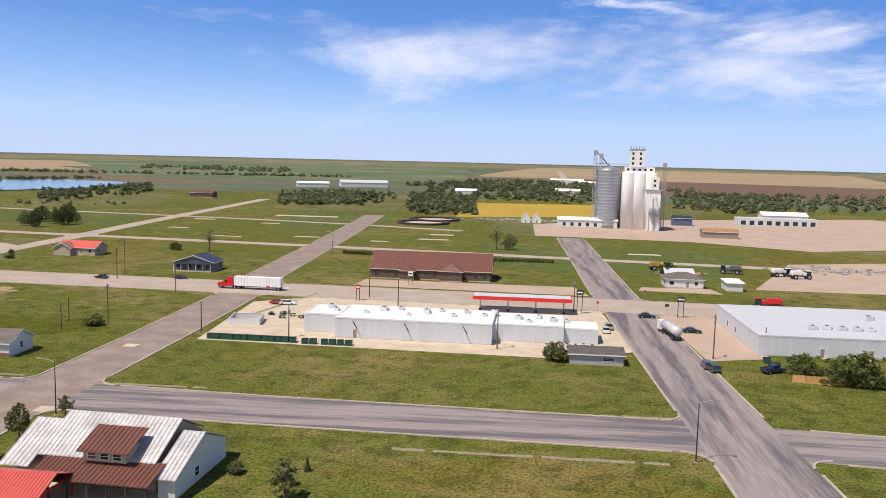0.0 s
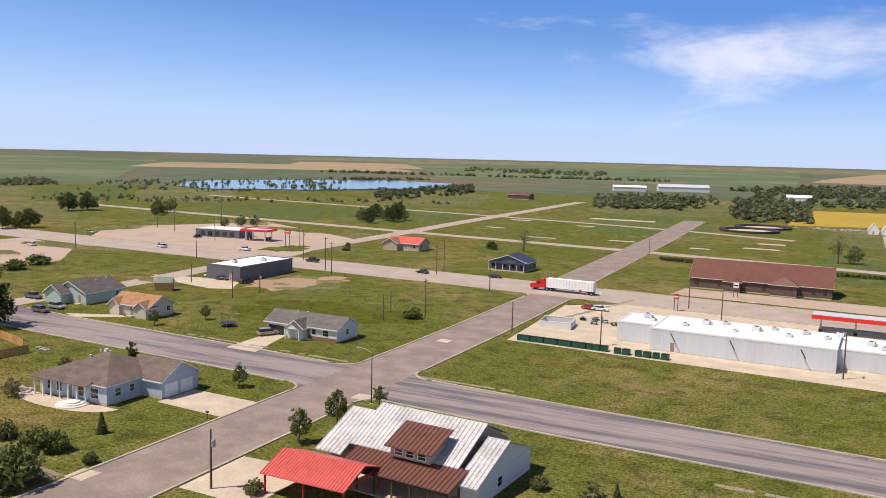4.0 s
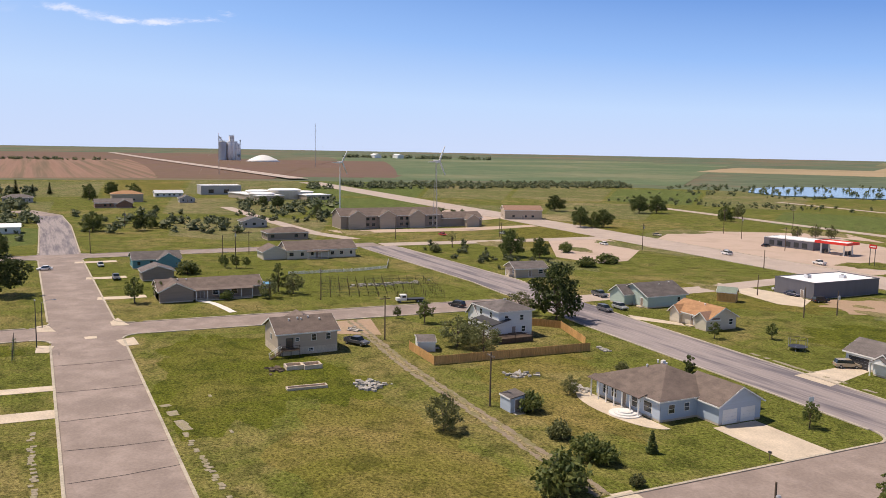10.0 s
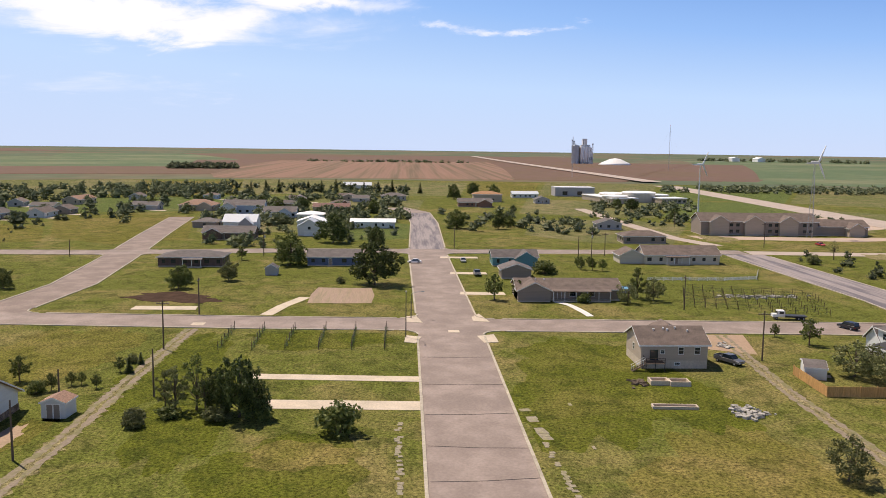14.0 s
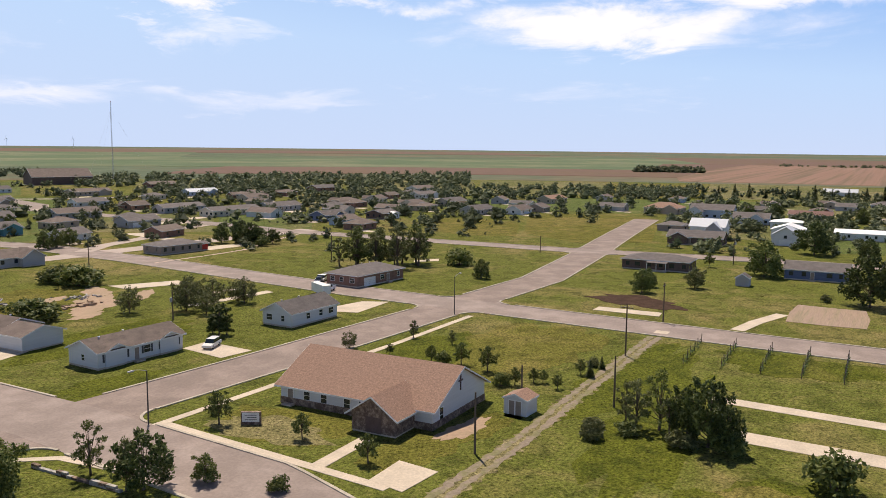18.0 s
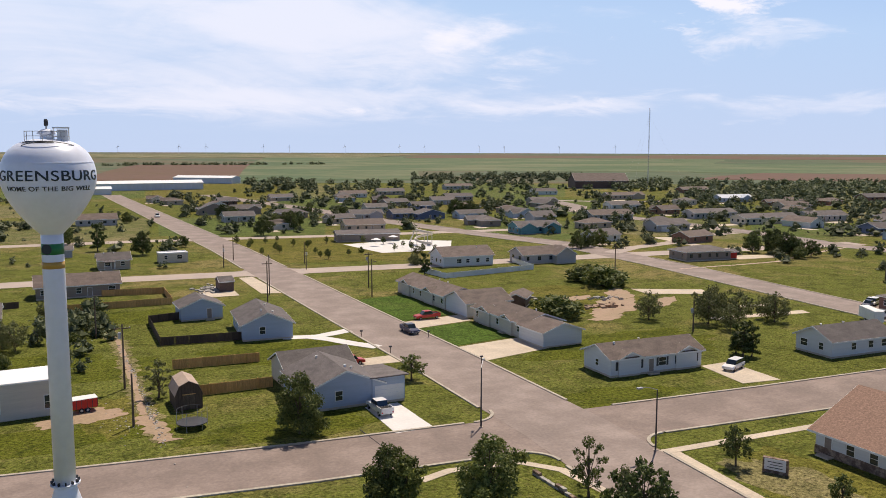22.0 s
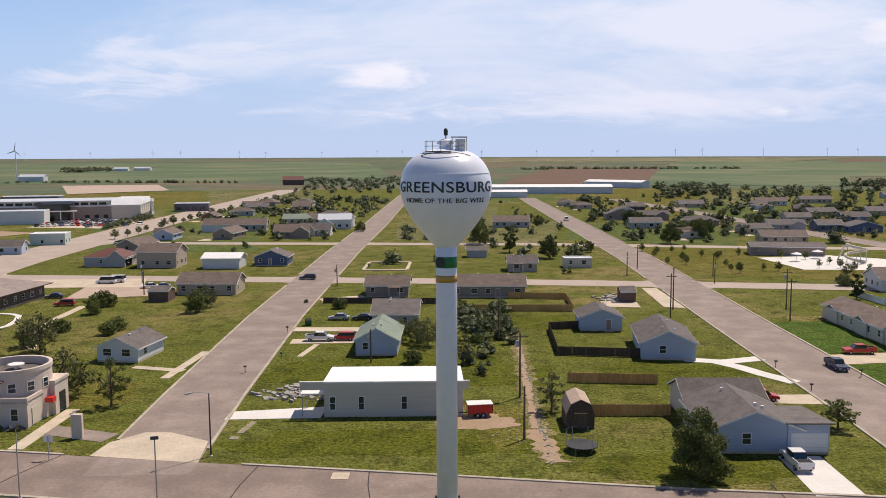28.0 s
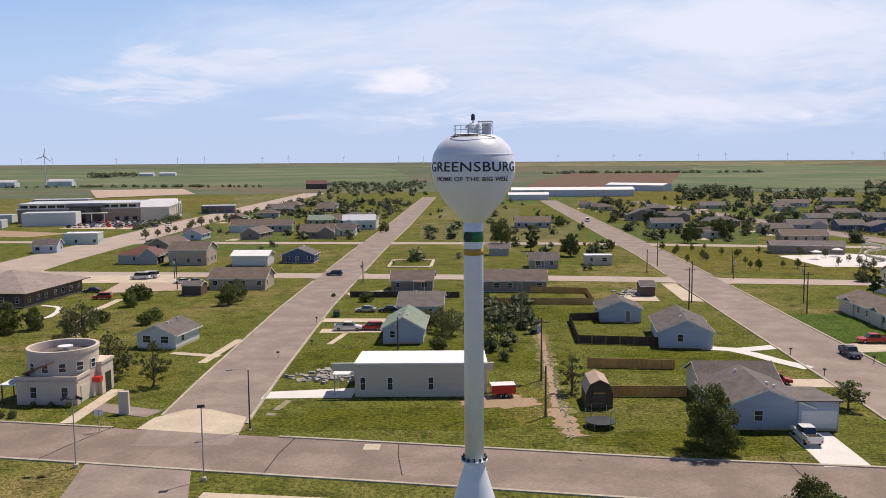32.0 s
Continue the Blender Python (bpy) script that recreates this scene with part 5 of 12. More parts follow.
def ruts(pts, width, material, label, seed, z=0.05):
    """A worn track: its line wavers and its edges fray into the grass."""
    rng = random.Random(seed)
    line = [Vector(p) for p in pts]
    left, right = [], []
    for a, b in zip(line, line[1:]):
        n = max(2, int((b - a).length / 0.8))
        d = (b - a).normalized()
        for k in range(n):
            p = a + (b - a) * k / n
            left.append((p.x - d.y * (width / 2 * rng.uniform(0.35, 1.35)), p.y + d.x * (width / 2 * rng.uniform(0.35, 1.35))))
            right.append((p.x + d.y * (width / 2 * rng.uniform(0.35, 1.35)), p.y - d.x * (width / 2 * rng.uniform(0.35, 1.35))))
    n = len(left)
    verts = [(x, y, z) for x, y in left + right]
    COVERED.append(left + right[::-1])
    ob = pydata("track", verts, [(k, k + 1, n + k + 1, n + k) for k in range(n - 1)], material)
    tagged(ob, label, "track", kind="structure")


for off in (-0.85, 0.85):
    ruts([(-200, 87 + off), (-158, 82.6 + off), (-128, 81.6 + off), (-92, 80.6 + off)], 1.0, M["gravel"], "worn dirt wheel track through the grass", 3 + int(off * 9))
    ruts([(-114, -27.0 + off), (-135, -26.2 + off), (-160, -26.5 + off), (-206, -26.2 + off)], 1.15, M["gravel"], "faint dirt wheel track through the grass", 7 + int(off * 9))
ruts([(-200, 87), (-158, 82.6), (-128, 81.6), (-92, 80.6)], 1.7, M["turf_dry"], "dry grass strip between the wheel tracks", 21, 0.03)
ruts([(-114, -27.0), (-135, -26.2), (-160, -26.5), (-206, -26.2)], 3.2, M["turf_dry"], "dry grass strip between the wheel tracks", 22, 0.03)
ruts([(-64.2, -178), (-64.9, -160), (-64.5, -140), (-64.0, -121), (-63.6, -113)], 1.1, M["dirt"], "worn sandy path through the grass", 41)
ruts([(-63.6, -113.4), (-64.2, -107), (-65.2, -100.6)], 3.0, M["dirt"], "bare sandy earth where the path meets the street", 42)
ruts([(-64.2, -178), (-64.9, -160), (-64.5, -140), (-64.0, -121), (-64.6, -100.8)], 3.4, M["turf_dry"], "dry trodden grass along the path", 43, 0.03)
strip("pavement", [(-118.8, -70.5), (-116.3, -44.7), (-115.2, -33)], 1.5, M["concrete"], 0.06, "pale concrete footpath before the church", "pavement")
strip("pavement", [(-127.2, -43.8), (-116.8, -43.7)], 2.0, M["concrete"], 0.064, "concrete path to the church entrance", "pavement")
strip("pavement", [(-117.6, -71.3), (-142, -69.9), (-175, -68), (-205, -67.4)], 1.4, M["concrete"], 0.055, "pale footpath along the street", "pavement")
flat("slab", [(-116.2, -36.1), (-123, -36.2), (-122.2, -30.4), (-115.2, -31.1)], M["concrete"], 0.07, "bare concrete slab in the grass", "slab")
strip("driveway", [(-168, -8), (-166, 22.2)], 3.2, M["concrete"], 0.05, "pale concrete drive across the grass", "driveway")
strip("driveway", [(-152.5, -5), (-151.3, 22.2)], 4.4, M["concrete"], 0.05, "cracked concrete drive across the grass", "driveway")
flat("slab", [(-230.5, -46), (-230.5, -31), (-226, -30.5), (-226, -46)], M["concrete"], 0.06, "broken concrete slab", "slab")
strip("driveway", [(-220, -12.8), (-231, -10.5), (-243, -6.5)], 3.0, M["concrete"], 0.05, "short concrete drive", "driveway")
flat("driveway", [(-21, -117.4), (-34.2, -118.3), (-34.4, -123.5), (-21, -121)], M["new_concrete"], 0.05, "white concrete drive to the block building", "driveway")
flat("driveway", [(-92, -103.5), (-97, -103.6), (-97, -91.6), (-91.6, -91.6)], M["new_concrete"], 0.05, "concrete garage drive", "driveway")
flat("driveway", [(-95, -125.5), (-107, -124.8), (-107, -129.8), (-95, -129.5)], M["concrete"], 0.05, "concrete side drive", "driveway")
strip("driveway", [(-93.7, -151.8), (-99.9, -150), (-103.6, -151.2), (-107.4, -152.6)], 3.0, M["new_concrete"], 0.05, "white concrete drive to the blue house", "driveway")
strip("driveway", [(-98.6, -150.2), (-101.4, -146.6), (-104, -141.6), (-107.3, -136.6)], 2.8, M["new_concrete"], 0.056, "curved white concrete drive round an island", "driveway")
flat("driveway", [(-120, -155), (-134.4, -157), (-134.4, -150.5), (-120, -148)], M["concrete"], 0.05, "wide concrete drive", "driveway")
flat("driveway", [(-120, -130), (-134.4, -132), (-135, -122), (-120, -119)], M["concrete"], 0.05, "wide concrete garage drive", "driveway")
flat("lawn", [(-120.5, -147.5), (-133.8, -149.8), (-133.8, -133), (-120.5, -131)], M["lawn"], 0.05, "dark green mown lawn", "lawn")
flat("lawn", [(-120.5, -184), (-133.8, -186), (-133.8, -158), (-120.5, -156)], M["lawn"], 0.05, "dark green mown lawn", "lawn")
flat("driveway", [(-149, -89), (-150.8, -100), (-157, -100), (-156, -88)], M["concrete"], 0.05, "concrete drive beside the white house", "driveway")
flat("driveway", [(-192, -101), (-207, -98), (-210, -92), (-195, -91)], M["concrete"], 0.05, "concrete drive beside the corner house", "driveway")
strip("driveway", [(-20.5, -166.5), (-33, -167)], 4.0, M["concrete"], 0.05, "narrow concrete drive", "driveway")
strip("pavement", [(-24.5, -154), (-26, -164)], 1.1, M["concrete"], 0.05, "narrow concrete footpath", "pavement")
strip("driveway", [(-18.5, -178), (-35, -178)], 4.0, M["concrete"], 0.05, "concrete drive with parked cars", "driveway")
strip("driveway", [(-18.5, -214), (-29, -219)], 4.0, M["concrete"], 0.05, "concrete drive", "driveway")
strip("pavement", [(3, -146.5), (-6.5, -144)], 1.8, M["concrete"], 0.05, "concrete path to the white cottage", "pavement")
strip("pavement", [(-5, -139), (-6.2, -158)], 1.6, M["concrete"], 0.055, "concrete footpath along the street", "pavement")
strip("pavement", [(2.3, -122), (2.0, -105.4)], 2.0, M["concrete"], 0.06, "concrete path before the museum", "pavement")
strip("driveway", [(2.0, -113.2), (-8.2, -109.8)], 3.4, M["asphalt"], 0.05, "short asphalt drive beside the monument", "driveway")
flat("crossing_slab", [(-22.4, -101), (-8.4, -103.2), (-8.8, -108), (-12, -112), (-15.4, -112), (-21.4, -108.6)], M["concrete"], 0.056, "pale concrete mouth of the street", "road")
strip("pavement", [(-24, -82.0), (-45, -80.2), (-66, -77)], 1.4, M["concrete"], 0.05, "concrete footpath along the near kerb", "pavement")
flat("road", [(-7.5, -91), (-20.5, -89.2), (-24.5, -76), (-11, -74)], M["asphalt"], 0.058, "grey asphalt street mouth near the tower", "road")
flat("pool_deck", [(-158.6, -299), (-186, -305), (-202, -293), (-188, -266), (-162, -268)], M["new_concrete"], 0.06, "bright white swimming pool deck", "pool deck")
for dx, ya, yb in ((-286, 33.6, 45), (-250, 34.4, 46.5), (-323, 32, 45.4)):
    strip("driveway", [(dx, ya), (dx + 0.6, (ya + yb) / 2), (dx + 0.4, yb)], 4.2, M["concrete"], 0.05, "pale concrete drive from the street to a house", "driveway")
strip("pavement", [(-237.3, 58.7), (-233.5, 61), (-230.3, 61.7), (-224, 62.8), (-219.4, 63.3)], 1.8, M["new_concrete"], 0.05, "curved pale path to the pillared porch", "pavement")
for apron in ([(-219.5, 22), (-211.5, 23.5), (-212.6, 19.5), (-218.6, 19.8)], [(-192, 21.7), (-197.7, 23), (-199, 19.6), (-193, 19.4)], [(-222, 37), (-212.5, 38.7), (-213.4, 35), (-218, 35)], [(-198.5, 34.6), (-192.4, 35.6), (-193, 38.6), (-200, 38.3)]):
    flat("pavement", apron, M["concrete"], 0.1, "pale concrete apron at the street corner", "pavement")
strip("road", [(-563, 132), (-470, 134), (-393, 138), (-363, 147)], 7.5, M["highway"], 0.045, "pale street behind the brown house", "road")
strip("road", [(-346, 28), (-400, 28.6), (-455, 29.2), (-519, 27)], 13.2, M["asphalt_ew"], 0.0385, "darker purple-grey stretch of the long street", "road")
flat("yard", [(-88.4, -203.5), (-88.8, -214), (-93, -216), (-97.6, -213.4), (-97, -203)], M["concrete"], 0.05, "pale paved yard of a lost house", "yard")
flat("driveway", [(-103.4, -232), (-107.4, -232), (-107.4, -202), (-102.6, -203.5)], M["concrete"], 0.052, "pale concrete pad beside the street", "driveway")
# bare lots
flat("lot", [(-300, 256), (-352, 320), (-310, 398), (-222, 352), (-205, 283), (-210, 268)], M["sand"], 0.022, "pinkish sandy lot round the petrol station", "lot")
flat("lot", [(10, 480), (95, 472), (150, 440), (215, 470), (320, 640), (290, 720), (60, 620), (10, 560)], M["sand"], 0.022, "pinkish sandy yard round the grain elevator", "lot")
flat("lot", [(-55, 276), (24, 272), (20, 290), (-4, 290), (-53, 291)], M["sand"], 0.022, "pale gravel lot before the brown hall", "lot")
flat("lot", [(-74.2, 187), (-77, 238), (-60, 251), (25, 246), (28, 194), (12, 184), (-38, 185.8)], M["concrete"], 0.024, "pale concrete yard round the long store", "lot")
flat("lot", [(43.4, 188), (41, 244), (64, 246), (58.5, 193)], M["sand"], 0.024, "sandy forecourt of the workshop", "lot")
flat("lot", [(-212, 214), (-194, 218), (-178.5, 217), (-172, 206), (-178, 203), (-204, 208)], M["concrete"], 0.024, "pale forecourt of the grey store", "lot")
flat("lot", [(-334, 230), (-282, 200), (-262, 205), (-264, 220), (-294, 251), (-337, 261)], M["sand"], 0.022, "pale sandy vacant lot", "lot")
flat("lot", [(-402, 148), (-388, 150), (-381, 216), (-392, 262), (-400, 262), (-396, 212)], M["sand"], 0.022, "pale sandy car park before the motel", "lot")
flat("lot", [(-500, 246), (-446, 234), (-432, 250), (-450, 282), (-520, 290)], M["sand"], 0.022, "pale bare lot behind the motel", "lot")
flat("lot", [(-200, 78), (-188, 78), (-183, 88), (-200, 92)], M["dirt"], 0.036, "reddish dirt drive beside the raised house", "lot")
flat("lot", [(30, -240), (22, -222), (48, -216), (52, -240)], M["sand"], 0.042, "sandy parking yard with vans", "lot")
flat("lot", [(40, -252), (35, -236), (72, -234), (74, -250)], M["concrete"], 0.05, "pale parking lot beside the brown building", "lot")
flat("lot", [(206, -428), (150, -405), (160, -385), (240, -400)], M["dirt"], 0.022, "tan dirt yard before the workshops", "lot")
flat("lot", [(126, -428), (127, -488), (150, -484), (173, -478), (172, -436)], M["concrete"], 0.024, "pale school car park", "lot")
flat("lot", [(42, 288), (70, 286), (68, 297), (44, 296)], M["sand"], 0.024, "sandy forecourt of the small office", "lot")
flat("lot", [(84, 300), (150, 300), (230, 420), (120, 380)], M["sand"], 0.022, "pale bare yard with machinery", "lot")
flat("field_park", [(-122, -258), (-118, -342), (-178, -329), (-196, -262), (-160, -247)], M["turf_gold"], 0.024, "dry grass park with young trees", "park")
flat("slab", [(-283, -269), (-300, -262), (-292, -246), (-277, -241)], M["concrete"], 0.05, "pale cracked concrete slab of a lost house", "slab")
strip("driveway", [(-235, -233), (-251, -242), (-277, -249), (-301, -264), (-330, -268)], 6.5, M["highway"], 0.047, "pale lane linking two streets", "lane")
flat("slab", [(-191, -168), (-207, -159), (-204, -153), (-190, -160)], M["concrete"], 0.05, "broken strip of pale concrete in the grass", "slab")
flat("slab", [(-181, -130.5), (-182, -127.5), (-206, -124.5), (-207, -127.5)], M["concrete"], 0.05, "broken strip of pale concrete in the grass", "slab")
flat("slab", [(-198, -138), (-206, -136.5), (-206, -134.5), (-198, -136)], M["concrete"], 0.05, "broken strip of pale concrete in the grass", "slab")
flat("driveway", [(-262, -211.5), (-262, -199.5), (-282, -197.5), (-283, -203)], M["concrete"], 0.055, "concrete apron beside the red shed end", "driveway")
ruts([(-228, -191), (-249, -190), (-268, -190), (-300, -201), (-325, -208)], 1.6, M["sand"], "worn pale footpath across the grass", 31, 0.045)
flat("slab", [(-274, -122.5), (-277, -124), (-285, -119), (-280, -116.5)], M["concrete"], 0.05, "pale concrete slab in the grass", "slab")
flat("driveway", [(-323.5, -282), (-323.5, -297), (-334, -297), (-334, -282)], M["concrete"], 0.05, "wide concrete drive to the white garage", "driveway")
for hx, hy, w in ((-362, -335, 9), (-360, -298, 10), (-372, -236, 6), (-352, -408, 8), (-418, -284, 7), (-434, -483, 8), (-482, -424, 8), (-512, -222, 7), (-470, -348, 8), (-566, -274, 7), (-265, -446, 6), (-187, -399, 6), (-186, -340, 7), (-460, -179, 7)):
    flat("driveway", [(hx - w, hy - 4), (hx + w, hy - 5), (hx + w + 1, hy + 3), (hx - w + 2, hy + 4)], M["concrete"], 0.046, "pale concrete drive before a low house", "driveway")
strip("pavement", [(54, -196.5), (50.5, -195.5), (48, -193.6), (45.6, -188), (44.4, -182), (46, -176)], 1.3, M["new_concrete"], 0.058, "curved white concrete footpath", "pavement")
strip("pavement", [(28, -160), (35, -176), (37.5, -190), (38.5, -206)], 2.0, M["concrete"], 0.052, "worn pale footpath to the brown shed", "pavement")
# concrete patches and tar seams in the streets
for px, py, s in ((-91.2, 83, 1.6), (-78.5, 131, 1.6), (-86, 178, 1.5), (-203, 30, 1.2), (-210, -26, 1.4), (-40, -97, 1.0)):
    flat("road_patch", [(px - s, py - s), (px + s, py - s), (px + s, py + s), (px - s, py + s)], M["concrete"], 0.066, "pale square concrete patch in the street", "road")
for k, (ax, ay, bx, by) in enumerate(((-122, 22.6, -123, 36), (-134, 22.6, -133, 36), (-147, 22.6, -147.6, 36), (-163, 22.4, -162.6, 36), (-181, 22.4, -181, 36), (-30, -101, -29, -88), (-43, -100.5, -44.5, -88), (-88, -95, -89, -82), (-5, -104, -1, -91))):
    strip("tar_seam", [(ax, ay), ((ax + bx) / 2 + 0.3, (ay + by) / 2), (bx, by)], 0.11, M["tar"], 0.062, "dark tarred crack across the street", "road")



# ---- swards: drier, lusher and painted-backlit stretches of grass with ragged edges ----
SWARDS = [0]


def sward(material, cx, cy, rx, ry, label, turn=0.0, z=0.010, name="grass_patch", category="grass"):
    rng = random.Random(int(abs(cx * 5 + cy * 3)))
    ph = [rng.uniform(0, 6.28) for _ in range(4)]
    q, ct, st = [], math.cos(radians(turn)), math.sin(radians(turn))
    for k in range(72):
        a = k * math.pi / 36
        f = 1 + 0.13 * math.sin(3 * a + ph[0]) + 0.09 * math.sin(7 * a + ph[1]) + 0.06 * math.sin(13 * a + ph[2]) + rng.uniform(-0.05, 0.05)
        u, v = rx * f * math.cos(a), ry * f * math.sin(a)
        q.append((cx + u * ct - v * st, cy + u * st + v * ct))
    n = len(COVERED)
    SWARDS[0] += 1
    flat(name, q, M[material], z + 0.0003 * SWARDS[0], label, category)
    del COVERED[n:]


sward("turf_gold", -128, 96, 21, 8, "sun-dried yellowish grass round the blue house")
sward("turf_gold", -116, 62, 26, 13, "sun-dried yellowish grass on the open lot")
sward("turf_gold", -150, 108, 8, 12, "sun-dried yellowish grass outside the cedar fence", z=0.011)
sward("turf_lush_backlit", -172, 55, 24, 13, "lush green grass round the raised house")
sward("turf_lush_backlit", -152, 66, 14, 7, "lush green grass behind the house", z=0.012)
sward("turf_lush_backlit", -160, 48, 30, 11, "lush green grass below the raised house", -6, z=0.013)
sward("turf_lush_backlit", -158, 60, 9, 1.6, "dark weeds beside the raised beds", 4, z=0.02)
sward("turf_lush_backlit", -160, 54, 7, 1.3, "dark weeds in the grass", -6, z=0.02)
sward("turf_gold", -127, -56, 7, 10, "golden mown church lawn")
sward("turf_dry", -124, -57, 4.5, 9, "dry yellow church lawn", z=0.012)
sward("turf_gold", -127, -37, 8, 4.5, "golden mown church lawn", z=0.011)
sward("turf_lush_backlit", -150, -12, 26, 6, "lush green grass beside the thicket")
sward("turf_lush_backlit", -122, 5, 18, 10, "lush green grass near the street")
sward("turf_gold", -131, 6, 5, 7, "pale dry patch in the grass", z=0.012)
sward("turf_gold", 2, 112, 26, 7, "dry brownish grass beside the street")
sward("turf_gold", -58, 172, 7, 2.2, "pale dry patch in the mown grass", z=0.013)
sward("turf_lush_backlit", -45, -108, 22, 5, "lush green grass before the block building")
sward("turf_gold", -60, -116, 5, 9, "trampled dry grass beside the path", z=0.011)
sward("turf_lush_backlit", -80, -100, 12, 5, "lush green grass before the blue house")
sward("turf_lush_backlit", -128, -92, 9, 5, "lush green grass before the white house")
sward("turf_gold", -164, -163, 22, 17, "dug-over dry ground with weeds", 20)
for cx, cy, rx, ry, turn in ((-176, -154, 10, 4.5, 50), (-168, -146, 8, 3.5, 20), (-184, -164, 7, 3.2, 60), (-170, -163, 5, 2.2, 10), (-187, -150, 7, 2.0, 40), (-162, -140, 5, 2, 15), (-160, -156, 4, 1.6, 0)):
    sward("dirt", cx, cy, rx, ry, "bare sandy earth of a cleared lot", turn, 0.03, "bare_earth", "earth")
sward("dirt", -137, -34.6, 5.6, 1.9, "bare trodden earth behind the church", -8, 0.03, "bare_earth", "earth")
sward("turf_gold", -137, -34, 9, 3.4, "dry trodden grass behind the church", -8, 0.014)
sward("plough", -242, -40, 12, 6.5, "dark burnt garden patch", 70, 0.05, "garden", "garden")
sward("dirt", -56, -116.5, 5.5, 3.4, "bare pale earth round the trailer", 10, 0.03, "bare_earth", "earth")
# six darker patches stand in for grass looking darker against the sun
sward("turf_lush_backlit", -90, -142, 14, 8, "green grass behind the blue house, darkened as backlit")
sward("turf_lush_backlit", -45, -145, 24, 12, "green grass behind the block building, darkened as backlit", z=0.012)
sward("turf_lush_backlit", -75, -186, 14, 8, "green grass round the fenced yard, darkened as backlit")
sward("turf_lush_backlit", -150, -118, 20, 9, "green grass behind the white house, darkened as backlit", z=0.012)
sward("turf_lush_backlit", -175, -22, 26, 7, "green grass along the track, darkened as backlit", -4, z=0.013)
sward("turf_lush_backlit", -170, -55, 22, 12, "green grass beside the church, darkened as backlit", 5, z=0.012)
sward("turf_gold", 4, -130, 9, 7, "dry grass before the cottage")
sward("turf_gold", -190, 200, 30, 14, "dry tan grass beside the store", 20)
sward("dirt", -163, 227, 11, 17, "bare orange-brown earth beside the grey store", -20, 0.02, "bare_earth", "earth")
for cx, cy, rx, ry in ((-158, 216, 5, 3), (-168, 238, 6, 3), (-156, 234, 4, 5), (-166, 222, 3, 2)):
    sward("turf_dry", cx, cy, rx, ry, "dry weeds on the bare earth", z=0.026)
flat("garden", [(-258, -4.6), (-257.2, 4), (-257.6, 10.2), (-246, 11.4), (-235.2, 11), (-234.6, 3), (-235, -5), (-247, -5.4)], M["garden"], 0.06, "bare pinkish garden soil", "garden")
sward("turf_lush_backlit", -130, 190, 24, 14, "lush green grass on the corner lot", 10)
sward("turf_gold", -185, -45, 22, 12, "dry grass behind the church", 5)
sward("turf_lush_backlit", -195, 2, 8, 14, "lush green grass between the vine rows")

for k, (cx, cy, rx, ry) in enumerate(((-262, 191, 16, 7), (-238, 240, 12, 9), (-325, 200, 14, 8), (-300, 251, 26, 6), (-352, 200, 8, 22), (-390, 158, 12, 8), (-300, 222, 9, 5), (-222, 300, 9, 12), (-318, 386, 20, 10), (-345, 318, 10, 16), (-262, 372, 26, 9), (-205, 206, 10, 4), (-151, 222, 5, 12), (-172, 246, 9, 5), (-440, 300, 30, 12), (-430, 240, 12, 10))):
    sward(("turf_dull", "grass", "turf_dry")[k % 3], cx, cy, rx, ry, "weedy grass creeping over the sandy lot", z=0.027 + 0.001 * (k % 4))
# ---- the water tower ----


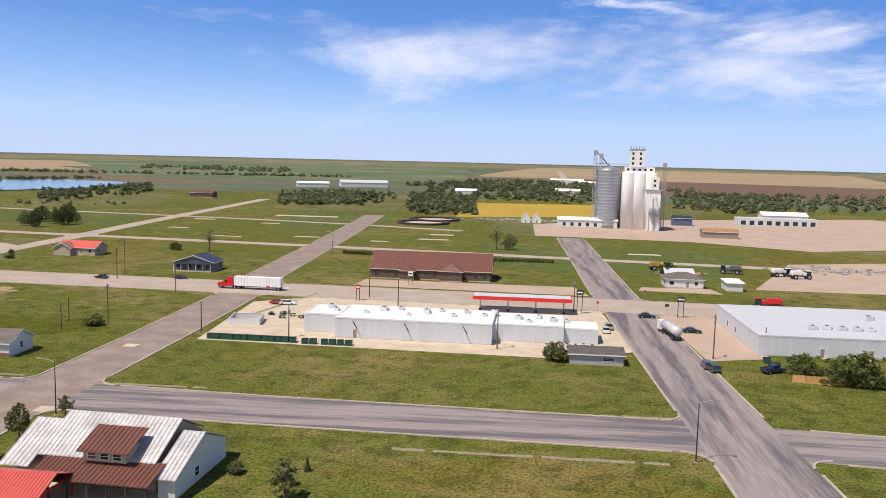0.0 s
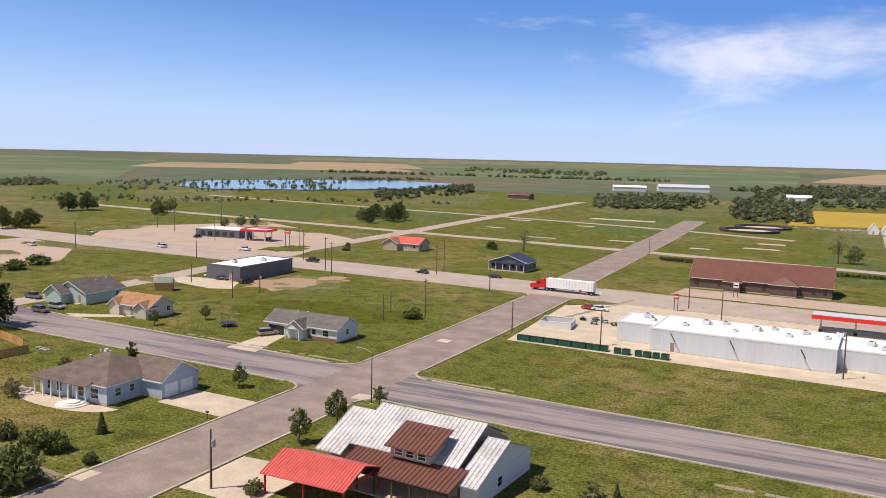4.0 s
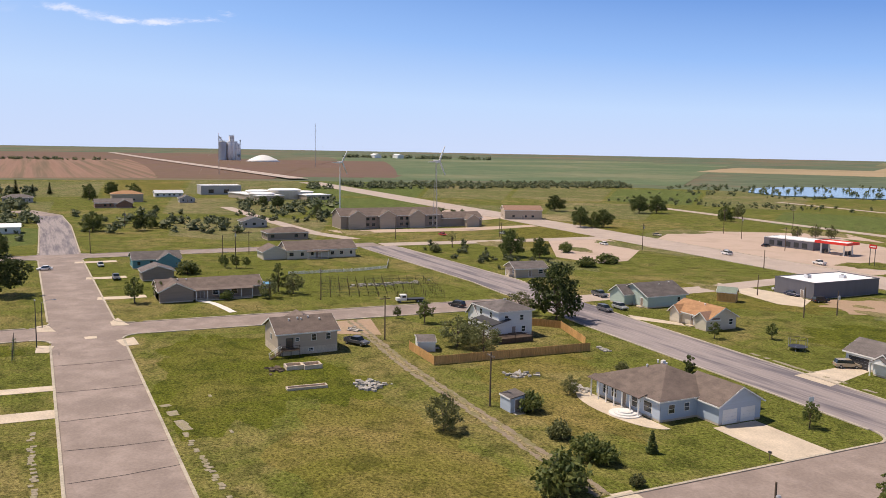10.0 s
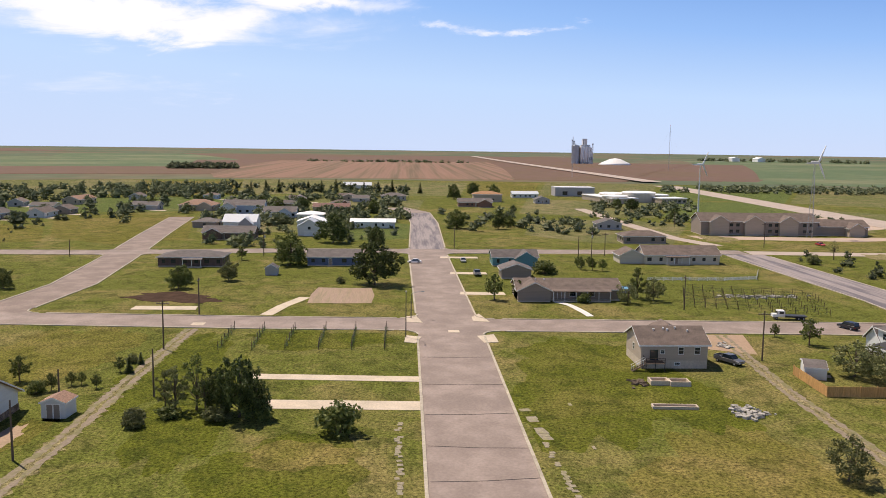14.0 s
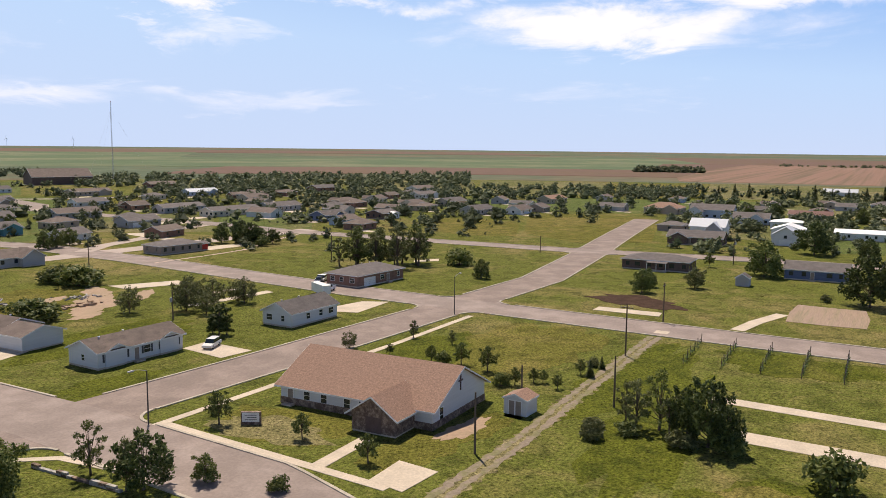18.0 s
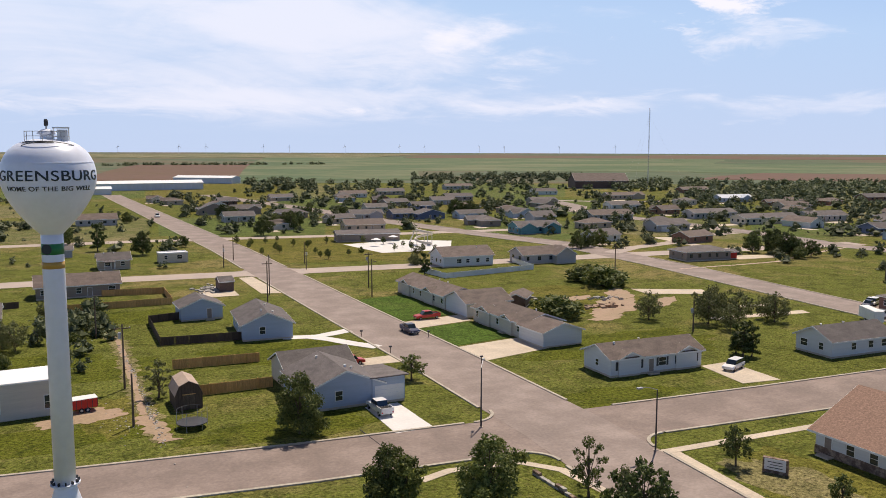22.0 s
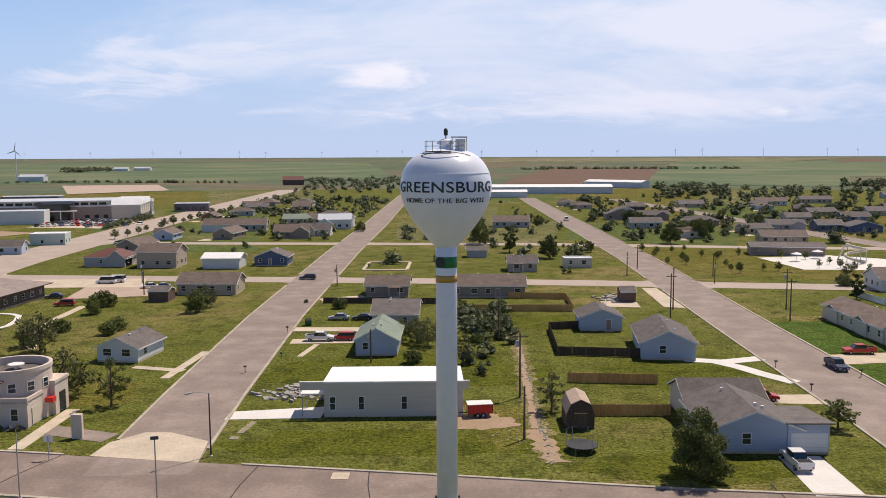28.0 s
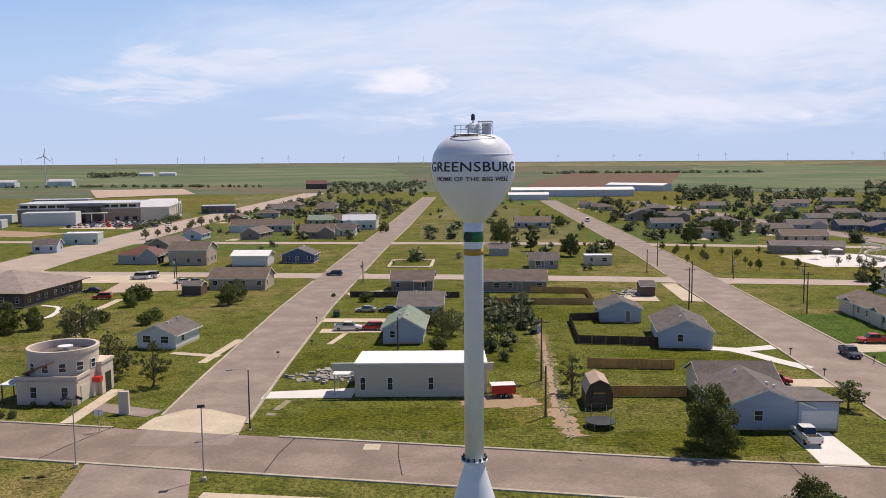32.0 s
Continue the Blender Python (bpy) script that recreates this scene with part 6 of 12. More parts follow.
def water_tower(x, y):
    r = root("water_tower", pose(x, y, 0.35), "white spheroid water tower on slender pedestal with painted bands", "water tower")
    R = 3.57
    part("bell_base", lathe(bmesh.new(), [(3.1, -0.65), (3.05, 0.0), (2.6, 2.0), (1.95, 4.1), (1.3, 6.2), (0.9, 7.5), (0.87, 7.9)], 40), M["tower_white"], r, "flared white base", True)
    part("flange", lathe(bmesh.new(), [(0.87, 7.9), (1.18, 7.92), (1.18, 8.04), (0.87, 8.06)], 32), M["tower_white"], r)
    for k in range(12):
        a = k * math.pi / 6
        part("flange_bolt", boxed(0.92, -0.06, 8.07, 1.14, 0.06, 8.32, m=Matrix.Rotation(a, 4, "Z")), M["dark_steel"], r)
    part("pedestal", lathe(bmesh.new(), [(0.85, 7.9), (0.84, 27.0), (0.845, 28.85)], 40), M["tower_white"], r, "", True)
    neck = [(0.845, 28.86), (0.95, 29.0), (1.35, 29.37), (2.0, 30.12), (2.6, 30.9), (3.1, 31.75), (3.42, 32.5), (3.57, 33.3), (3.54, 34.0), (3.35, 34.75), (2.95, 35.48), (2.3, 36.05), (1.5, 36.38), (0.35, 36.5)]
    # a smooth profile through those radii
    for _ in range(2):
        neck = [neck[0]] + [(p[0] * w + q[0] * (1 - w), p[1] * w + q[1] * (1 - w)) for p, q in zip(neck, neck[1:]) for w in (0.75, 0.25)] + [neck[-1]]
    part("tank", lathe(bmesh.new(), neck, 64), M["tower_white"], r, "smooth white spheroid tank", True)
    part("tank_seam", lathe(bmesh.new(), [(3.34, 34.62), (3.41, 34.62), (3.38, 34.68), (3.3, 34.68)], 64), M["tower_white"], r)
    part("green_band", lathe(bmesh.new(), [(0.847, 27.25), (0.856, 27.25), (0.856, 28.12), (0.847, 28.12)], 40), M["tower_green"], r, "green painted band", True)
    part("gold_band", lathe(bmesh.new(), [(0.847, 26.1), (0.856, 26.1), (0.856, 26.65), (0.847, 26.65)], 40), M["tower_gold"], r, "gold painted band", True)
    # round emblem on the green band
    bm = lathe(bmesh.new(), [(0.36, 0), (0.42, 0), (0.42, 0.03), (0.36, 0.03)], 20)
    bm.transform(Matrix.Translation((0.46, 0.72, 27.7)) @ Matrix.Rotation(radians(-90), 4, "X") @ Matrix.Rotation(radians(30), 4, "Y"))
    part("emblem_ring", bm, M["letters"], r)
    # roof rail, hatch, vent and mast
    for rad, z0, z1, pieces in ((1.6, 36.3, 37.05, 14),):
        for k in range(pieces):
            a = math.pi * 2 * k / pieces
            if math.pi * 1.35 < a < math.pi * 1.9:
                continue
            part("rail_post", rod(bmesh.new(), (rad * math.cos(a), rad * math.sin(a), z0 - 0.15), (rad * math.cos(a), rad * math.sin(a), z1), 0.028, None, 5), M["steel"], r)
        for z in (36.68, z1):
            bm = bmesh.new()
            for k in range(36):
                a, b = math.pi * 2 * k / 36, math.pi * 2 * (k + 1) / 36
                if math.pi * 1.35 < a < math.pi * 1.85:
                    continue
                rod(bm, (rad * math.cos(a), rad * math.sin(a), z), (rad * math.cos(b), rad * math.sin(b), z), 0.028, None, 5)
            part("rail", bm, M["steel"], r)
    bm = bmesh.new()
    for k in range(40):
        a, b = radians(40 + 100 * k / 40), radians(40 + 100 * (k + 1) / 40)
        za, zb, ra, rb = 35.95 + 0.28 * math.sin(k / 40 * math.pi), 35.95 + 0.28 * math.sin((k + 1) / 40 * math.pi), 2.42, 2.42
        rod(bm, (ra * math.cos(a), ra * math.sin(a), za), (rb * math.cos(b), rb * math.sin(b), zb), 0.03, None, 4)
    part("cable_run", bm, M["dark_steel"], r)
    for ra, za in ((2.1, 36.16), (1.85, 36.27)):
        bm = bmesh.new()
        for k in range(24):
            a, b = radians(32 + 70 * k / 24), radians(32 + 70 * (k + 1) / 24)
            rod(bm, (ra * math.cos(a), ra * math.sin(a), za), (ra * math.cos(b), ra * math.sin(b), za), 0.03, None, 4)
        part("cable_run", bm, M["dark_steel"], r)
    part("vent", lathe(bmesh.new(), [(0.5, 36.4), (0.5, 36.8), (0.75, 36.85), (0.6, 37.1), (0.2, 37.25)], 20), M["tower_white"], r)
    part("hatch", boxed(-1.5, 0.2, 36.2, -0.75, 0.95, 37.2), M["white"], r, "white access box")
    part("antenna_frame", boxed(-1.65, 0.15, 37.3, -0.4, 1.0, 37.4), M["white"], r)
    for u in (-1.6, -0.5):
        part("antenna_post", rod(bmesh.new(), (u, 0.6, 36.2), (u, 0.6, 37.35), 0.04, None, 5), M["white"], r)
    part("mast", rod(bmesh.new(), (0, 0, 37.2), (0, 0, 37.6), 0.06, None, 6), M["steel"], r)
    part("beacon", lathe(bmesh.new(), [(0.14, 37.5), (0.16, 37.58), (0.16, 37.9), (0.08, 38.05)], 10), M["dark_steel"], r, "dark beacon lamp")

    def radius_at(z):
        for (r0, z0), (r1, z1) in zip(neck, neck[1:]):
            if z0 <= z <= z1:
                return r0 + (r1 - r0) * (z - z0) / (z1 - z0)
        return R

    def wrapped(text, size, z, wide, bold, turn):
        """Letters bent round the tank, facing north."""
        cu = bpy.data.curves.new("text", "FONT")
        cu.body, cu.size, cu.align_x, cu.extrude, cu.offset, cu.space_character = text, size, "CENTER", 0.02, bold, 1.06
        tmp = bpy.data.objects.new("text", cu)
        scene.collection.objects.link(tmp)
        me = bpy.data.meshes.new_from_object(tmp.evaluated_get(bpy.context.evaluated_depsgraph_get()))
        bpy.data.objects.remove(tmp), bpy.data.curves.remove(cu)
        bm = bmesh.new()
        bm.from_mesh(me)
        bmesh.ops.triangulate(bm, faces=bm.faces[:])
        long = [e for e in bm.edges if e.calc_length() > 0.25]
        bmesh.ops.subdivide_edges(bm, edges=long, cuts=3)
        span = max(v.co.x for v in bm.verts) - min(v.co.x for v in bm.verts)
        for v in bm.verts:
            v.co.x *= wide / span
            zz = z + v.co.y
            rad = radius_at(zz) + 0.02 + v.co.z
            a = radians(turn) + v.co.x / R
            v.co = (rad * math.cos(a), rad * math.sin(a), zz)
        bpy.data.meshes.remove(me)
        # each letter is a part of its own
        seen = set()
        for v in bm.verts:
            if v in seen:
                continue
            seen.add(v)
            group, todo = [v], [v]
            while todo:
                for e in todo.pop().link_edges:
                    for o in e.verts:
                        if o not in seen:
                            seen.add(o), group.append(o), todo.append(o)
            keep = set(group)
            one, num = bmesh.new(), {}
            for o in group:
                num[o] = one.verts.new(o.co)
            for fc in bm.faces:
                if fc.verts[0] in keep:
                    one.faces.new([num[o] for o in fc.verts])
            part("letter", one, M["letters"], r, "dark painted letter")
        bm.free()

    wrapped("GREENSBURG", 1.12, 33.25, 9.0, 0.008, 89.5)
    wrapped("HOME OF THE BIG WELL", 0.5, 32.46, 7.2, 0.004, 89.5)
    return r


water_tower(-52.6, -70.5)

# ---- buildings, north side ----
# dark garage panels stand in for the shade inside the open garage
porch_low = house("house", "low white house with brick front, gabled porch and open garage", -115, 167.3, 19.5, 8.6, wall="siding_white", roof="roof_grey", h=2.7, rise=2.0, wings=[(-0.3, -4.2, 4.2, 3.6, 2.5, 1.5, "y", "gable")], wins=[("S", 3.6, 0.9, 1.0, 1.2), ("S", 6.8, 0.8, 1.5, 1.3), ("E", 0, 0.9, 1.0, 1.2)], doors=[("S", 2.2)], garages=[("S", -6.8, 4.4, 2.2, "dark_steel")])
for u in (-2.2, 1.6):
    part("porch_post", boxed(u - 0.1, -7.25, 0.05, u + 0.1, -7.05, 2.6), M["white"], porch_low, "white porch post")
slabbed = bmesh.new()
slab(slabbed, (-2.6, -7.5, 2.62), (-0.3, -7.5, 3.9), (-0.3, -5.6, 3.9), (-2.6, -5.6, 2.62), 0.1)
part("porch_roof", slabbed, M["roof_grey"], porch_low)
slabbed = bmesh.new()
slab(slabbed, (-0.3, -7.5, 3.9), (2.0, -7.5, 2.62), (2.0, -5.6, 2.62), (-0.3, -5.6, 3.9), 0.1)
part("porch_roof", slabbed, M["roof_grey"], porch_low)
part("gable_panel", prism(bmesh.new(), [(-2.4, 2.6), (1.8, 2.6), (-0.3, 3.78)], -0.05, 0.05), M["white"], porch_low, "white porch gable").matrix_basis = pose(0, -7.3, 0, 90, 0, 0)
part("brick_front", boxed(2.0, -4.4, 0.02, 9.74, -4.33, 0.85), M["brick"], porch_low, "red-brown brick base of the wall")
porch_home = house("house", "pale blue house with hipped grey-brown roof and curved porch", -119.5, 112.5, 16, 15, wall="siding_blue", roof="roof_taupe", h=2.9, rise=3.2, kind="hip", wings=[(8.2, 4.2, 9.0, 8.6, 2.9, 2.4, "x", "gable")], wins=[("S", -5.5, 0.6, 1.2, 1.6), ("S", -3.2, 0.6, 1.2, 1.6), ("S", 2.0, 0.5, 1.3, 1.8), ("S", 5.2, 0.6, 1.8, 1.6), ("E", -5.2, 0.9, 1.1, 1.3), ("E", -2.2, 1.0, 0.9, 1.2)], doors=[("S", -0.6)], vents=3)
for u in (-2.1, 1.6):
    garage(porch_home, Matrix.Translation((8.2, 4.2, 0.06)) @ side_m("E", 9.0, 8.6), u, 2.7, 2.2)
for k in range(7):
    u = -7.8 + 2.05 * k
    part("porch_post", boxed(u - 0.09, -8.85, 0.05, u + 0.09, -8.67, 3.05), M["white"], porch_home, "white porch post")
part("porch_beam", boxed(-8.0, -8.9, 3.06, 4.8, -8.62, 3.26), M["white"], porch_home)
slabbed = bmesh.new()
slab(slabbed, (-8.3, -9.3, 3.28), (5.1, -9.3, 3.28), (5.1, -7.6, 3.75), (-8.3, -7.6, 3.75), 0.1)
part("porch_roof", slabbed, M["roof_taupe"], porch_home)
for rad, z in ((2.6, 0.22), (1.9, 0.4), (1.2, 0.58)):
    part("round_step", lathe(bmesh.new(), [(rad, -0.05), (rad, z)], 24, 2.4, -9.6), M["new_concrete"], porch_home, "round pale patio step")
part("chimney", boxed(-1.2, 0.2, 5.2, -0.6, 0.8, 6.9), M["white"], porch_home, "white flue")
house("store", "slate grey metal store with flat white roof", -186, 232, 14, 27.5, wall="slate_wall", roof="roof_white", trim="slate_wall", h=4.4, kind="flat", base=0.1, wins=[], doors=[("S", 3.0)], category="building")
house("house", "cream cottage with orange-tan gable roof", -165, 164, 13, 8, wall="siding_cream", roof="roof_orange", h=2.7, rise=2.1, wings=[(4.6, -3.4, 3.6, 3.4, 2.5, 1.3, "y", "gable", "siding_cream", "roof_church"), (-4.8, -3.2, 3.4, 3.0, 2.5, 1.4, "y", "gable")], doors=[("S", 0.5)])
house("house", "pale green house with grey gable roof and garage", -192, 171, 12, 13, wall="siding_green", roof="roof_grey", h=2.8, rise=2.6, ridge="y", wings=[(-3, -7, 6.2, 5, 2.7, 2.0, "y", "gable")], garages=[], doors=[("S", 3.6)])
house("house", "tall white two-storey house with hipped grey roof and deck", -175.5, 114.6, 10.5, 8.4, wall="siding_white", roof="roof_grey", h=5.4, rise=1.5, kind="hip", wings=[(2.0, -4.4, 8.0, 4.0, 2.8, 0.9, "x", "shed", "siding_white", "dark_steel"), (-7.2, 0.2, 5.5, 8.0, 3.0, 2.4, "y", "gable")], wins=[("S", -3, 3.6, 1.0, 1.2), ("S", 1.5, 3.6, 1.0, 1.2), ("E", 1.5, 3.4, 0.9, 1.1), ("E", -2.4, 3.4, 0.9, 1.1), ("E", 2.0, 0.8, 0.9, 1.2), ("S", -4.5, 0.8, 1.0, 1.3)], doors=[("E", -0.5)])
house("house", "tan raised house with grey-brown gable roof and timber deck", -177.8, 68.2, 10.0, 12.2, wall="siding_tan", roof="roof_taupe", h=3.0, rise=2.2, ridge="y", base=1.5, wings=[(-6.0, 1.5, 4.5, 7.0, 2.9, 1.8, "x", "gable")], wins=[("E", 1.2, 1.2, 0.9, 1.2), ("E", 4.2, 1.2, 0.9, 1.2), ("E", -2.2, 1.3, 0.7, 0.6), ("E", 0.6, -0.9, 0.9, 0.5), ("S", 0, 1.0, 0.9, 1.1)], doors=[], vents=5)
house("house", "long taupe ranch house with gable roof and pillared porch", -244.5, 62, 10, 27, wall="siding_taupe", roof="roof_taupe", h=2.7, rise=2.0, ridge="y", wings=[(2.6, -9.3, 9.0, 8.4, 2.7, 2.0, "x", "gable")], porch=("E", 3, 15, 2.2, 2.5), wins=[("E", 1, 0.8, 1.4, 1.3), ("E", 6, 0.8, 1.4, 1.3)], doors=[("E", -2.5)])
house("long_building", "long white metal store building with white roof", -24, 203.5, 38, 17, rot=-1.5, wall="metal_wall", roof="roof_white", trim="white", h=4.6, kind="flat", base=0.15, wins=[], doors=[("S", -14)], wings=[(-23.5, 2.5, 9, 12, 4.3, 0, "x", "flat"), (27.5, 3.5, 17, 14, 3.9, 0, "x", "flat"), (40, 2.5, 8.5, 9, 3.3, 0, "x", "flat")], category="store")
house("hall", "low brown brick hall with broad mahogany roof", -30.5, 303, 43, 18, wall="dark_wall", roof="roof_mahogany", trim="siding_cream", h=3.4, rise=5.2, wings=[(7.5, -9.2, 8, 4, 3.2, 2.6, "y", "hip", "dark_wall"), (-8, -9.5, 5, 4, 3.0, 1.4, "y", "hip", "dark_wall")], doors=[("S", -8)], vents=1, category="building")
# ---- buildings, west and south side ----
church = house("church", "white chapel with broad tan-brown shingle roof and stone entrance", -142.2, -50.6, 16, 25.5, wall="siding_white", roof="roof_church", h=2.7, rise=4.0, ridge="y", ov=0.7, base=0.25, wings=[(9.2, 6.6, 7.4, 6.8, 2.6, 2.3, "x", "gable", "stone")], wins=[("E", -8, 0.8, 1.0, 1.3), ("E", -5, 0.8, 1.0, 1.3), ("E", -1, 0.3, 1.0, 2.0), ("E", 1.5, 0.8, 1.0, 1.3), ("N", -5.5, 0.3, 1.0, 2.0)], doors=[("E", -11)], category="church", vents=0)
# stone course whose dark colour also paints the shadow at the wall's foot
part("stone_skirt", boxed(-8.1, -12.8, 0, 8.1, 12.83, 1.0), M["stone"], church, "dark stone base course, partly painted shade")
part("entrance_door", boxed(12.88, 5.4, 0.2, 12.96, 7.8, 2.3), M["dark_wall"], church, "dark double entrance door")
part("cross", box(boxed(-0.1, 12.78, 3.6, 0.1, 12.9, 6.0), -0.65, 12.79, 4.9, 0.65, 12.89, 5.1), M["dark_wall"], church, "dark wall cross")
shuttered = house("house", "long white manufactured house with brown gable roof and dark shutters", -141.7, -104, 18, 7.8, rot=-3, wall="siding_white", roof="roof_taupe", h=2.7, rise=1.6, wins=[("N", -7, 0.8, 1.3, 1.3), ("N", -3.8, 0.8, 1.0, 1.3), ("N", 1.0, 0.8, 1.4, 1.3), ("N", 4.5, 0.8, 1.0, 1.3), ("N", 7.2, 0.8, 1.2, 1.3), ("E", 0, 0.9, 0.8, 1.0)], doors=[("N", -1.2)], wings=[(-5.8, 3.4, 4.2, 1.4, 2.7, 0.9, "y", "gable"), (5.5, 3.4, 4.2, 1.4, 2.7, 0.9, "y", "gable")])
for u, half in ((-7, 0.65), (-3.8, 0.5), (1.0, 0.7), (4.5, 0.5), (7.2, 0.6)):
    for e in (-1, 1):
        part("shutter", boxed(u + e * (half + 0.28) - 0.19, -0.07, 0.75, u + e * (half + 0.28) + 0.19, -0.01, 2.15, m=Matrix.Translation((0, 0, 0.35)) @ side_m("N", 18, 7.8)), M["dark_steel"], shuttered, "dark window shutter")
house("house", "small pale house with grey gable roof at the street corner", -182.3, -97.2, 15, 8, rot=-3, wall="siding_white", roof="roof_grey", h=2.7, rise=1.9, vents=3)
house("house", "long cream house with brown gable roof beside the street", -139, -177, 9, 27, wall="siding_cream", roof="roof_taupe", h=2.7, rise=1.6, ridge="y", wings=[(3.9, 5, 1.8, 4.6, 2.7, 0.9, "x", "gable"), (3.9, -8, 1.8, 4.6, 2.7, 0.9, "x", "gable"), (-1.0, 19.0, 11, 10, 2.9, 1.9, "x", "gable", "siding_white")])
house("house", "cream house with brown gable roof and attached garage", -139, -140, 9, 20, wall="siding_cream", roof="roof_taupe", h=2.7, rise=1.6, ridge="y", wings=[(3.9, -5, 1.8, 4.6, 2.7, 0.9, "x", "gable"), (3.9, 4, 1.8, 4.0, 2.7, 0.8, "x", "gable"), (0.8, 13.5, 8.5, 8.5, 2.6, 1.4, "y", "gable", "siding_white")])
blue_home = house("house", "pale blue house with grey gable roof and white garage", -89.5, -110.5, 11, 12, wall="siding_blue", roof="roof_grey", h=2.8, rise=2.2, ridge="y", garages=[], wings=[(-6.4, 1.5, 5.0, 9.5, 2.6, 0.9, "x", "shed"), (-0.2, -10, 10.6, 9, 2.7, 2.0, "x", "gable", "siding_cream")], wins=[("N", -1.0, 0.9, 1.0, 1.3)], vents=4)
garage(blue_home, Matrix.Translation((-6.4, 1.5, 0.35)) @ side_m("N", 5.0, 9.5), 0.1, 4.2)
house("house", "pale blue house with dark grey gable roof and fenced yard", -91.5, -159, 9.5, 15.5, rot=-6, wall="siding_blue", roof="roof_grey", h=2.8, rise=2.1, ridge="y", wins=[("N", -1, 0.9, 1.0, 1.3), ("E", 2, 0.8, 1, 1.2), ("E", -3, 0.8, 1, 1.2)], vents=3)
house("garage", "grey detached garage with dark gable roof", -83, -180, 8.6, 8, wall="siding_blue", roof="roof_grey", h=2.6, rise=1.7, wins=[], doors=[("N", 1.5)], ridge="y", category="garage", vents=0)
block = house("building", "plain off-white block building with raised front wall and white roof", -44.2, -124.6, 19.4, 11.4, rot=2, wall="siding_cream", roof="roof_white", h=4.0, rise=0.8, kind="shed", ov=0.1, base=0.1, wins=[("N", 7.6, 1.0, 0.7, 1.8), ("N", 1.5, 1.0, 0.7, 1.8), ("N", -4.5, 1.0, 0.7, 1.8), ("N", -8.5, 1.0, 0.7, 1.8)], category="building", vents=0)
part("front_parapet", boxed(-10.6, 5.46, 3.9, 13.0, 5.66, 5.0), M["siding_cream"], block, "raised front wall")
part("parapet_cap", boxed(-10.7, 5.4, 5.003, 13.1, 5.72, 5.1), M["white"], block, "white metal coping")
part("side_canopy", boxed(9.75, 1.2, 3.2, 13.0, 5.4, 3.35), M["white"], block, "small white canopy")
for vy in (1.4, 5.2):
    part("canopy_post", boxed(12.7, vy - 0.06, 0, 12.82, vy + 0.06, 3.2), M["steel"], block)
house("house", "small pale blue house with grey-green gable roof", -38.5, -161, 7.6, 13, wall="siding_blue", roof="roof_green", h=2.7, rise=2.1, ridge="y", wins=[("N", -2, 0.9, 0.9, 1.2), ("E", 1, 0.9, 1.0, 1.2)])
house("house", "grey house with pale grey gable roof", -40, -186, 9.5, 14, wall="siding_grey", roof="roof_grey", h=2.7, rise=2.0, ridge="x")
house("house", "taupe house with brown gable roof and small porch", -35, -223, 11, 9, wall="siding_taupe", roof="roof_taupe", h=2.7, rise=1.9, porch=("N", 2, 3, 1.6, 2.4))
house("house", "long taupe house with brown gable roof", -61, -222, 19, 10, wall="siding_taupe", roof="roof_taupe", h=2.8, rise=2.2)
house("house", "white cottage with grey gable roof", 6.5, -154.5, 7.8, 9.4, rot=-8, wall="siding_white", roof="roof_grey", h=2.4, rise=1.7, ridge="y")
house("house", "tan house with brown gable roof", 13, -227, 15.5, 10, wall="siding_tan", roof="roof_taupe", h=2.8, rise=2.2)
house("shed", "pale metal shed with white gable roof", 23.5, -277, 12, 9, wall="siding_white", roof="roof_white", h=3.2, rise=1.3, wins=[], category="shed", vents=0)
house("house", "blue house with pale grey gable roof", 9, -285, 11, 9, wall="siding_navy", roof="roof_grey", h=2.7, rise=2.2, ridge="y")

# ---- more houses to the west ----
house("house", "teal house with grey gable roofs beside the street", -306, 56, 10, 15, wall="siding_teal", roof="roof_grey", h=2.8, rise=1.9, ridge="y", wings=[(3.2, 3.4, 7.5, 6.5, 2.8, 2.0, "x", "gable")])
house("garage", "small grey gabled garage behind the ranch house", -279, 53, 8, 9, wall="siding_taupe", roof="roof_grey", h=2.5, rise=1.6, wins=[], category="garage", vents=0)
house("house", "long cream house with taupe gable roof and porch", -313, 114.5, 11, 26, wall="siding_cream", roof="roof_taupe", h=3.0, rise=2.6, ridge="y", porch=("E", -2, 8, 2.0, 2.5), wings=[(-0.5, -17, 9, 8.5, 2.6, 2.0, "x", "gable")], doors=[("E", -2)])
house("house", "low brown house with hipped roof behind shrubs", -374, 119, 11, 18, wall="siding_taupe", roof="roof_taupe", h=2.7, rise=2.0, ridge="y", kind="hip")
house("house", "small grey gabled house at the street corner", -430, 118, 9, 12, wall="siding_grey", roof="roof_grey", h=2.8, rise=2.0)
house("house", "low dark brown house with hipped roof and carport", -302, -49.5, 11, 20.5, wall="dark_wall", roof="roof_grey", h=2.7, rise=1.6, ridge="y", kind="hip", porch=("E", 1, 6, 2.4, 2.4))
house("house", "blue house with dark grey gable roof and white steps", -305, -4, 10, 17, wall="siding_navy", roof="roof_grey", h=2.7, rise=1.8, ridge="y", doors=[("E", -1)])
house("shed", "small grey garden shed with gable roof", -281, -21, 3.4, 3.6, wall="siding_grey", roof="roof_grey", h=2.2, rise=1.1, wins=[], ov=0.2, base=0.1, category="shed", vents=0)
house("house", "wide dark brown house with gable roof beside the street", -379, -53.5, 11, 21, wall="dark_wall", roof="roof_grey", h=2.7, rise=2.2, ridge="y", wings=[(4.2, -6, 6, 7, 2.7, 1.8, "x", "gable")])
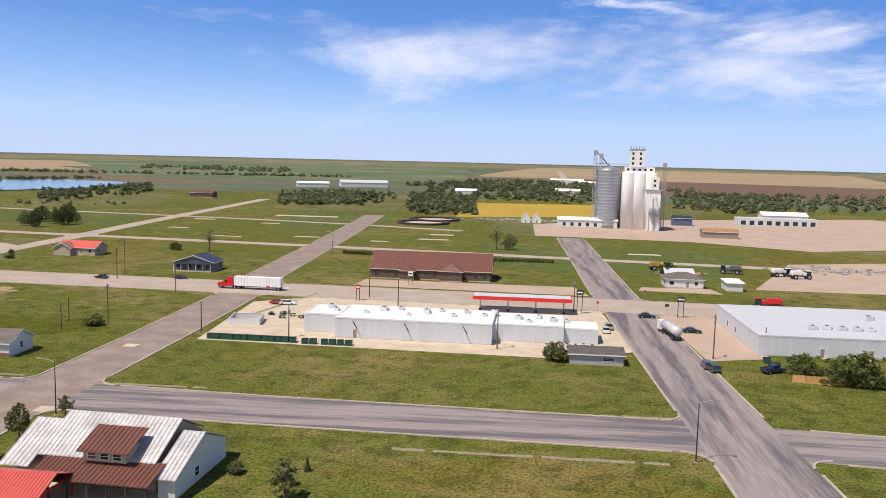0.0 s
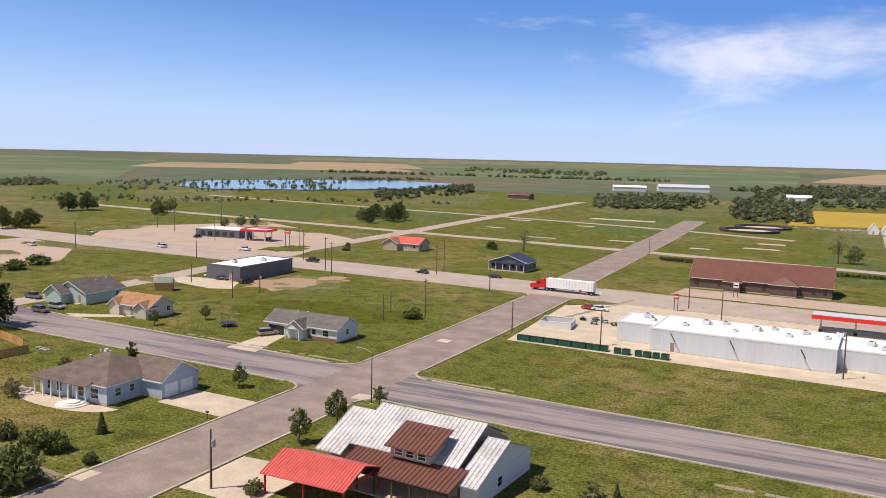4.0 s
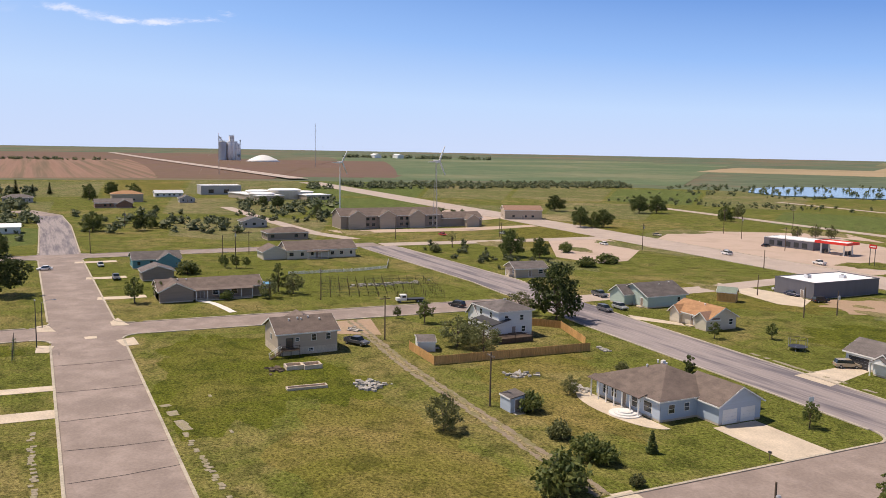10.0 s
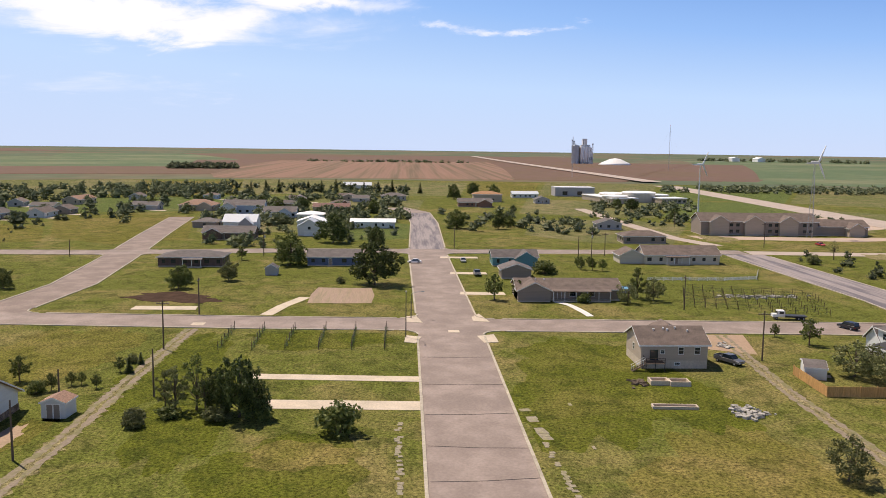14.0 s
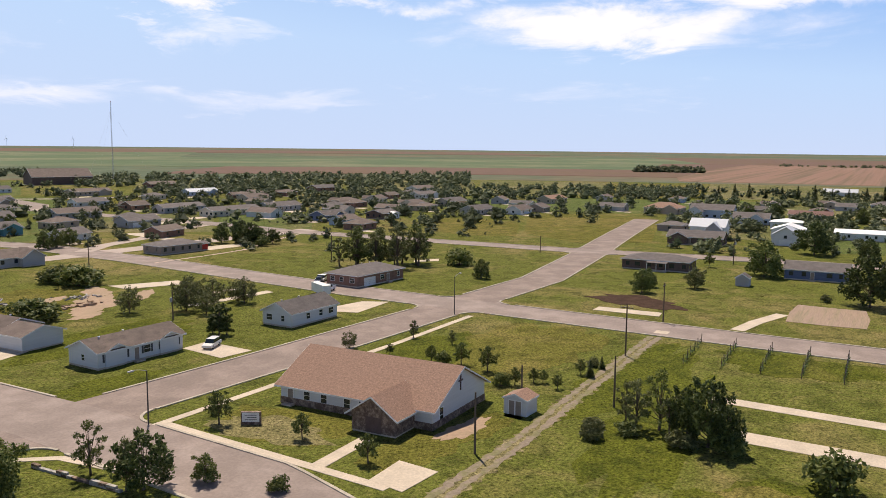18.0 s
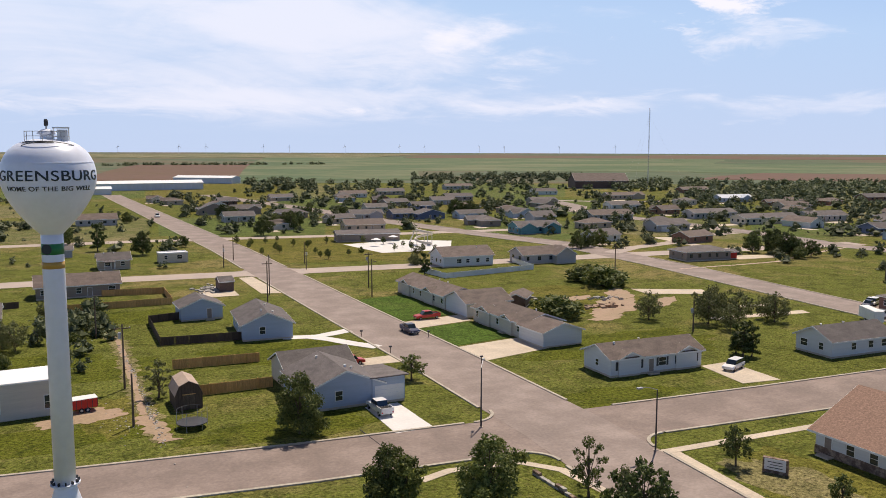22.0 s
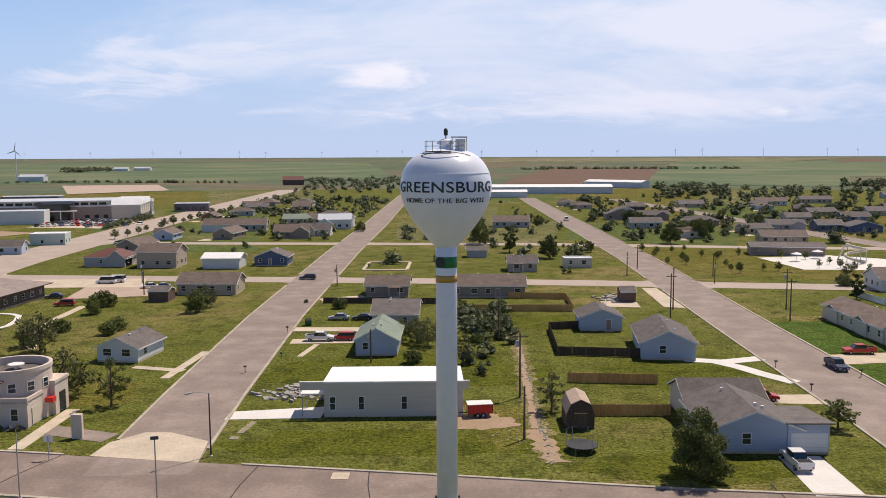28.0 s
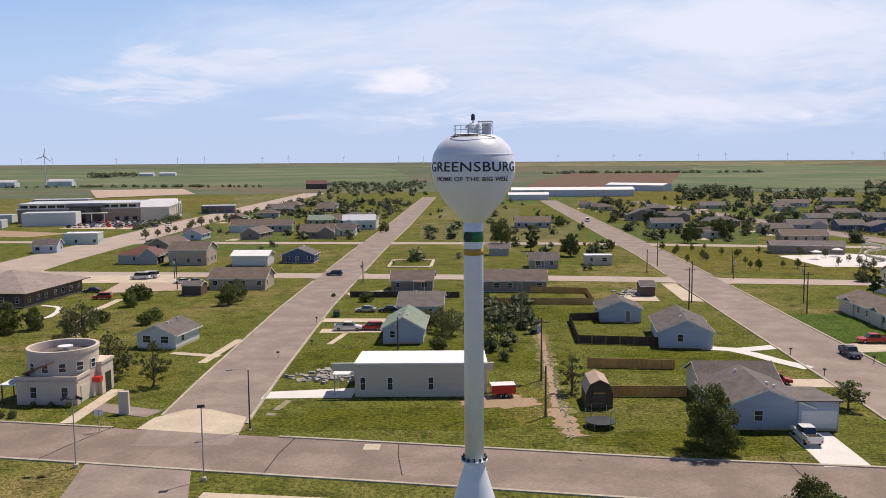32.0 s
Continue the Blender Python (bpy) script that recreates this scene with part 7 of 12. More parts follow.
house("house", "pale blue two-storey house with long grey roof", -506, -71, 12, 22, wall="siding_blue", roof="roof_grey", h=4.8, rise=2.6, ridge="y", wings=[(6, -8, 9, 8, 4.0, 2.4, "x", "gable", "siding_white")])
house("house", "white house with bright white gable roof", -420, -24, 13, 12.5, wall="siding_white", roof="roof_white", h=3.8, rise=2.0)
house("house", "grey-white two-storey house with steep blue-grey gables", -401, -53, 12, 14, wall="siding_white", roof="roof_pale", h=5.2, rise=2.8, ridge="y", wings=[(5.4, 3.0, 6, 6, 4.6, 2.6, "x", "gable", "siding_grey")])
house("barn", "white gambrel-gabled garage with pale roof", -394, -22, 10, 10, wall="siding_white", roof="roof_pale", h=4.0, rise=3.0, ridge="x", wins=[("E", 0, 2.6, 1.2, 1.2)], category="garage", garages=[("E", 0, 4.4)])
house("house", "long white low house with pale metal roof", -430, 4, 10, 21, wall="siding_white", roof="roof_white", h=2.7, rise=1.2, ridge="y")
house("house", "blue-grey house with pale gable roofs", -484, -48, 11, 17, wall="siding_blue", roof="roof_grey", h=3.0, rise=2.4, ridge="y", wings=[(5, 3, 7, 7, 3.0, 2.2, "x", "gable")])
house("house", "white house with low pale hipped roof", -470, -30, 11, 14, wall="siding_white", roof="roof_white", h=2.7, rise=1.6, kind="hip")
house("house", "long low house with red-brown roof among trees", -524, -24, 11, 21, wall="siding_tan", roof="roof_mahogany", h=2.8, rise=1.8, ridge="y")
house("house", "large tan house with warm brown hipped roofs", -531, -103, 14, 21, wall="siding_tan", roof="roof_church", h=2.9, rise=3.0, ridge="y", kind="hip", wings=[(6, 5, 9, 8, 2.8, 2.2, "x", "gable")])
house("house", "pale long house on the far edge of town", -790, -24, 12, 25, wall="siding_white", roof="roof_pale", h=3.0, rise=2.4, ridge="y")
house("house", "blue-grey roofed house among conifers", -634, 11, 12, 18, wall="siding_grey", roof="roof_grey", h=2.8, rise=2.2, kind="hip", ridge="y")
house("house", "grey-roofed brick house beside the field", -576, 65, 12, 22, wall="brick", roof="roof_grey", h=2.8, rise=2.2, ridge="y", wings=[(5, 6, 8, 8, 2.8, 2.0, "x", "gable")])
house("house", "tall tan house with orange-brown roof", -627, 78, 13, 20, wall="siding_tan", roof="roof_orange", h=5.0, rise=2.2, ridge="y", kind="hip")
house("house", "pale house with pale metal roof beside trees", -676, 112, 12, 20, wall="siding_white", roof="roof_pale", h=2.8, rise=1.8, ridge="y")
house("house", "grey gabled house at the field edge", -611, 115, 9, 10, wall="siding_grey", roof="roof_grey", h=2.8, rise=2.0)
house("hall", "large flat-roofed grey hall with white roof", -706, 156, 18, 32, wall="siding_grey", roof="roof_white", h=7.0, kind="flat", base=0.1, wins=[("E", -8, 1, 4, 3), ("E", 4, 1, 4, 3)], category="building")
house("house", "tan two-storey lodge with brown gable roof", -438, 279, 22, 14, rot=70, wall="siding_tan", roof="roof_church", h=5.0, rise=2.2, vents=0)
house("house", "small low house with dark shingle roof beside the street", -246, 164, 8.5, 11, rot=-8, wall="siding_tan", roof="roof_grey", h=2.6, rise=1.7, ridge="y", porch=("S", 1, 3, 1.6, 2.3))
# ---- houses to the south-west ----
house("house", "low brick house with hipped grey roof and white garage", -233, -114, 20, 11, rot=-6, wall="brick", roof="roof_grey", h=2.7, rise=2.0, kind="hip", garages=[("N", -5, 4.6)], doors=[("N", 3)])
house("house", "low taupe house with ivy and small red shed end", -251, -206.5, 17, 10, rot=-8, wall="siding_taupe", roof="roof_grey", h=2.6, rise=1.6, kind="hip", wings=[(-9.5, 2, 4, 4.5, 2.2, 0.6, "x", "gable", "red", "roof_grey")])
house("house", "cream house with brown gable roof in a white fenced yard", -173.5, -230, 17, 11, rot=-4, wall="siding_white", roof="roof_taupe", h=3.0, rise=2.4)
house("house", "pair of grey gabled roofs beside the street", -199, -224.5, 16, 10, rot=-5, wall="siding_grey", roof="roof_taupe", h=2.7, rise=2.0, wings=[(-6, 4, 7, 7, 2.7, 2.2, "y", "gable")])
house("house", "teal-grey house with stepped gable roofs", -250, -307, 20, 11, rot=-6, wall="siding_teal", roof="roof_grey", h=2.9, rise=2.0, wings=[(-5, 5, 8, 6, 2.8, 1.9, "y", "gable"), (6, 4.5, 7, 5, 2.8, 1.8, "y", "gable")])
house("house", "grey house with white garage and dark roof", -309, -289, 17, 11, rot=-6, wall="siding_grey", roof="roof_grey", h=2.8, rise=2.2, garages=[("N", -4, 4.6)])
house("house", "long grey house behind shrubs", -322, -349, 24, 11, rot=-6, wall="siding_grey", roof="roof_taupe", h=2.8, rise=2.2)
house("house", "dark house with pale entrance beside the street", -383, -236, 16, 11, rot=-6, wall="siding_navy", roof="roof_grey", h=2.8, rise=2.0, wings=[(0, 5, 7, 5, 2.8, 1.8, "y", "gable")])
house("house", "low dark house with white porch roof", -408, -220, 13, 11, rot=-6, wall="dark_wall", roof="roof_grey", h=2.7, rise=1.6, wings=[(-2, 5.5, 6, 4, 2.4, 0.8, "y", "gable", "siding_white", "roof_white")])
house("house", "long grey-roofed row house", -379, -335, 27, 11, rot=-6, wall="siding_grey", roof="roof_grey", h=2.8, rise=1.8)
house("house", "long cream and grey row house", -380, -298, 33, 11, rot=-6, wall="siding_cream", roof="roof_grey", h=2.8, rise=1.8)
house("hall", "big dark brown gabled hall beyond the houses", -545, -655, 52, 26, rot=-20, wall="dark_wall", roof="roof_taupe", h=7.0, rise=7.0, wins=[], category="building", vents=0)
house("pool_house", "long low grey pool house beside the swimming pool", -172, -309, 25, 9, rot=-10, wall="siding_taupe", roof="roof_grey", h=2.8, rise=1.2, category="building")
for k, (hx, hy, hw, hr, hwl, hrf, lab) in enumerate((
    (-186, -350, 18, -6, "siding_tan", "roof_taupe", "tan house with brown roof behind the pool"),
    (-162, -474, 16, -4, "siding_taupe", "roof_grey", "taupe gabled house beside the long street"),
    (-168, -552, 12, -4, "dark_wall", "roof_grey", "dark gabled house beside the long street"),
    (-209, -407, 17, -6, "siding_grey", "roof_grey", "grey house with low gable roof"),
    (-265, -457, 14, -6, "siding_navy", "roof_grey", "bright blue house with grey roof"),
    (-357, -465, 18, -8, "siding_tan", "roof_grey", "tan house with grey gable roof far off"),
    (-378, -408, 20, -8, "siding_white", "roof_grey", "white house with grey gable roof far off"),
    (-450, -497, 30, -8, "siding_tan", "roof_taupe", "long tan house with brown roof far off"),
    (-563, -546, 26, -8, "brick", "roof_taupe", "long brick house with brown roof far off"),
    (-498, -436, 26, -8, "siding_blue", "roof_pale", "blue house with pale roof far off"),
    (-418, -296, 24, -8, "siding_grey", "roof_grey", "grey house with dark roof among trees"),
    (-566, -286, 22, -8, "siding_white", "roof_grey", "white house with grey roof among trees"),
    (-512, -234, 20, -8, "siding_tan", "roof_grey", "tan house with grey roof among trees"),
)):
    house("house", lab, hx, hy, hw, 11, rot=hr, wall=hwl, roof=hrf, h=2.8, rise=2.0, seed=k, wings=[((-1) ** k * hw * 0.25, 4.6, 7, 6, 2.8, 1.8, "y", "gable")] if k % 2 else ())
for k, (hx, hy, hw, hr, hwl, hrf, lab) in enumerate((
    (-275, -604, 20, -8, "siding_white", "roof_taupe", "white house with brown roof at the edge of town"),
    (-316, -628, 22, -8, "siding_tan", "roof_grey", "tan house with grey roof at the edge of town"),
    (-410, -690, 26, -8, "siding_grey", "roof_taupe", "grey house with brown roof at the edge of town"),
    (-430, -575, 20, -8, "siding_white", "roof_grey", "white low house with grey roof far off"),
    (-330, -535, 20, -8, "siding_taupe", "roof_grey", "taupe low house with grey roof far off"),
    (-300, -500, 16, -8, "siding_grey", "roof_grey", "grey low house with grey roof far off"),
    (-470, -360, 20, -8, "siding_tan", "roof_taupe", "tan low house with brown roof among trees"),
    (-600, -400, 24, -8, "brick", "roof_grey", "brick low house with grey roof among trees"),
    (-640, -330, 24, -8, "siding_white", "roof_taupe", "white low house with brown roof among trees"),
    (-460, -190, 18, -8, "siding_grey", "roof_grey", "grey low house with grey roof among trees"),
    (-575, -190, 22, -8, "siding_tan", "roof_church", "tan low house with red-brown roof among trees"),
)):
    house("house", lab, hx, hy, hw, 11, rot=hr, wall=hwl, roof=hrf, h=2.8, rise=2.1, seed=20 + k)
# ---- houses to the south ----
house("house", "dark gabled house beside the long straight street", -144, -477, 16, 11, wall="siding_taupe", roof="roof_grey", h=3.2, rise=3.0, ridge="y")
house("house", "low grey house with gable roof at the street corner", -146, -422, 15, 10, wall="siding_grey", roof="roof_grey", h=2.8, rise=2.0)
house("house", "long grey-white house behind the tower", -80, -431, 18, 11, wall="siding_grey", roof="roof_taupe", h=2.8, rise=2.4)
house("house", "small tan cottage with porch and grey roof", -73.5, -269, 9, 8, wall="siding_tan", roof="roof_grey", h=2.6, rise=1.8, porch=("N", -1.5, 3, 1.5, 2.3))
house("mobile_home", "small pale mobile home with flat roof", -92, -276, 9, 5, wall="siding_cream", roof="roof_white", h=2.6, kind="flat", base=0.4, category="house")
house("shed", "low dark brown shed beside scrap on the cleared lot", -152.4, -160.6, 8, 4, rot=48, wall="dark_wall", roof="roof_taupe", h=2.2, rise=0.8, wins=[], category="shed", vents=0)
house("house", "white two-storey house with grey gable roof", 4.6, -431, 9, 10, wall="siding_white", roof="roof_grey", h=5.2, rise=2.4, ridge="y")
house("house", "white house with dark grey roofs beside the street", 12, -388, 14, 9, wall="siding_white", roof="roof_grey", h=2.8, rise=2.4, wings=[(3, 4, 6, 5, 2.8, 2.2, "y", "gable")])
house("house", "pale house with brown gable roof among trees", 24, -455, 14, 10, wall="siding_cream", roof="roof_taupe", h=2.9, rise=2.4)
house("house", "pale two-storey house behind the teal house", -268, -330, 11, 10, rot=-6, wall="siding_grey", roof="roof_grey", h=5.0, rise=2.2)
house("shed", "low grey shed behind the tower", -60, -304, 7, 5, wall="siding_grey", roof="roof_grey", h=2.4, rise=1.0, wins=[], category="shed", vents=0)
house("house", "grey house with red-brown hipped roof beside main street", 64, -285, 14, 12, wall="siding_grey", roof="roof_mahogany", h=2.8, rise=2.6, kind="hip", wings=[(-4, 4, 6, 6, 2.8, 2.4, "y", "gable")])
house("house", "tan brick two-storey house with gable roof", 45.5, -281, 13, 11, wall="siding_tan", roof="roof_taupe", h=5.0, rise=2.2)
house("house", "grey gabled house behind the brick one", 56, -297, 9, 10, wall="siding_grey", roof="roof_taupe", h=3.0, rise=2.6, ridge="y")
house("clinic", "broad low building with dusty grey-pink hipped roof and dark posts", 67, -207, 23, 26, rot=-4, wall="dark_wall", roof="roof_dusty", trim="wood_dark", h=3.2, rise=3.9, kind="hip", ov=1.6, category="building", vents=0)
def school():
    """A long low school: brown walls, a glazed clerestory, a dark entrance and a pleated end bay."""
    r = root("school", pose(132.3, -490, 0, 0, 0, 13), "long brown school with pale clerestory roof and pleated cream end bay", "school")
    part("wall", boxed(16, -42, -0.2, 84, 0, 8.0), M["siding_taupe"], r)
    part("roof", prism(bmesh.new(), [(15.5, -42.5), (84.5, -42.5), (84.5, 0.5), (15.5, 0.5)], 8.0, 8.35), M["roof_pale"], r, "pale flat roof")
    part("clerestory", boxed(17, -38, 8.35, 84, -2.5, 10.9), M["siding_cream"], r, "pale raised roof storey")
    part("upper_roof", prism(bmesh.new(), [(16.4, -38.6), (84.5, -38.6), (84.5, -1.6), (16.4, -1.6)], 10.9, 11.3), M["roof_pale"], r, "pale blue-grey metal roof")
    for k in range(13):
        if not 4 <= k <= 6:
            part("window", boxed(19 + k * 5, -2.52, 8.8, 22.9 + k * 5, -2.4, 10.2), M["glass"], r, "dark clerestory window")
    part("entrance_hall", boxed(38, 0.01, -0.2, 55, 3, 9.3), M["glass"], r, "dark glazed entrance hall")
    part("entrance_roof", boxed(36, -1.2, 9.31, 57, 4, 9.9), M["dark_steel"], r, "dark flat entrance roof")
    part("canopy", boxed(34, 3.02, 5.6, 60, 7, 6.0), M["white"], r, "white flat entrance canopy")
    for u in (35, 42, 52, 59):
        part("canopy_post", boxed(u, 6.2, -0.2, u + 0.4, 6.6, 5.6), M["white"], r)
    for u in (18, 23, 28, 63, 68, 73, 78):
        part("window", boxed(u, 0.01, 1.2, u + 2.4, 0.12, 3.2), M["glass"], r, "dark ground floor window")
    for k in range(5):
        y0, y1 = -8.4 * (k + 1), -8.4 * k - 0.02
        part("end_bay", boxed(0, y0, -0.2, 15.98, y1, 8.6), M["siding_cream"], r, "cream end bay")
        part("glass_strip", boxed(-0.1, y0 + 0.8, 0.4, -0.01, y1 - 0.8, 2.6), M["glass"], r, "dark window strip")
        bm = bmesh.new()
        ym = (y0 + y1) / 2
        a = [bm.verts.new((x, y, z)) for x in (-0.6, 16.3) for y, z in ((y0, 8.61), (y1, 8.61), (ym, 11.9))]
        bm.faces.new(a[:3]), bm.faces.new(a[5:2:-1])
        for i, j in ((0, 1), (1, 2), (2, 0)):
            bm.faces.new((a[i], a[i + 3], a[j + 3], a[j]))
        bmesh.ops.recalc_face_normals(bm, faces=bm.faces[:])
        part("pleated_roof", bm, M["roof_white"], r, "pale folded roof bay")
        part("pilaster", boxed(-0.35, y1 - 0.5, -0.2, -0.12, y1 - 0.1, 8.6), M["white"], r)
    part("stair_block", boxed(-1, -53, -0.2, 9, -42.6, 9.6), M["siding_white"], r, "white stair block")
    for u in (-51, -48.5, -46):
        part("window", boxed(-1.1, u, 1.5, -1.0, u + 0.9, 8.0), M["glass"], r, "tall dark slit window")
    HOUSES.extend([(150, -500), (175, -495), (198, -490)])


school()
house("school_wing", "low flat-roofed school wing in dark slate", 126, -566, 22, 14, rot=13, wall="slate_wall", roof="roof_pale", h=5.0, kind="flat", base=0.1, wins=[("N", u, 1.0, 3.4, 2.0) for u in (-8, -3, 2, 7)], category="school")
house("workshop", "white metal workshop with pale flat roof", 188, -460, 28, 16, rot=16, wall="siding_white", roof="roof_pale", h=7.0, kind="flat", base=0.1, wins=[], category="building")
house("workshop", "pale grey metal building beside the dirt yard", 214, -440, 18, 12, rot=16, wall="metal_wall", roof="roof_pale", h=4.0, kind="flat", base=0.1, wins=[], category="building")
house("house", "pale green modern house with flat roof", 118, -352, 14, 9, rot=10, wall="siding_green", roof="roof_white", h=4.5, kind="flat", base=0.1)
house("house", "small pale blue gabled house beside main street", 116, -318, 9, 8, rot=10, wall="siding_blue", roof="roof_grey", h=2.8, rise=2.0)
house("house", "long grey house with white lean-to", 56, -414, 30, 11, rot=6, wall="siding_grey", roof="roof_taupe", h=3.0, rise=2.6, wings=[(6, 6.5, 18, 4, 2.4, 0.6, "x", "shed", "siding_white", "roof_white")])
house("house", "taupe house with brown gable roofs", 21, -378, 15, 11, rot=6, wall="siding_taupe", roof="roof_taupe", h=2.8, rise=2.8, wings=[(-4, 4.5, 7, 6, 2.8, 2.2, "y", "gable")])
house("house", "white two-storey house with pale grey roof", 8.5, -424, 16, 10, rot=6, wall="siding_white", roof="roof_pale", h=4.6, rise=2.4, wings=[(5, 3, 6, 8, 3.0, 2.2, "y", "gable")])
house("house", "grey-green roofed house near main street", 32, -454, 17, 10, rot=6, wall="siding_cream", roof="roof_green", h=2.8, rise=2.2)
house("barn", "dark red-brown barn on the far side of the fields", 153, -1050, 26, 14, rot=10, wall="dark_wall", roof="roof_mahogany", h=7, rise=4, wins=[], category="barn", vents=0)
house("warehouse", "very long white metal warehouse with grey walls", -140, -800, 114, 22, wall="metal_wall", roof="roof_white", h=6.0, rise=2.2, wins=[], category="building", vents=0)
house("warehouse", "white roofed metal shed beside the long warehouse", -95, -730, 34, 14, wall="siding_white", roof="roof_white", h=4.5, rise=1.6, wins=[], category="building", vents=0)
house("warehouse", "long pale warehouse behind the first one", -228, -935, 70, 20, rot=-40, wall="metal_wall", roof="roof_white", h=6.0, rise=2.0, wins=[], category="building", vents=0)
house("house", "blue house with dark roof beside the pool street", -228, -404, 12, 10, wall="siding_navy", roof="roof_grey", h=2.8, rise=2.0)
house("house", "two blue gabled houses side by side", -240, -395, 15, 10, wall="siding_navy", roof="roof_grey", h=2.8, rise=2.1, ridge="y")
house("house", "grey house with dark roof behind the pool", -233, -453, 13, 10, wall="siding_grey", roof="roof_grey", h=2.8, rise=2.0)
# ---- north-east buildings ----
house("workshop", "broad grey metal workshop with pale flat roof", 80, 217, 47, 41, wall="metal_wall", roof="roof_pale", trim="metal_wall", h=4.4, kind="flat", base=0.1, wins=[("W", -8, 1, 1.4, 1.5), ("W", 0, 1, 1.4, 1.5)], doors=[("S", -9), ("S", 2)], garages=[("S", 10, 4.6)], category="building")
house("stand", "low grey open stand beside the street", 18, 182, 11.5, 5, wall="siding_grey", roof="roof_grey", h=2.3, rise=0.5, kind="shed", base=0.1, wins=[("S", 2.5, 0.9, 2.4, 0.7)], category="building")
house("house", "small white office with grey hipped roof beside the highway", 59, 302, 13, 10, wall="siding_white", roof="roof_grey", h=2.8, rise=2.0, kind="hip", doors=[("S", 1)])
house("shed", "plain white storage shed", 75.5, 298, 5.5, 8, wall="siding_white", roof="roof_white", h=2.8, rise=0.4, kind="shed", base=0.1, wins=[], category="shed")
house("house", "tan house with bright red metal roof beside the highway", -180, 331, 16, 10, wall="siding_tan", roof="roof_red", h=2.8, rise=2.2, wings=[(-4.5, -5, 7, 6, 2.8, 2.0, "y", "gable", "siding_tan", "roof_church")], doors=[("S", 2)])
house("shop", "small dark shop with navy gable roof and deck", -117.5, 299, 14.5, 10, wall="slate_wall", roof="roof_navy", h=3.0, rise=2.4, ridge="y", porch=("S", 0, 14, 2.0, 2.6), category="shop", vents=0)
house("shed", "long brown shed with orange-brown roof", 118, 503, 20, 10, wall="siding_taupe", roof="roof_orange", h=3.6, rise=1.6, wins=[], category="shed", vents=0)
house("shed", "blue metal shed beside the grain elevator", 113, 592, 13, 9, wall="siding_navy", roof="roof_navy", h=5, rise=1.5, wins=[], category="shed", vents=0)
house("depot", "long pale grey depot with many bays", 184, 618, 55, 12, wall="metal_wall", roof="roof_pale", h=5, kind="flat", base=0.1, wins=[("S", u, 0.5, 3.4, 3.0) for u in range(-24, 26, 6)], category="building")
house("depot", "long white loading shed beside the silos", 45, 552, 38, 9, wall="siding_white", roof="roof_white", h=4.6, rise=1.6, wins=[("S", u, 0.6, 2.0, 2.2) for u in range(-15, 16, 5)], category="building", vents=0)
house("house", "small grey house among shrubs beside the street", 38.5 + 22, 318, 10, 7, wall="siding_grey", roof="roof_pale", h=2.6, rise=1.4)
house("barn", "long pale barn far to the north", -205, 1095, 62, 20, rot=20, wall="siding_white", roof="roof_pale", h=6, rise=3, wins=[], category="barn", vents=0)
house("barn", "long low white barn far to the north", -262, 1050, 40, 16, rot=20, wall="siding_white", roof="roof_white", h=5, rise=2, wins=[], category="barn", vents=0)
house("shed", "small white metal storage shed at the fence", -168.3, 91.8, 3.6, 6.4, rot=70, wall="siding_white", roof="roof_grey", h=1.9, rise=0.6, wins=[], ov=0.15, base=0.1, category="shed", vents=0, doors=[("E", 0)])
house("shed", "small blue-grey garden shed beside bushes", -126, 87.5, 3.2, 2.6, wall="siding_blue", roof="roof_grey", h=2.2, rise=0.4, kind="shed", doors=[("E", 0)], wins=[], ov=0.15, base=0.1, category="shed", vents=0)
house("shed", "orange-brown wooden garden shed with green roof", -186.5, 193, 5, 3.6, rot=35, wall="wood", roof="roof_green", h=2.6, rise=1.2, wins=[], ov=0.2, base=0.1, category="shed", vents=0)
house("shed", "small white shed with tan roof and double doors beside the church", -147.4, -30.8, 3.4, 3.6, rot=-4, wall="siding_white", roof="roof_church", h=2.3, rise=0.7, ov=0.2, base=0.05, wins=[], doors=[("E", -0.48), ("E", 0.48)], category="shed", vents=0)
shed = root("shed", pose(-69.7, -116.3, 0), "dark brown barn-shaped garden shed with pale tan roof", "shed")
GAMBREL = [(1.95, 2.1), (1.35, 3.5), (0.0, 4.15), (-1.35, 3.5), (-1.95, 2.1)]
bm = prism(bmesh.new(), [(-1.85, -0.1), (1.85, -0.1), (1.85, 2.1), (1.27, 3.42), (0, 4.03), (-1.27, 3.42), (-1.85, 2.1)], -2.7, 2.7)
bm.transform(Matrix.Rotation(radians(90), 4, "X"))
part("wall", bm, M["wood_dark"], shed, "dark brown board wall")
for (xa, za), (xb, zb) in zip(GAMBREL, GAMBREL[1:]):
    bm = bmesh.new()
    slab(bm, (xa, -2.95, za), (xa, 2.95, za), (xb, 2.95, zb), (xb, -2.95, zb), 0.07)
    part("roof_slope", bm, M["sand"], shed, "pale tan roof slope")
for u in (-0.78, 0.02):
    part("door", boxed(u, 2.705, 0.05, u + 0.76, 2.76, 2.1), M["bark"], shed, "dark double door leaf")
part("trim", boxed(-0.9, 2.7, 2.12, 0.9, 2.75, 2.24), M["wood"], shed)
house("shed", "dark brown shed on a pale paved yard", -95.4, -212.5, 3.6, 5, wall="dark_wall", roof="roof_grey", h=2.5, rise=1.0, ov=0.2, base=0.1, wins=[], category="shed", vents=0)
house("shed", "small brown shed beside the tan house", 22, -214, 5, 5, wall="dark_wall", roof="roof_grey", h=2.6, rise=0.8, ov=0.2, base=0.1, wins=[], category="shed", vents=0)


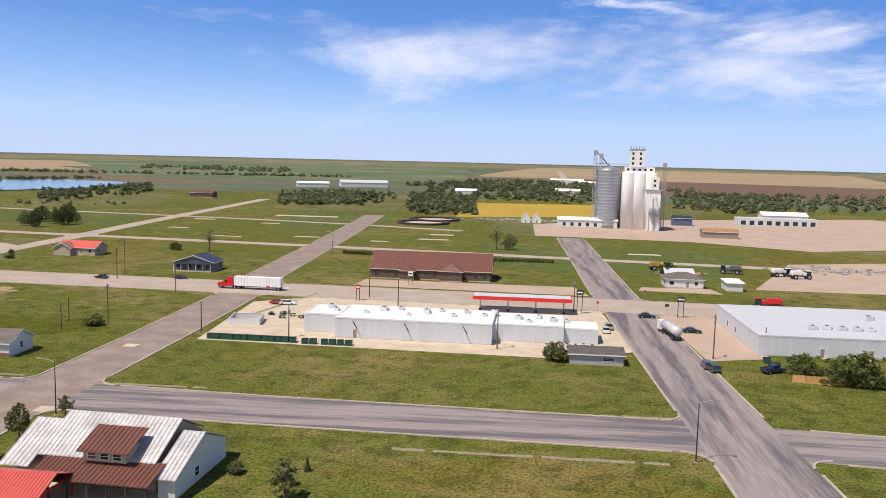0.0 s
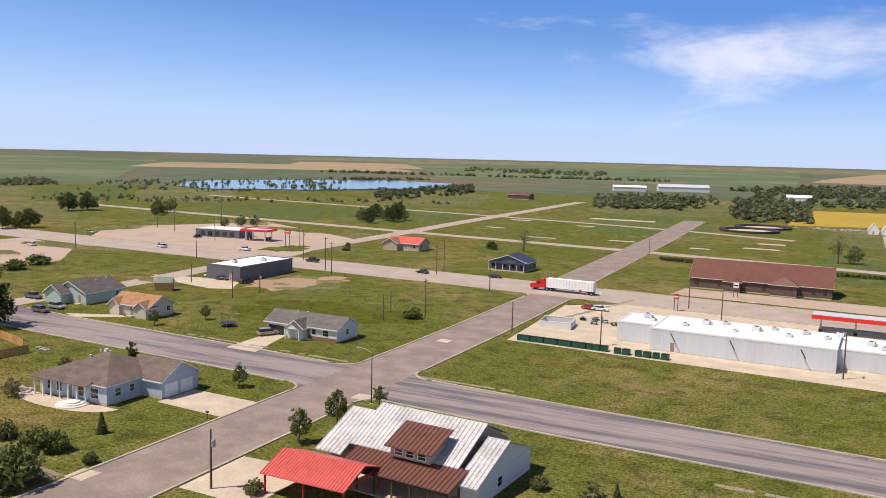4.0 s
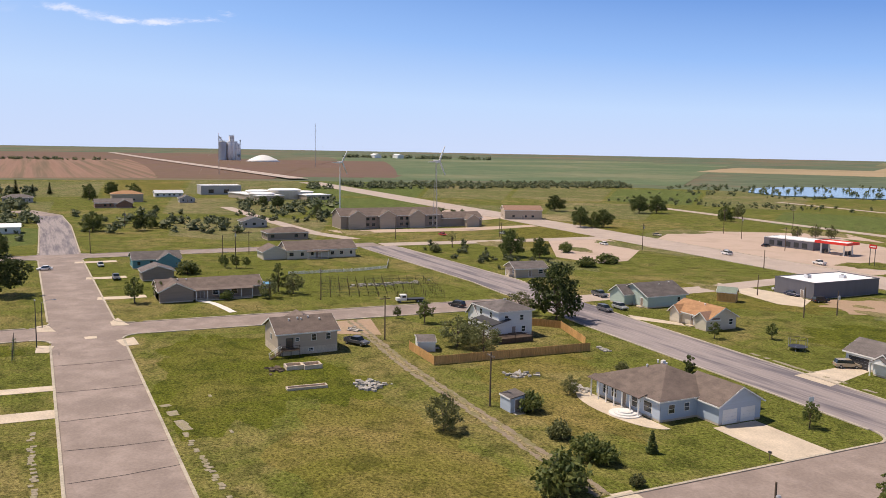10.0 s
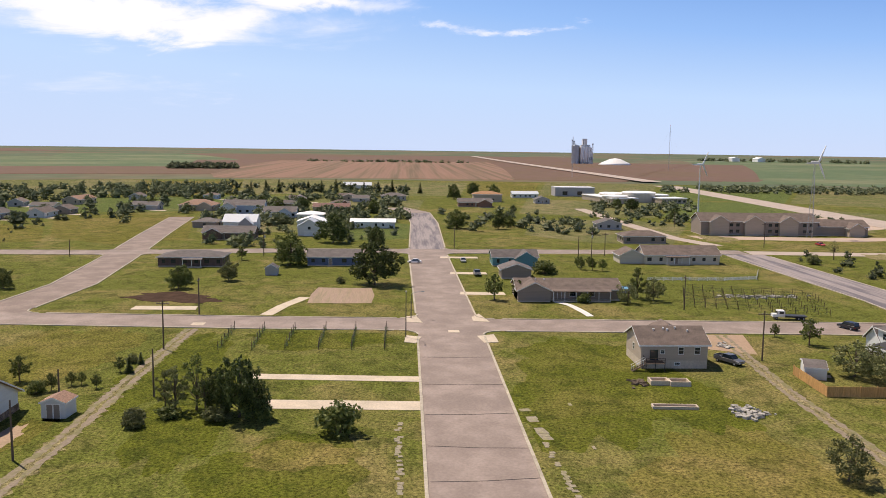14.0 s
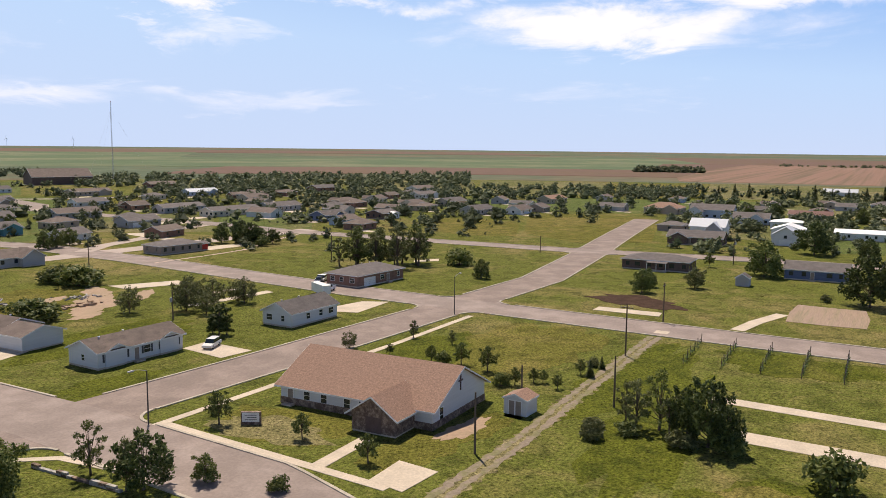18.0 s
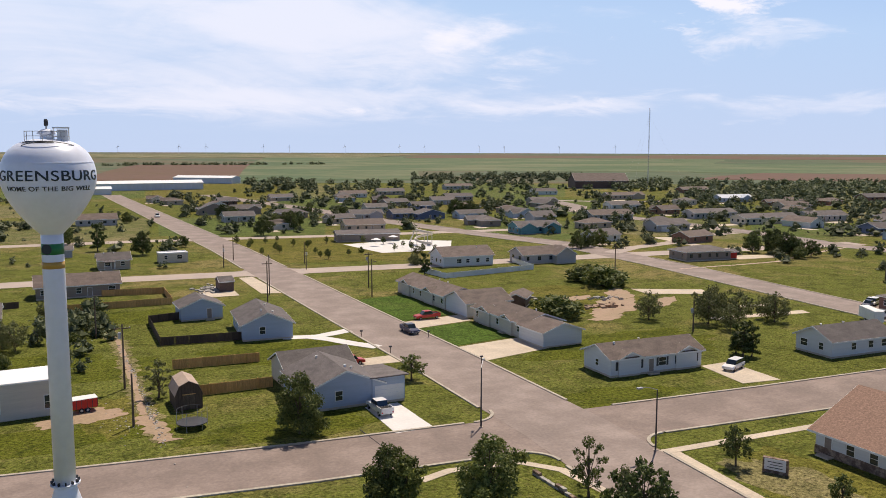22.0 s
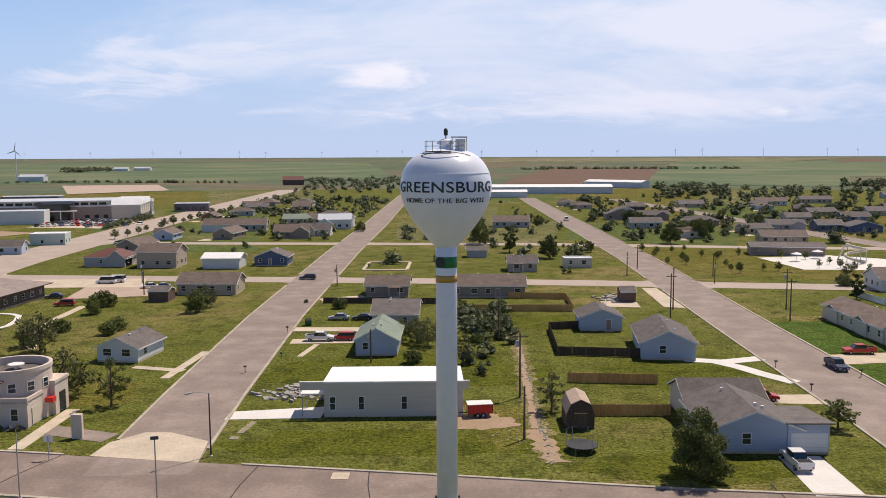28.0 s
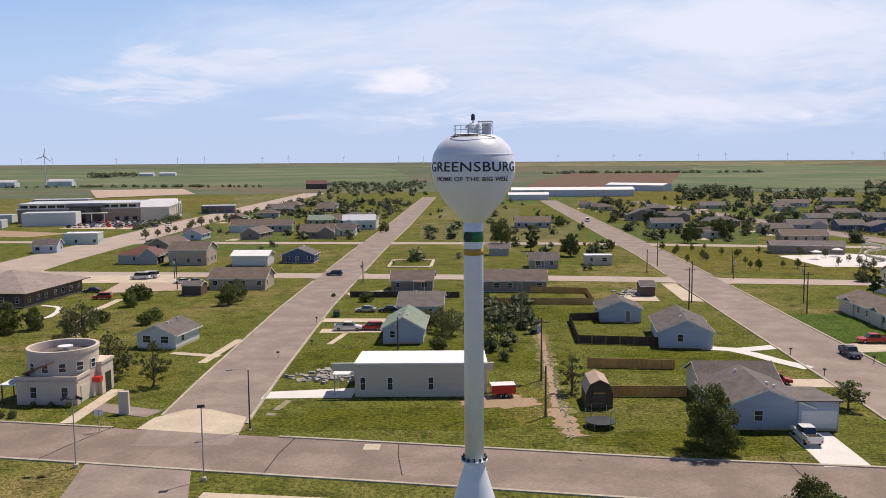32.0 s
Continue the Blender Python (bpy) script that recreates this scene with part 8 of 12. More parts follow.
# ---- beyond the school ----
house("shed", "low white metal shed beside the school", 234, -484, 20, 12, rot=13, wall="siding_white", roof="roof_pale", h=4.2, kind="flat", base=0.1, wins=[], category="shed")
house("school_wing", "dark blue flat-roofed wing behind the school", 268, -632, 40, 18, rot=13, wall="slate_wall", roof="roof_pale", h=7.0, kind="flat", base=0.1, wins=[("N", u, 2.0, 4.0, 2.4) for u in (-15, -8, -1, 6, 13)], category="school")
field([(445, -1050), (333, -1077), (256, -897), (327, -813)], M["sand"], "pale tan earth lot at the edge of town", 0.5)
for hx, hy, hw, lab in ((742, -1975, 34, "white farm barn among trees on the southern plain"), (716, -2040, 40, "long pale farm shed on the southern plain"), (620, -1165, 30, "low white barn past the school"), (560, -1205, 36, "long grey-roofed open shed past the school")):
    house("barn", lab, hx, hy, hw, 14, wall="siding_white", roof="roof_pale", h=7.0, rise=3.0, base=1.8, wins=[], vents=0, category="barn")
# ---- the metal-roofed house close below ----


def metal_house():
    about = Matrix.Translation((-52, 107, 0)) @ Matrix.Rotation(radians(-3.5), 4, "Z") @ Matrix.Translation((52, -107, 0))
    r = root("lodge", about, "lodge with ribbed silver metal roof, mahogany porch roof and dormer", "house")
    x0, x1, yr, zr = -61.6, -44.9, 108.4, 7.6

    def slope(name, xa, xb, ya, za, yb, zb, material, gap, t=0.12, label=""):
        """One roof plane from the upper edge (ya, za) down to (yb, zb), with standing seams."""
        bm = bmesh.new()
        slab(bm, (xa, yb, zb), (xb, yb, zb), (xb, ya, za), (xa, ya, za), t)
        ob = part(name, bm, M[material], r, label)
        n = int((xb - xa) / gap)
        ln = math.hypot(ya - yb, za - zb)
        me = None
        ang = math.atan2(za - zb, ya - yb)
        for k in range(n + 1):
            if me is None:
                me = bpy.data.meshes.new("seam")
                box(sm := bmesh.new(), -0.04, 0.0, 0.0, 0.04, ln, 0.09)
                sm.to_mesh(me), sm.free()
                me.materials.append(M[material])
            s = new("seam", me)
            s.parent = ob
            s.matrix_basis = Matrix.Translation((xa + 0.05 + (xb - xa - 0.1) * k / n, yb, zb + 0.002)) @ Matrix.Rotation(ang, 4, "X")
        return ob

    part("wall", boxed(x0 + 0.4, 101.2, -0.2, x1 - 0.4, 115.6, 3.6), M["siding_tan"], r)
    for xx in (x1 - 0.4, x0 + 0.5):
        bm = bmesh.new()
        vs = [bm.verts.new((xx + dx, y, z)) for dx in (0, -0.1) for y, z in ((101.2, 3.61), (115.6, 3.61), (yr, zr - 0.15))]
        bm.faces.new(vs[:3]), bm.faces.new(vs[5:2:-1])
        for a, b in ((0, 1), (1, 2), (2, 0)):
            bm.faces.new((vs[a], vs[a + 3], vs[b + 3], vs[b]))
        part("gable_wall", bm, M["siding_taupe"], r)
    slope("roof", x0, x1, yr, zr, 100.6, 4.05, "roof_silver", 0.62, label="ribbed silver metal roof plane")
    slope("roof", x0, x1, yr + 0.01, zr, 116.2, 4.0, "roof_silver", 0.62)
    slope("porch_roof", -60.2, -43.6, 100.9, 4.0, 95.9, 2.75, "roof_mahogany", 0.62, label="mahogany metal porch roof")
    part("porch_beam", boxed(-60.0, 96.1, 2.35, -43.8, 96.35, 2.6), M["wood_dark"], r)
    for k in range(7):
        xx = -59.8 + 15.8 * k / 6
        part("porch_post", boxed(xx - 0.1, 96.12, -0.1, xx + 0.1, 96.32, 2.36), M["wood_dark"], r)
    part("porch_floor", boxed(-60.2, 95.8, -0.2, -43.6, 101.18, 0.12), M["concrete"], r)
    # dormer
    part("dormer_wall", boxed(-54.3, 99.5, 4.1, -48.4, 103.6, 5.62), M["siding_tan"], r)
    slope("dormer_roof", -54.9, -47.8, 104.3, 7.35, 98.9, 5.55, "roof_mahogany", 0.62, label="mahogany dormer roof")
    for k in range(3):
        window(r, Matrix.Translation((-51.35 + (k - 1) * 1.75, 99.5, 0)), 0, 4.45, 1.1, 0.8)
    # wings at both ends
    part("wall", boxed(-65.2, 101.0, -0.2, x0 + 0.38, 113.0, 3.0), M["siding_tan"], r)
    slope("roof", -65.8, x0 - 0.01, 107.2, 6.7, 98.7, 3.0, "roof_silver", 0.62)
    slope("roof", -65.8, x0 - 0.01, 107.21, 6.7, 114.0, 3.2, "roof_silver", 0.62)
    part("wall", boxed(-43.9, 99.2, -0.2, -41.6, 115.0, 3.0), M["siding_white"], r)
    slope("roof", -44.3, -41.1, 107.4, 6.3, 98.4, 2.9, "roof_silver", 0.62)
    slope("roof", -44.3, -41.1, 107.41, 6.3, 115.8, 2.9, "roof_silver", 0.62)
    bm = bmesh.new()
    vs = [bm.verts.new((-41.62 + dx, y, z)) for dx in (0, -0.1) for y, z in ((99.2, 3.01), (115.0, 3.01), (107.4, 6.1))]
    bm.faces.new(vs[:3]), bm.faces.new(vs[5:2:-1])
    for a, b in ((0, 1), (1, 2), (2, 0)):
        bm.faces.new((vs[a], vs[a + 3], vs[b + 3], vs[b]))
    part("gable_wall", bm, M["siding_white"], r)
    window(r, Matrix.Translation((-41.6, 105.5, 0)) @ Matrix.Rotation(math.pi / 2, 4, "Z"), 0, 0.9, 1.2, 1.2)
    # dark wall and roof added to stand for the shaded breezeway gap
    part("link_wall", boxed(x1 - 0.39, 102.5, -0.2, -43.92, 112.0, 3.2), M["wood_dark"], r)
    part("link_roof", boxed(x1 - 0.3, 102.3, 3.2, -44.32, 112.2, 3.4), M["dark_steel"], r)
    door(r, Matrix.Translation((-52, 101.2, 0.12)), 0, 0)
    for u in (-57, -48):
        window(r, Matrix.Translation((u, 101.2, 0)), 0, 1.0, 1.4, 1.3)

    r2 = root("carport", pose(0, 0, 0), "open shelter with bright red metal gable roof", "carport")
    keep = r
    r = r2
    slope("roof", -67.4, -55.0, 94.0, 4.55, 89.3, 2.85, "roof_red", 0.45, label="bright red metal roof plane")
    slope("roof", -67.4, -55.0, 94.01, 4.55, 98.4, 3.0, "roof_red", 0.45)
    for xx in (-67.0, -61.2, -55.4):
        for yy in (89.8, 97.9):
            part("post", boxed(xx - 0.1, yy - 0.1, -0.2, xx + 0.1, yy + 0.1, 2.95), M["red"], r)
    part("wall", boxed(-67.0, 97.7, -0.1, -60.4, 97.85, 2.9), M["red"], r)
    part("gable_panel", prism(bmesh.new(), [(-55.35, 90.2), (-55.3, 90.2), (-55.3, 97.6), (-55.35, 97.6)], 2.7, 3.0), M["red"], r)


metal_house()


# ---- grain elevators ----


def grain_elevator(x, y, turn=0, s=1.0):
    r = root("grain_elevator", pose(x, y, 0, 0, 0, turn) @ Matrix.Scale(s, 4), "tall white concrete grain elevator with steel bins", "grain elevator")
    for k in range(3):
        for j in range(2):
            part("silo", lathe(bmesh.new(), [(4.1, -0.3), (4.1, 36), (3.9, 36.4)], 24, 2.5 + k * 7.2, j * 7.2), M["grain_white"], r, "white concrete silo", True)
    part("gallery", boxed(0, 1.0, 36.4, 19, 6.4, 40.0), M["grain_white"], r)
    for k in range(5):
        part("window", boxed(1.5 + k * 3.6, 0.96, 37.6, 3.0 + k * 3.6, 1.05, 39.0), M["glass"], r)
    part("headhouse", boxed(3.2, 0.0, 40.0, 12.4, 7.4, 51.0), M["grain_white"], r)
    for k in range(3):
        for j in range(2):
            part("window", boxed(4.2 + j * 4.8, -0.05, 41.4 + k * 3.2, 5.6 + j * 4.8, 0.05, 43.0 + k * 3.2), M["glass"], r)
    part("headhouse_cap", boxed(2.9, -0.3, 51.0, 12.7, 7.7, 51.5), M["steel"], r)
    for k in range(6):
        part("vent_stack", rod(bmesh.new(), (3.6 + 1.7 * k, 3.5, 51.4), (3.6 + 1.7 * k, 3.5, 53.2), 0.25, None, 6), M["steel"], r)
    part("annex", boxed(14.5, -7.4, -0.3, 22.5, -0.6, 25.5), M["grain_white"], r)
    part("annex_top", boxed(13.5, -8.2, 25.5, 24.0, 0.0, 26.1), M["steel"], r)
    part("annex_head", boxed(16.2, -6.2, 26.1, 21.4, -1.4, 34.0), M["grain_white"], r)
    for k in range(2):
        part("window", boxed(18.0, -6.25, 28 + 3 * k, 19.4, -6.15, 29.4 + 3 * k), M["glass"], r)
    for k in range(2):
        part("hopper", lathe(bmesh.new(), [(0.4, 8.6), (1.7, 11.0), (1.7, 14.5), (0.5, 15.6)], 14, 17 + 3.8 * k, -9.4), M["bin_steel"], r, "steel hopper", True)
        for a, b in ((-1.5, -1.5), (1.5, -1.5), (-1.5, 1.5), (1.5, 1.5)):
            part("hopper_leg", rod(bmesh.new(), (17 + 3.8 * k + a, -9.4 + b, -0.2), (17 + 3.8 * k + a, -9.4 + b, 12), 0.14, None, 5), M["steel"], r)
        part("spout", rod(bmesh.new(), (18.8, -6.0, 25.0), (17 + 3.8 * k, -9.4, 15.4), 0.25, None, 6), M["steel"], r)
    # big steel bin with its leg
    wall = [(8.0, -0.3)] + [q for k in range(18) for q in ((8.0, 2 + k * 2.05), (8.02, 2.04 + k * 2.05), (8.02, 2.2 + k * 2.05), (8.0, 2.24 + k * 2.05))]
    part("steel_bin", lathe(bmesh.new(), wall + [(8.0, 38), (7.4, 38.6), (1.0, 40.6)], 40, -9.7, 6), M["bin_steel"], r, "large corrugated steel bin", True)
    for nm, px, top in (("leg_tower", -18.8, 50), ("leg_tower", -15.0, 48), ("leg_tower", 25.2, 43)):
        bm = bmesh.new()
        for a, b in ((-0.9, -0.9), (0.9, -0.9), (0.9, 0.9), (-0.9, 0.9)):
            rod(bm, (px + a, 2 + b, -0.2), (px + a, 2 + b, top), 0.14, None, 4)
        for k in range(int(top / 3)):
            rod(bm, (px - 0.9, 1.1, k * 3), (px + 0.9, 1.1, k * 3 + 3), 0.09, None, 4)
            rod(bm, (px - 0.9, 1.1, k * 3), (px + 0.9, 1.1, k * 3), 0.09, None, 4)
            rod(bm, (px + 0.9, 2.9, k * 3), (px - 0.9, 2.9, k * 3 + 3), 0.09, None, 4)
        part(nm, bm, M["steel"], r, "grey steel lattice leg")
        part("leg_head", boxed(px - 1.2, 0.8, top - 3, px + 1.2, 3.2, top), M["steel"], r)
    part("catwalk", boxed(-18, 3.6, 41.4, 3.0, 4.6, 41.8), M["steel"], r)
    part("conveyor", rod(bmesh.new(), (-18.8, 2, 50), (-9.7, 6, 40.4), 0.4, None, 6), M["steel"], r)
    return r


grain_elevator(67.2, 548, -3)
far_mill = grain_elevator(-1960, 425, 95, 1.12)
far_mill["label"] = "distant grain elevator on the western plain"
tagged(part("grain_mound", lathe(bmesh.new(), [(38, 0.2), (30, 6), (12, 14), (1, 16)], 28, -1860, 480), M["white"], None, "", True), "white covered grain heap beside the elevator", "heap")


# ---- lodging house ----
house("motel", "long two-storey brown motel with brown roof and gabled bays", -412, 183, 15, 54, rot=-2, wall="siding_taupe", roof="roof_taupe", h=6.2, rise=3.2, ridge="y", ov=0.6,
      wings=[(6.4, -19, 6, 8.5, 6.2, 2.6, "x", "gable", "siding_tan"), (6.4, -3, 6, 8.5, 6.2, 2.6, "x", "gable", "siding_tan"), (6.4, 13, 6, 8.5, 6.2, 2.6, "x", "gable", "siding_tan"), (0, 39, 13, 24, 4.2, 2.6, "y", "gable"), (7.0, 44, 7, 7, 3.8, 2.2, "x", "gable", "siding_tan")],
      wins=[("E", u, z, 1.6, 1.4) for u in (-13, -10, 5, 8, 21, 24) for z in (0.9, 3.8)], category="motel")


def turbine(x, y, h, blade, lattice, turn, angles, label):
    r = root("wind_turbine", pose(x, y, 0, 0, 0, turn), label, "wind turbine", "wind turbines")
    if lattice:
        bm = bmesh.new()
        for k in range(3):
            a = k * 2.094
            rod(bm, (1.6 * math.cos(a), 1.6 * math.sin(a), -0.2), (0.25 * math.cos(a), 0.25 * math.sin(a), h), 0.1, 0.06, 5)
            b = (k + 1) * 2.094
            for j in range(12):
                f0, f1 = j / 12, (j + 1) / 12
                r0, r1 = 1.6 - 1.35 * f0, 1.6 - 1.35 * f1
                rod(bm, (r0 * math.cos(a), r0 * math.sin(a), f0 * h), (r1 * math.cos(b), r1 * math.sin(b), f1 * h), 0.045, None, 4)
        part("lattice_mast", bm, M["steel"], r)
    else:
        part("mast", rod(bmesh.new(), (0, 0, -0.3), (0, 0, h), h * 0.018, h * 0.009, 12), M["white"], r)
    part("nacelle", boxed(-blade * 0.08, -blade * 0.2, h - blade * 0.05, blade * 0.08, blade * 0.2, h + blade * 0.08), M["white"], r)
    part("hub", lathe(bmesh.new(), [(blade * 0.03, -0.2), (blade * 0.07, 0), (blade * 0.02, 0.3)], 10), M["white"], r).matrix_basis = pose(0, -blade * 0.22, h, 90, 0, 0)
    for a in angles:
        bm = bmesh.new()
        vs = [(0.0, 0.045), (0.15, 0.075), (1.0, 0.02), (1.0, -0.01), (0.15, -0.05), (0.0, -0.045)]
        prism(bm, [(u * blade, v * blade) for u, v in vs], -0.02 * blade, 0.02 * blade)
        bm.transform(Matrix.Translation((0, -blade * 0.24, h)) @ Matrix.Rotation(radians(-a), 4, "Y") @ Matrix.Rotation(radians(90), 4, "X"))
        part("blade", bm, M["white"], r)
    return r


turbine(-535, 200, 30, 8.5, False, 90 + 25, (60, 180, 300), "white wind turbine on a tubular mast")
turbine(-398.5, 204, 34, 8.5, True, 90 + 25, (62, 182, 302), "white wind turbine on a lattice mast")
turbine(555, -1150, 45, 12, False, 180 + 10, (80, 200, 320), "far white wind turbine south of the town")
for k in range(24):
    a = radians(232 + k * 2.9 + (k * 37 % 5) * 0.4)
    turbine(-50 + 4350 * math.cos(a), 4350 * math.sin(a), 44, 13, False, 20 * k, (90, 210, 330), "tiny white wind turbine on the horizon").location.z = far_rise(4350)


def radio_mast(x, y, h, label):
    r = root("radio_mast", pose(x, y, 0), label, "mast")
    bm = bmesh.new()
    for k in range(3):
        a = k * 2.094
        rod(bm, (0.5 * math.cos(a), 0.5 * math.sin(a), -0.2), (0.5 * math.cos(a), 0.5 * math.sin(a), h), 0.09, None, 4)
        for j in range(int(h / 2.5)):
            b = a + 2.094
            rod(bm, (0.5 * math.cos(a), 0.5 * math.sin(a), j * 2.5), (0.5 * math.cos(b), 0.5 * math.sin(b), j * 2.5 + 2.5), 0.05, None, 3)
    part("lattice", bm, M["steel"], r)
    for k in range(3):
        a = k * 2.094 + 0.5
        part("guy_wire", rod(bmesh.new(), (0.5 * math.cos(a), 0.5 * math.sin(a), h * 0.9), (h * 0.5 * math.cos(a), h * 0.5 * math.sin(a), 0), 0.025, None, 3), M["steel"], r)
    part("lamp", lathe(bmesh.new(), [(0.25, h), (0.35, h + 0.6), (0.1, h + 1)], 8), M["red"], r)
    return r


radio_mast(-595, -642, 76, "tall guyed lattice radio mast behind the houses")
radio_mast(-1106, 235, 52, "slender lattice radio mast west of the town")
radio_mast(-1480, 480, 78, "far lattice radio mast on the plain")


# ---- petrol station ----
def petrol_station():
    r = root("petrol_station", pose(-252, 318, 0, 0, 0, 8), "petrol station canopy with red edge over pumps", "canopy")
    part("canopy", boxed(-7, -4.5, 4.6, 7, 4.5, 5.0), M["white"], r)
    for a in ((-7.1, -4.6, 7.1, -4.5), (-7.1, 4.5, 7.1, 4.6), (-7.1, -4.5, -7.0, 4.5), (7.0, -4.5, 7.1, 4.5)):
        part("fascia", boxed(a[0], a[1], 4.4, a[2], a[3], 5.4), M["bright_red"], r, "red canopy edge")
    for u in (-5, 5):
        for v in (-3, 3):
            part("column", boxed(u - 0.25, v - 0.25, -0.1, u + 0.25, v + 0.25, 4.6), M["white"], r)
        part("pump_island", boxed(u - 0.7, -2.4, -0.1, u + 0.7, 2.4, 0.15), M["concrete"], r)
        for v in (-1.2, 1.2):
            part("pump", boxed(u - 0.35, v - 0.45, 0.15, u + 0.35, v + 0.45, 1.8), M["dark_steel"], r)


petrol_station()
house("store", "low dark petrol shop with flat white roof", -276, 322, 24, 12, rot=8, wall="slate_wall", roof="roof_white", h=3.6, kind="flat", base=0.1, wins=[("S", u, 0.5, 2.4, 2.2) for u in (-8, -4, 0, 4, 8)], category="shop")


def long_canopy():
    r = root("canopy", pose(-1, 240.5, -1.0, 0, 0, 0), "long bright red canopy over fuel lanes beside the highway", "canopy")
    part("roof", boxed(-11, -4.5, 4.9, 17, 4.5, 5.25), M["roof_pale"], r, "pale canopy deck")
    part("fascia", boxed(-11.1, -4.62, 4.7, 17.1, -4.51, 5.75), M["bright_red"], r, "bright red canopy edge")
    part("fascia", boxed(17.01, -4.5, 4.7, 17.12, 4.5, 5.75), M["bright_red"], r)
    for u in (-9, -1, 7, 15):
        part("column", boxed(u - 0.2, -0.2, -0.1, u + 0.2, 0.2, 4.9), M["steel"], r)
        part("pump", boxed(u - 0.4, -2.0, -0.1, u + 0.4, -1.2, 1.7), M["dark_steel"], r)


long_canopy()


# ---- the round museum house ----
def round_house():
    r = root("museum", pose(0, 0, 0), "cream stucco building with round tower and arched windows", "building")
    cx, cy, R = 9.2, -119.5, 4.9
    part("tower_wall", lathe(bmesh.new(), [(R, -0.2), (R, 7.0), (R + 0.15, 7.0), (R + 0.15, 7.5), (R - 0.35, 7.5), (R - 0.35, 6.3), (0.2, 6.25)], 48, cx, cy), M["stucco"], r, "round stucco wall")
    part("tower_roof", lathe(bmesh.new(), [(R - 0.37, 6.28), (R - 0.37, 6.36), (0.1, 6.4)], 32, cx, cy), M["roof_grey"], r, "dark gravelled roof")
    part("roof_dish", lathe(bmesh.new(), [(0.3, 6.36), (0.3, 6.9), (1.1, 7.0), (1.1, 7.15)], 20, cx + 0.3, cy - 1.2), M["white"], r, "white roof vent")
    part("block_wall", boxed(4.6, -118.2, -0.2, 13.5, -113.8, 3.7), M["stucco"], r)
    for a in ((4.45, -113.95, 13.65, -113.65), (4.45, -118.1, 4.75, -113.96)):
        part("parapet", boxed(a[0], a[1], 3.7, a[2], a[3], 4.15), M["stucco"], r)
    part("block_roof", boxed(4.76, -118.0, 3.7, 13.3, -113.97, 3.78), M["roof_grey"], r, "dark gravelled roof")
    part("entry_wall", boxed(3.6, -123.6, -0.2, 6.6, -119.6, 4.6), M["stucco"], r)
    part("entry_parapet", boxed(3.45, -123.75, 4.6, 6.6, -119.45, 5.0), M["stucco"], r)
    part("entry_arch", boxed(3.54, -122.6, 0.0, 3.62, -120.8, 3.0), M["glass"], r, "dark arched entrance")
    part("awning", boxed(3.3, -119.3, 2.2, 4.6, -118.3, 2.9), M["bright_red"], r, "faded red awning")
    for u in (6.4, 11.0):
        window(r, Matrix.Translation((u, -113.8, 0)) @ Matrix.Rotation(math.pi, 4, "Z"), 0, 1.0, 0.9, 1.6)
    for k in range(6):
        a = radians(30 + k * 28)
        m = Matrix.Translation((cx, cy, 0)) @ Matrix.Rotation(a + math.pi / 2, 4, "Z") @ Matrix.Translation((0, -R - 0.02, 0))
        window(r, m, 0, 4.5, 0.9, 1.2)
    bm = bmesh.new()
    for k in range(14):
        a = radians(35 + k * 5)
        box(bm, 0, 0, 3.75 + 0.18 * k, 0.9, 0.3, 3.9 + 0.18 * k, Matrix.Translation((cx, cy, 0)) @ Matrix.Rotation(a, 4, "Z") @ Matrix.Translation((R + 0.02, 0, 0)))
    part("outer_stair", bm, M["brick"], r, "rust-red outside stair")

    part("side_canopy", boxed(13.7, -117.6, 2.7, 16.2, -114.2, 2.85), M["white"], r, "small white canopy")
    for yy in (-117.4, -114.4):
        part("canopy_post", boxed(15.9, yy - 0.07, 0, 16.04, yy + 0.07, 2.69), M["dark_steel"], r)
    part("garage_door", boxed(4.5, -117.2, 0.1, 4.58, -114.9, 2.5), M["siding_cream"], r, "cream panelled door")
    part("cornice", boxed(4.3, -113.78, 3.2, 13.8, -113.6, 3.45), M["stucco"], r)


round_house()
for k in range(4):
    plant("bush1", 15.5 - 1.6 * k, -107.6, 1.2, 0.7, "small dark clipped bush on the museum lawn", "museum bushes")
for k in range(3):
    plant("bush2", 10.5 - 2.6 * k, -112.6, 1.0, 0.8, "low flowering shrub against the museum wall", "museum bushes")
tagged(part("monument", prism(bmesh.new(), [(-4.6, -110.2), (-3.4, -110.2), (-3.3, -109.5), (-4.7, -109.5)], -0.1, 3.2), M["stucco"]), "pale stone monument pillar on the lawn", "monument")


# ---- fences ----
fence("wooden_fence", [(-168.5, 88.3), (-155.4, 87.7), (-153.4, 122.6)], 1.8, "wood", "orange-brown cedar privacy fence round the back yard", 2.6)
fence("wooden_fence", [(-181, 122.6), (-173.8, 129), (-158, 124.6)], 1.8, "wood", "orange-brown cedar privacy fence beside the street", 2.6)
fence("wooden_fence", [(-71, -136.8), (-85.2, -135.6)], 1.7, "wood", "brown wooden privacy fence across the back lawn", 2.4)
fence("wooden_fence", [(-71.3, -119.5), (-83.2, -119.5)], 1.7, "wood", "brown wooden privacy fence beside the blue house", 2.4)
fence("wooden_fence", [(-78.6, -178.8), (-72.3, -177.5), (-71.6, -155.2), (-86.8, -153.4)], 1.7, "wood_dark", "dark stained wooden fence round a small lawn", 2.4)
fence("wooden_fence", [(-66.2, -216.4), (-80.6, -214.2), (-80.2, -198.2), (-53.7, -198.1)], 1.7, "wood", "brown wooden fence round a back yard", 2.7)
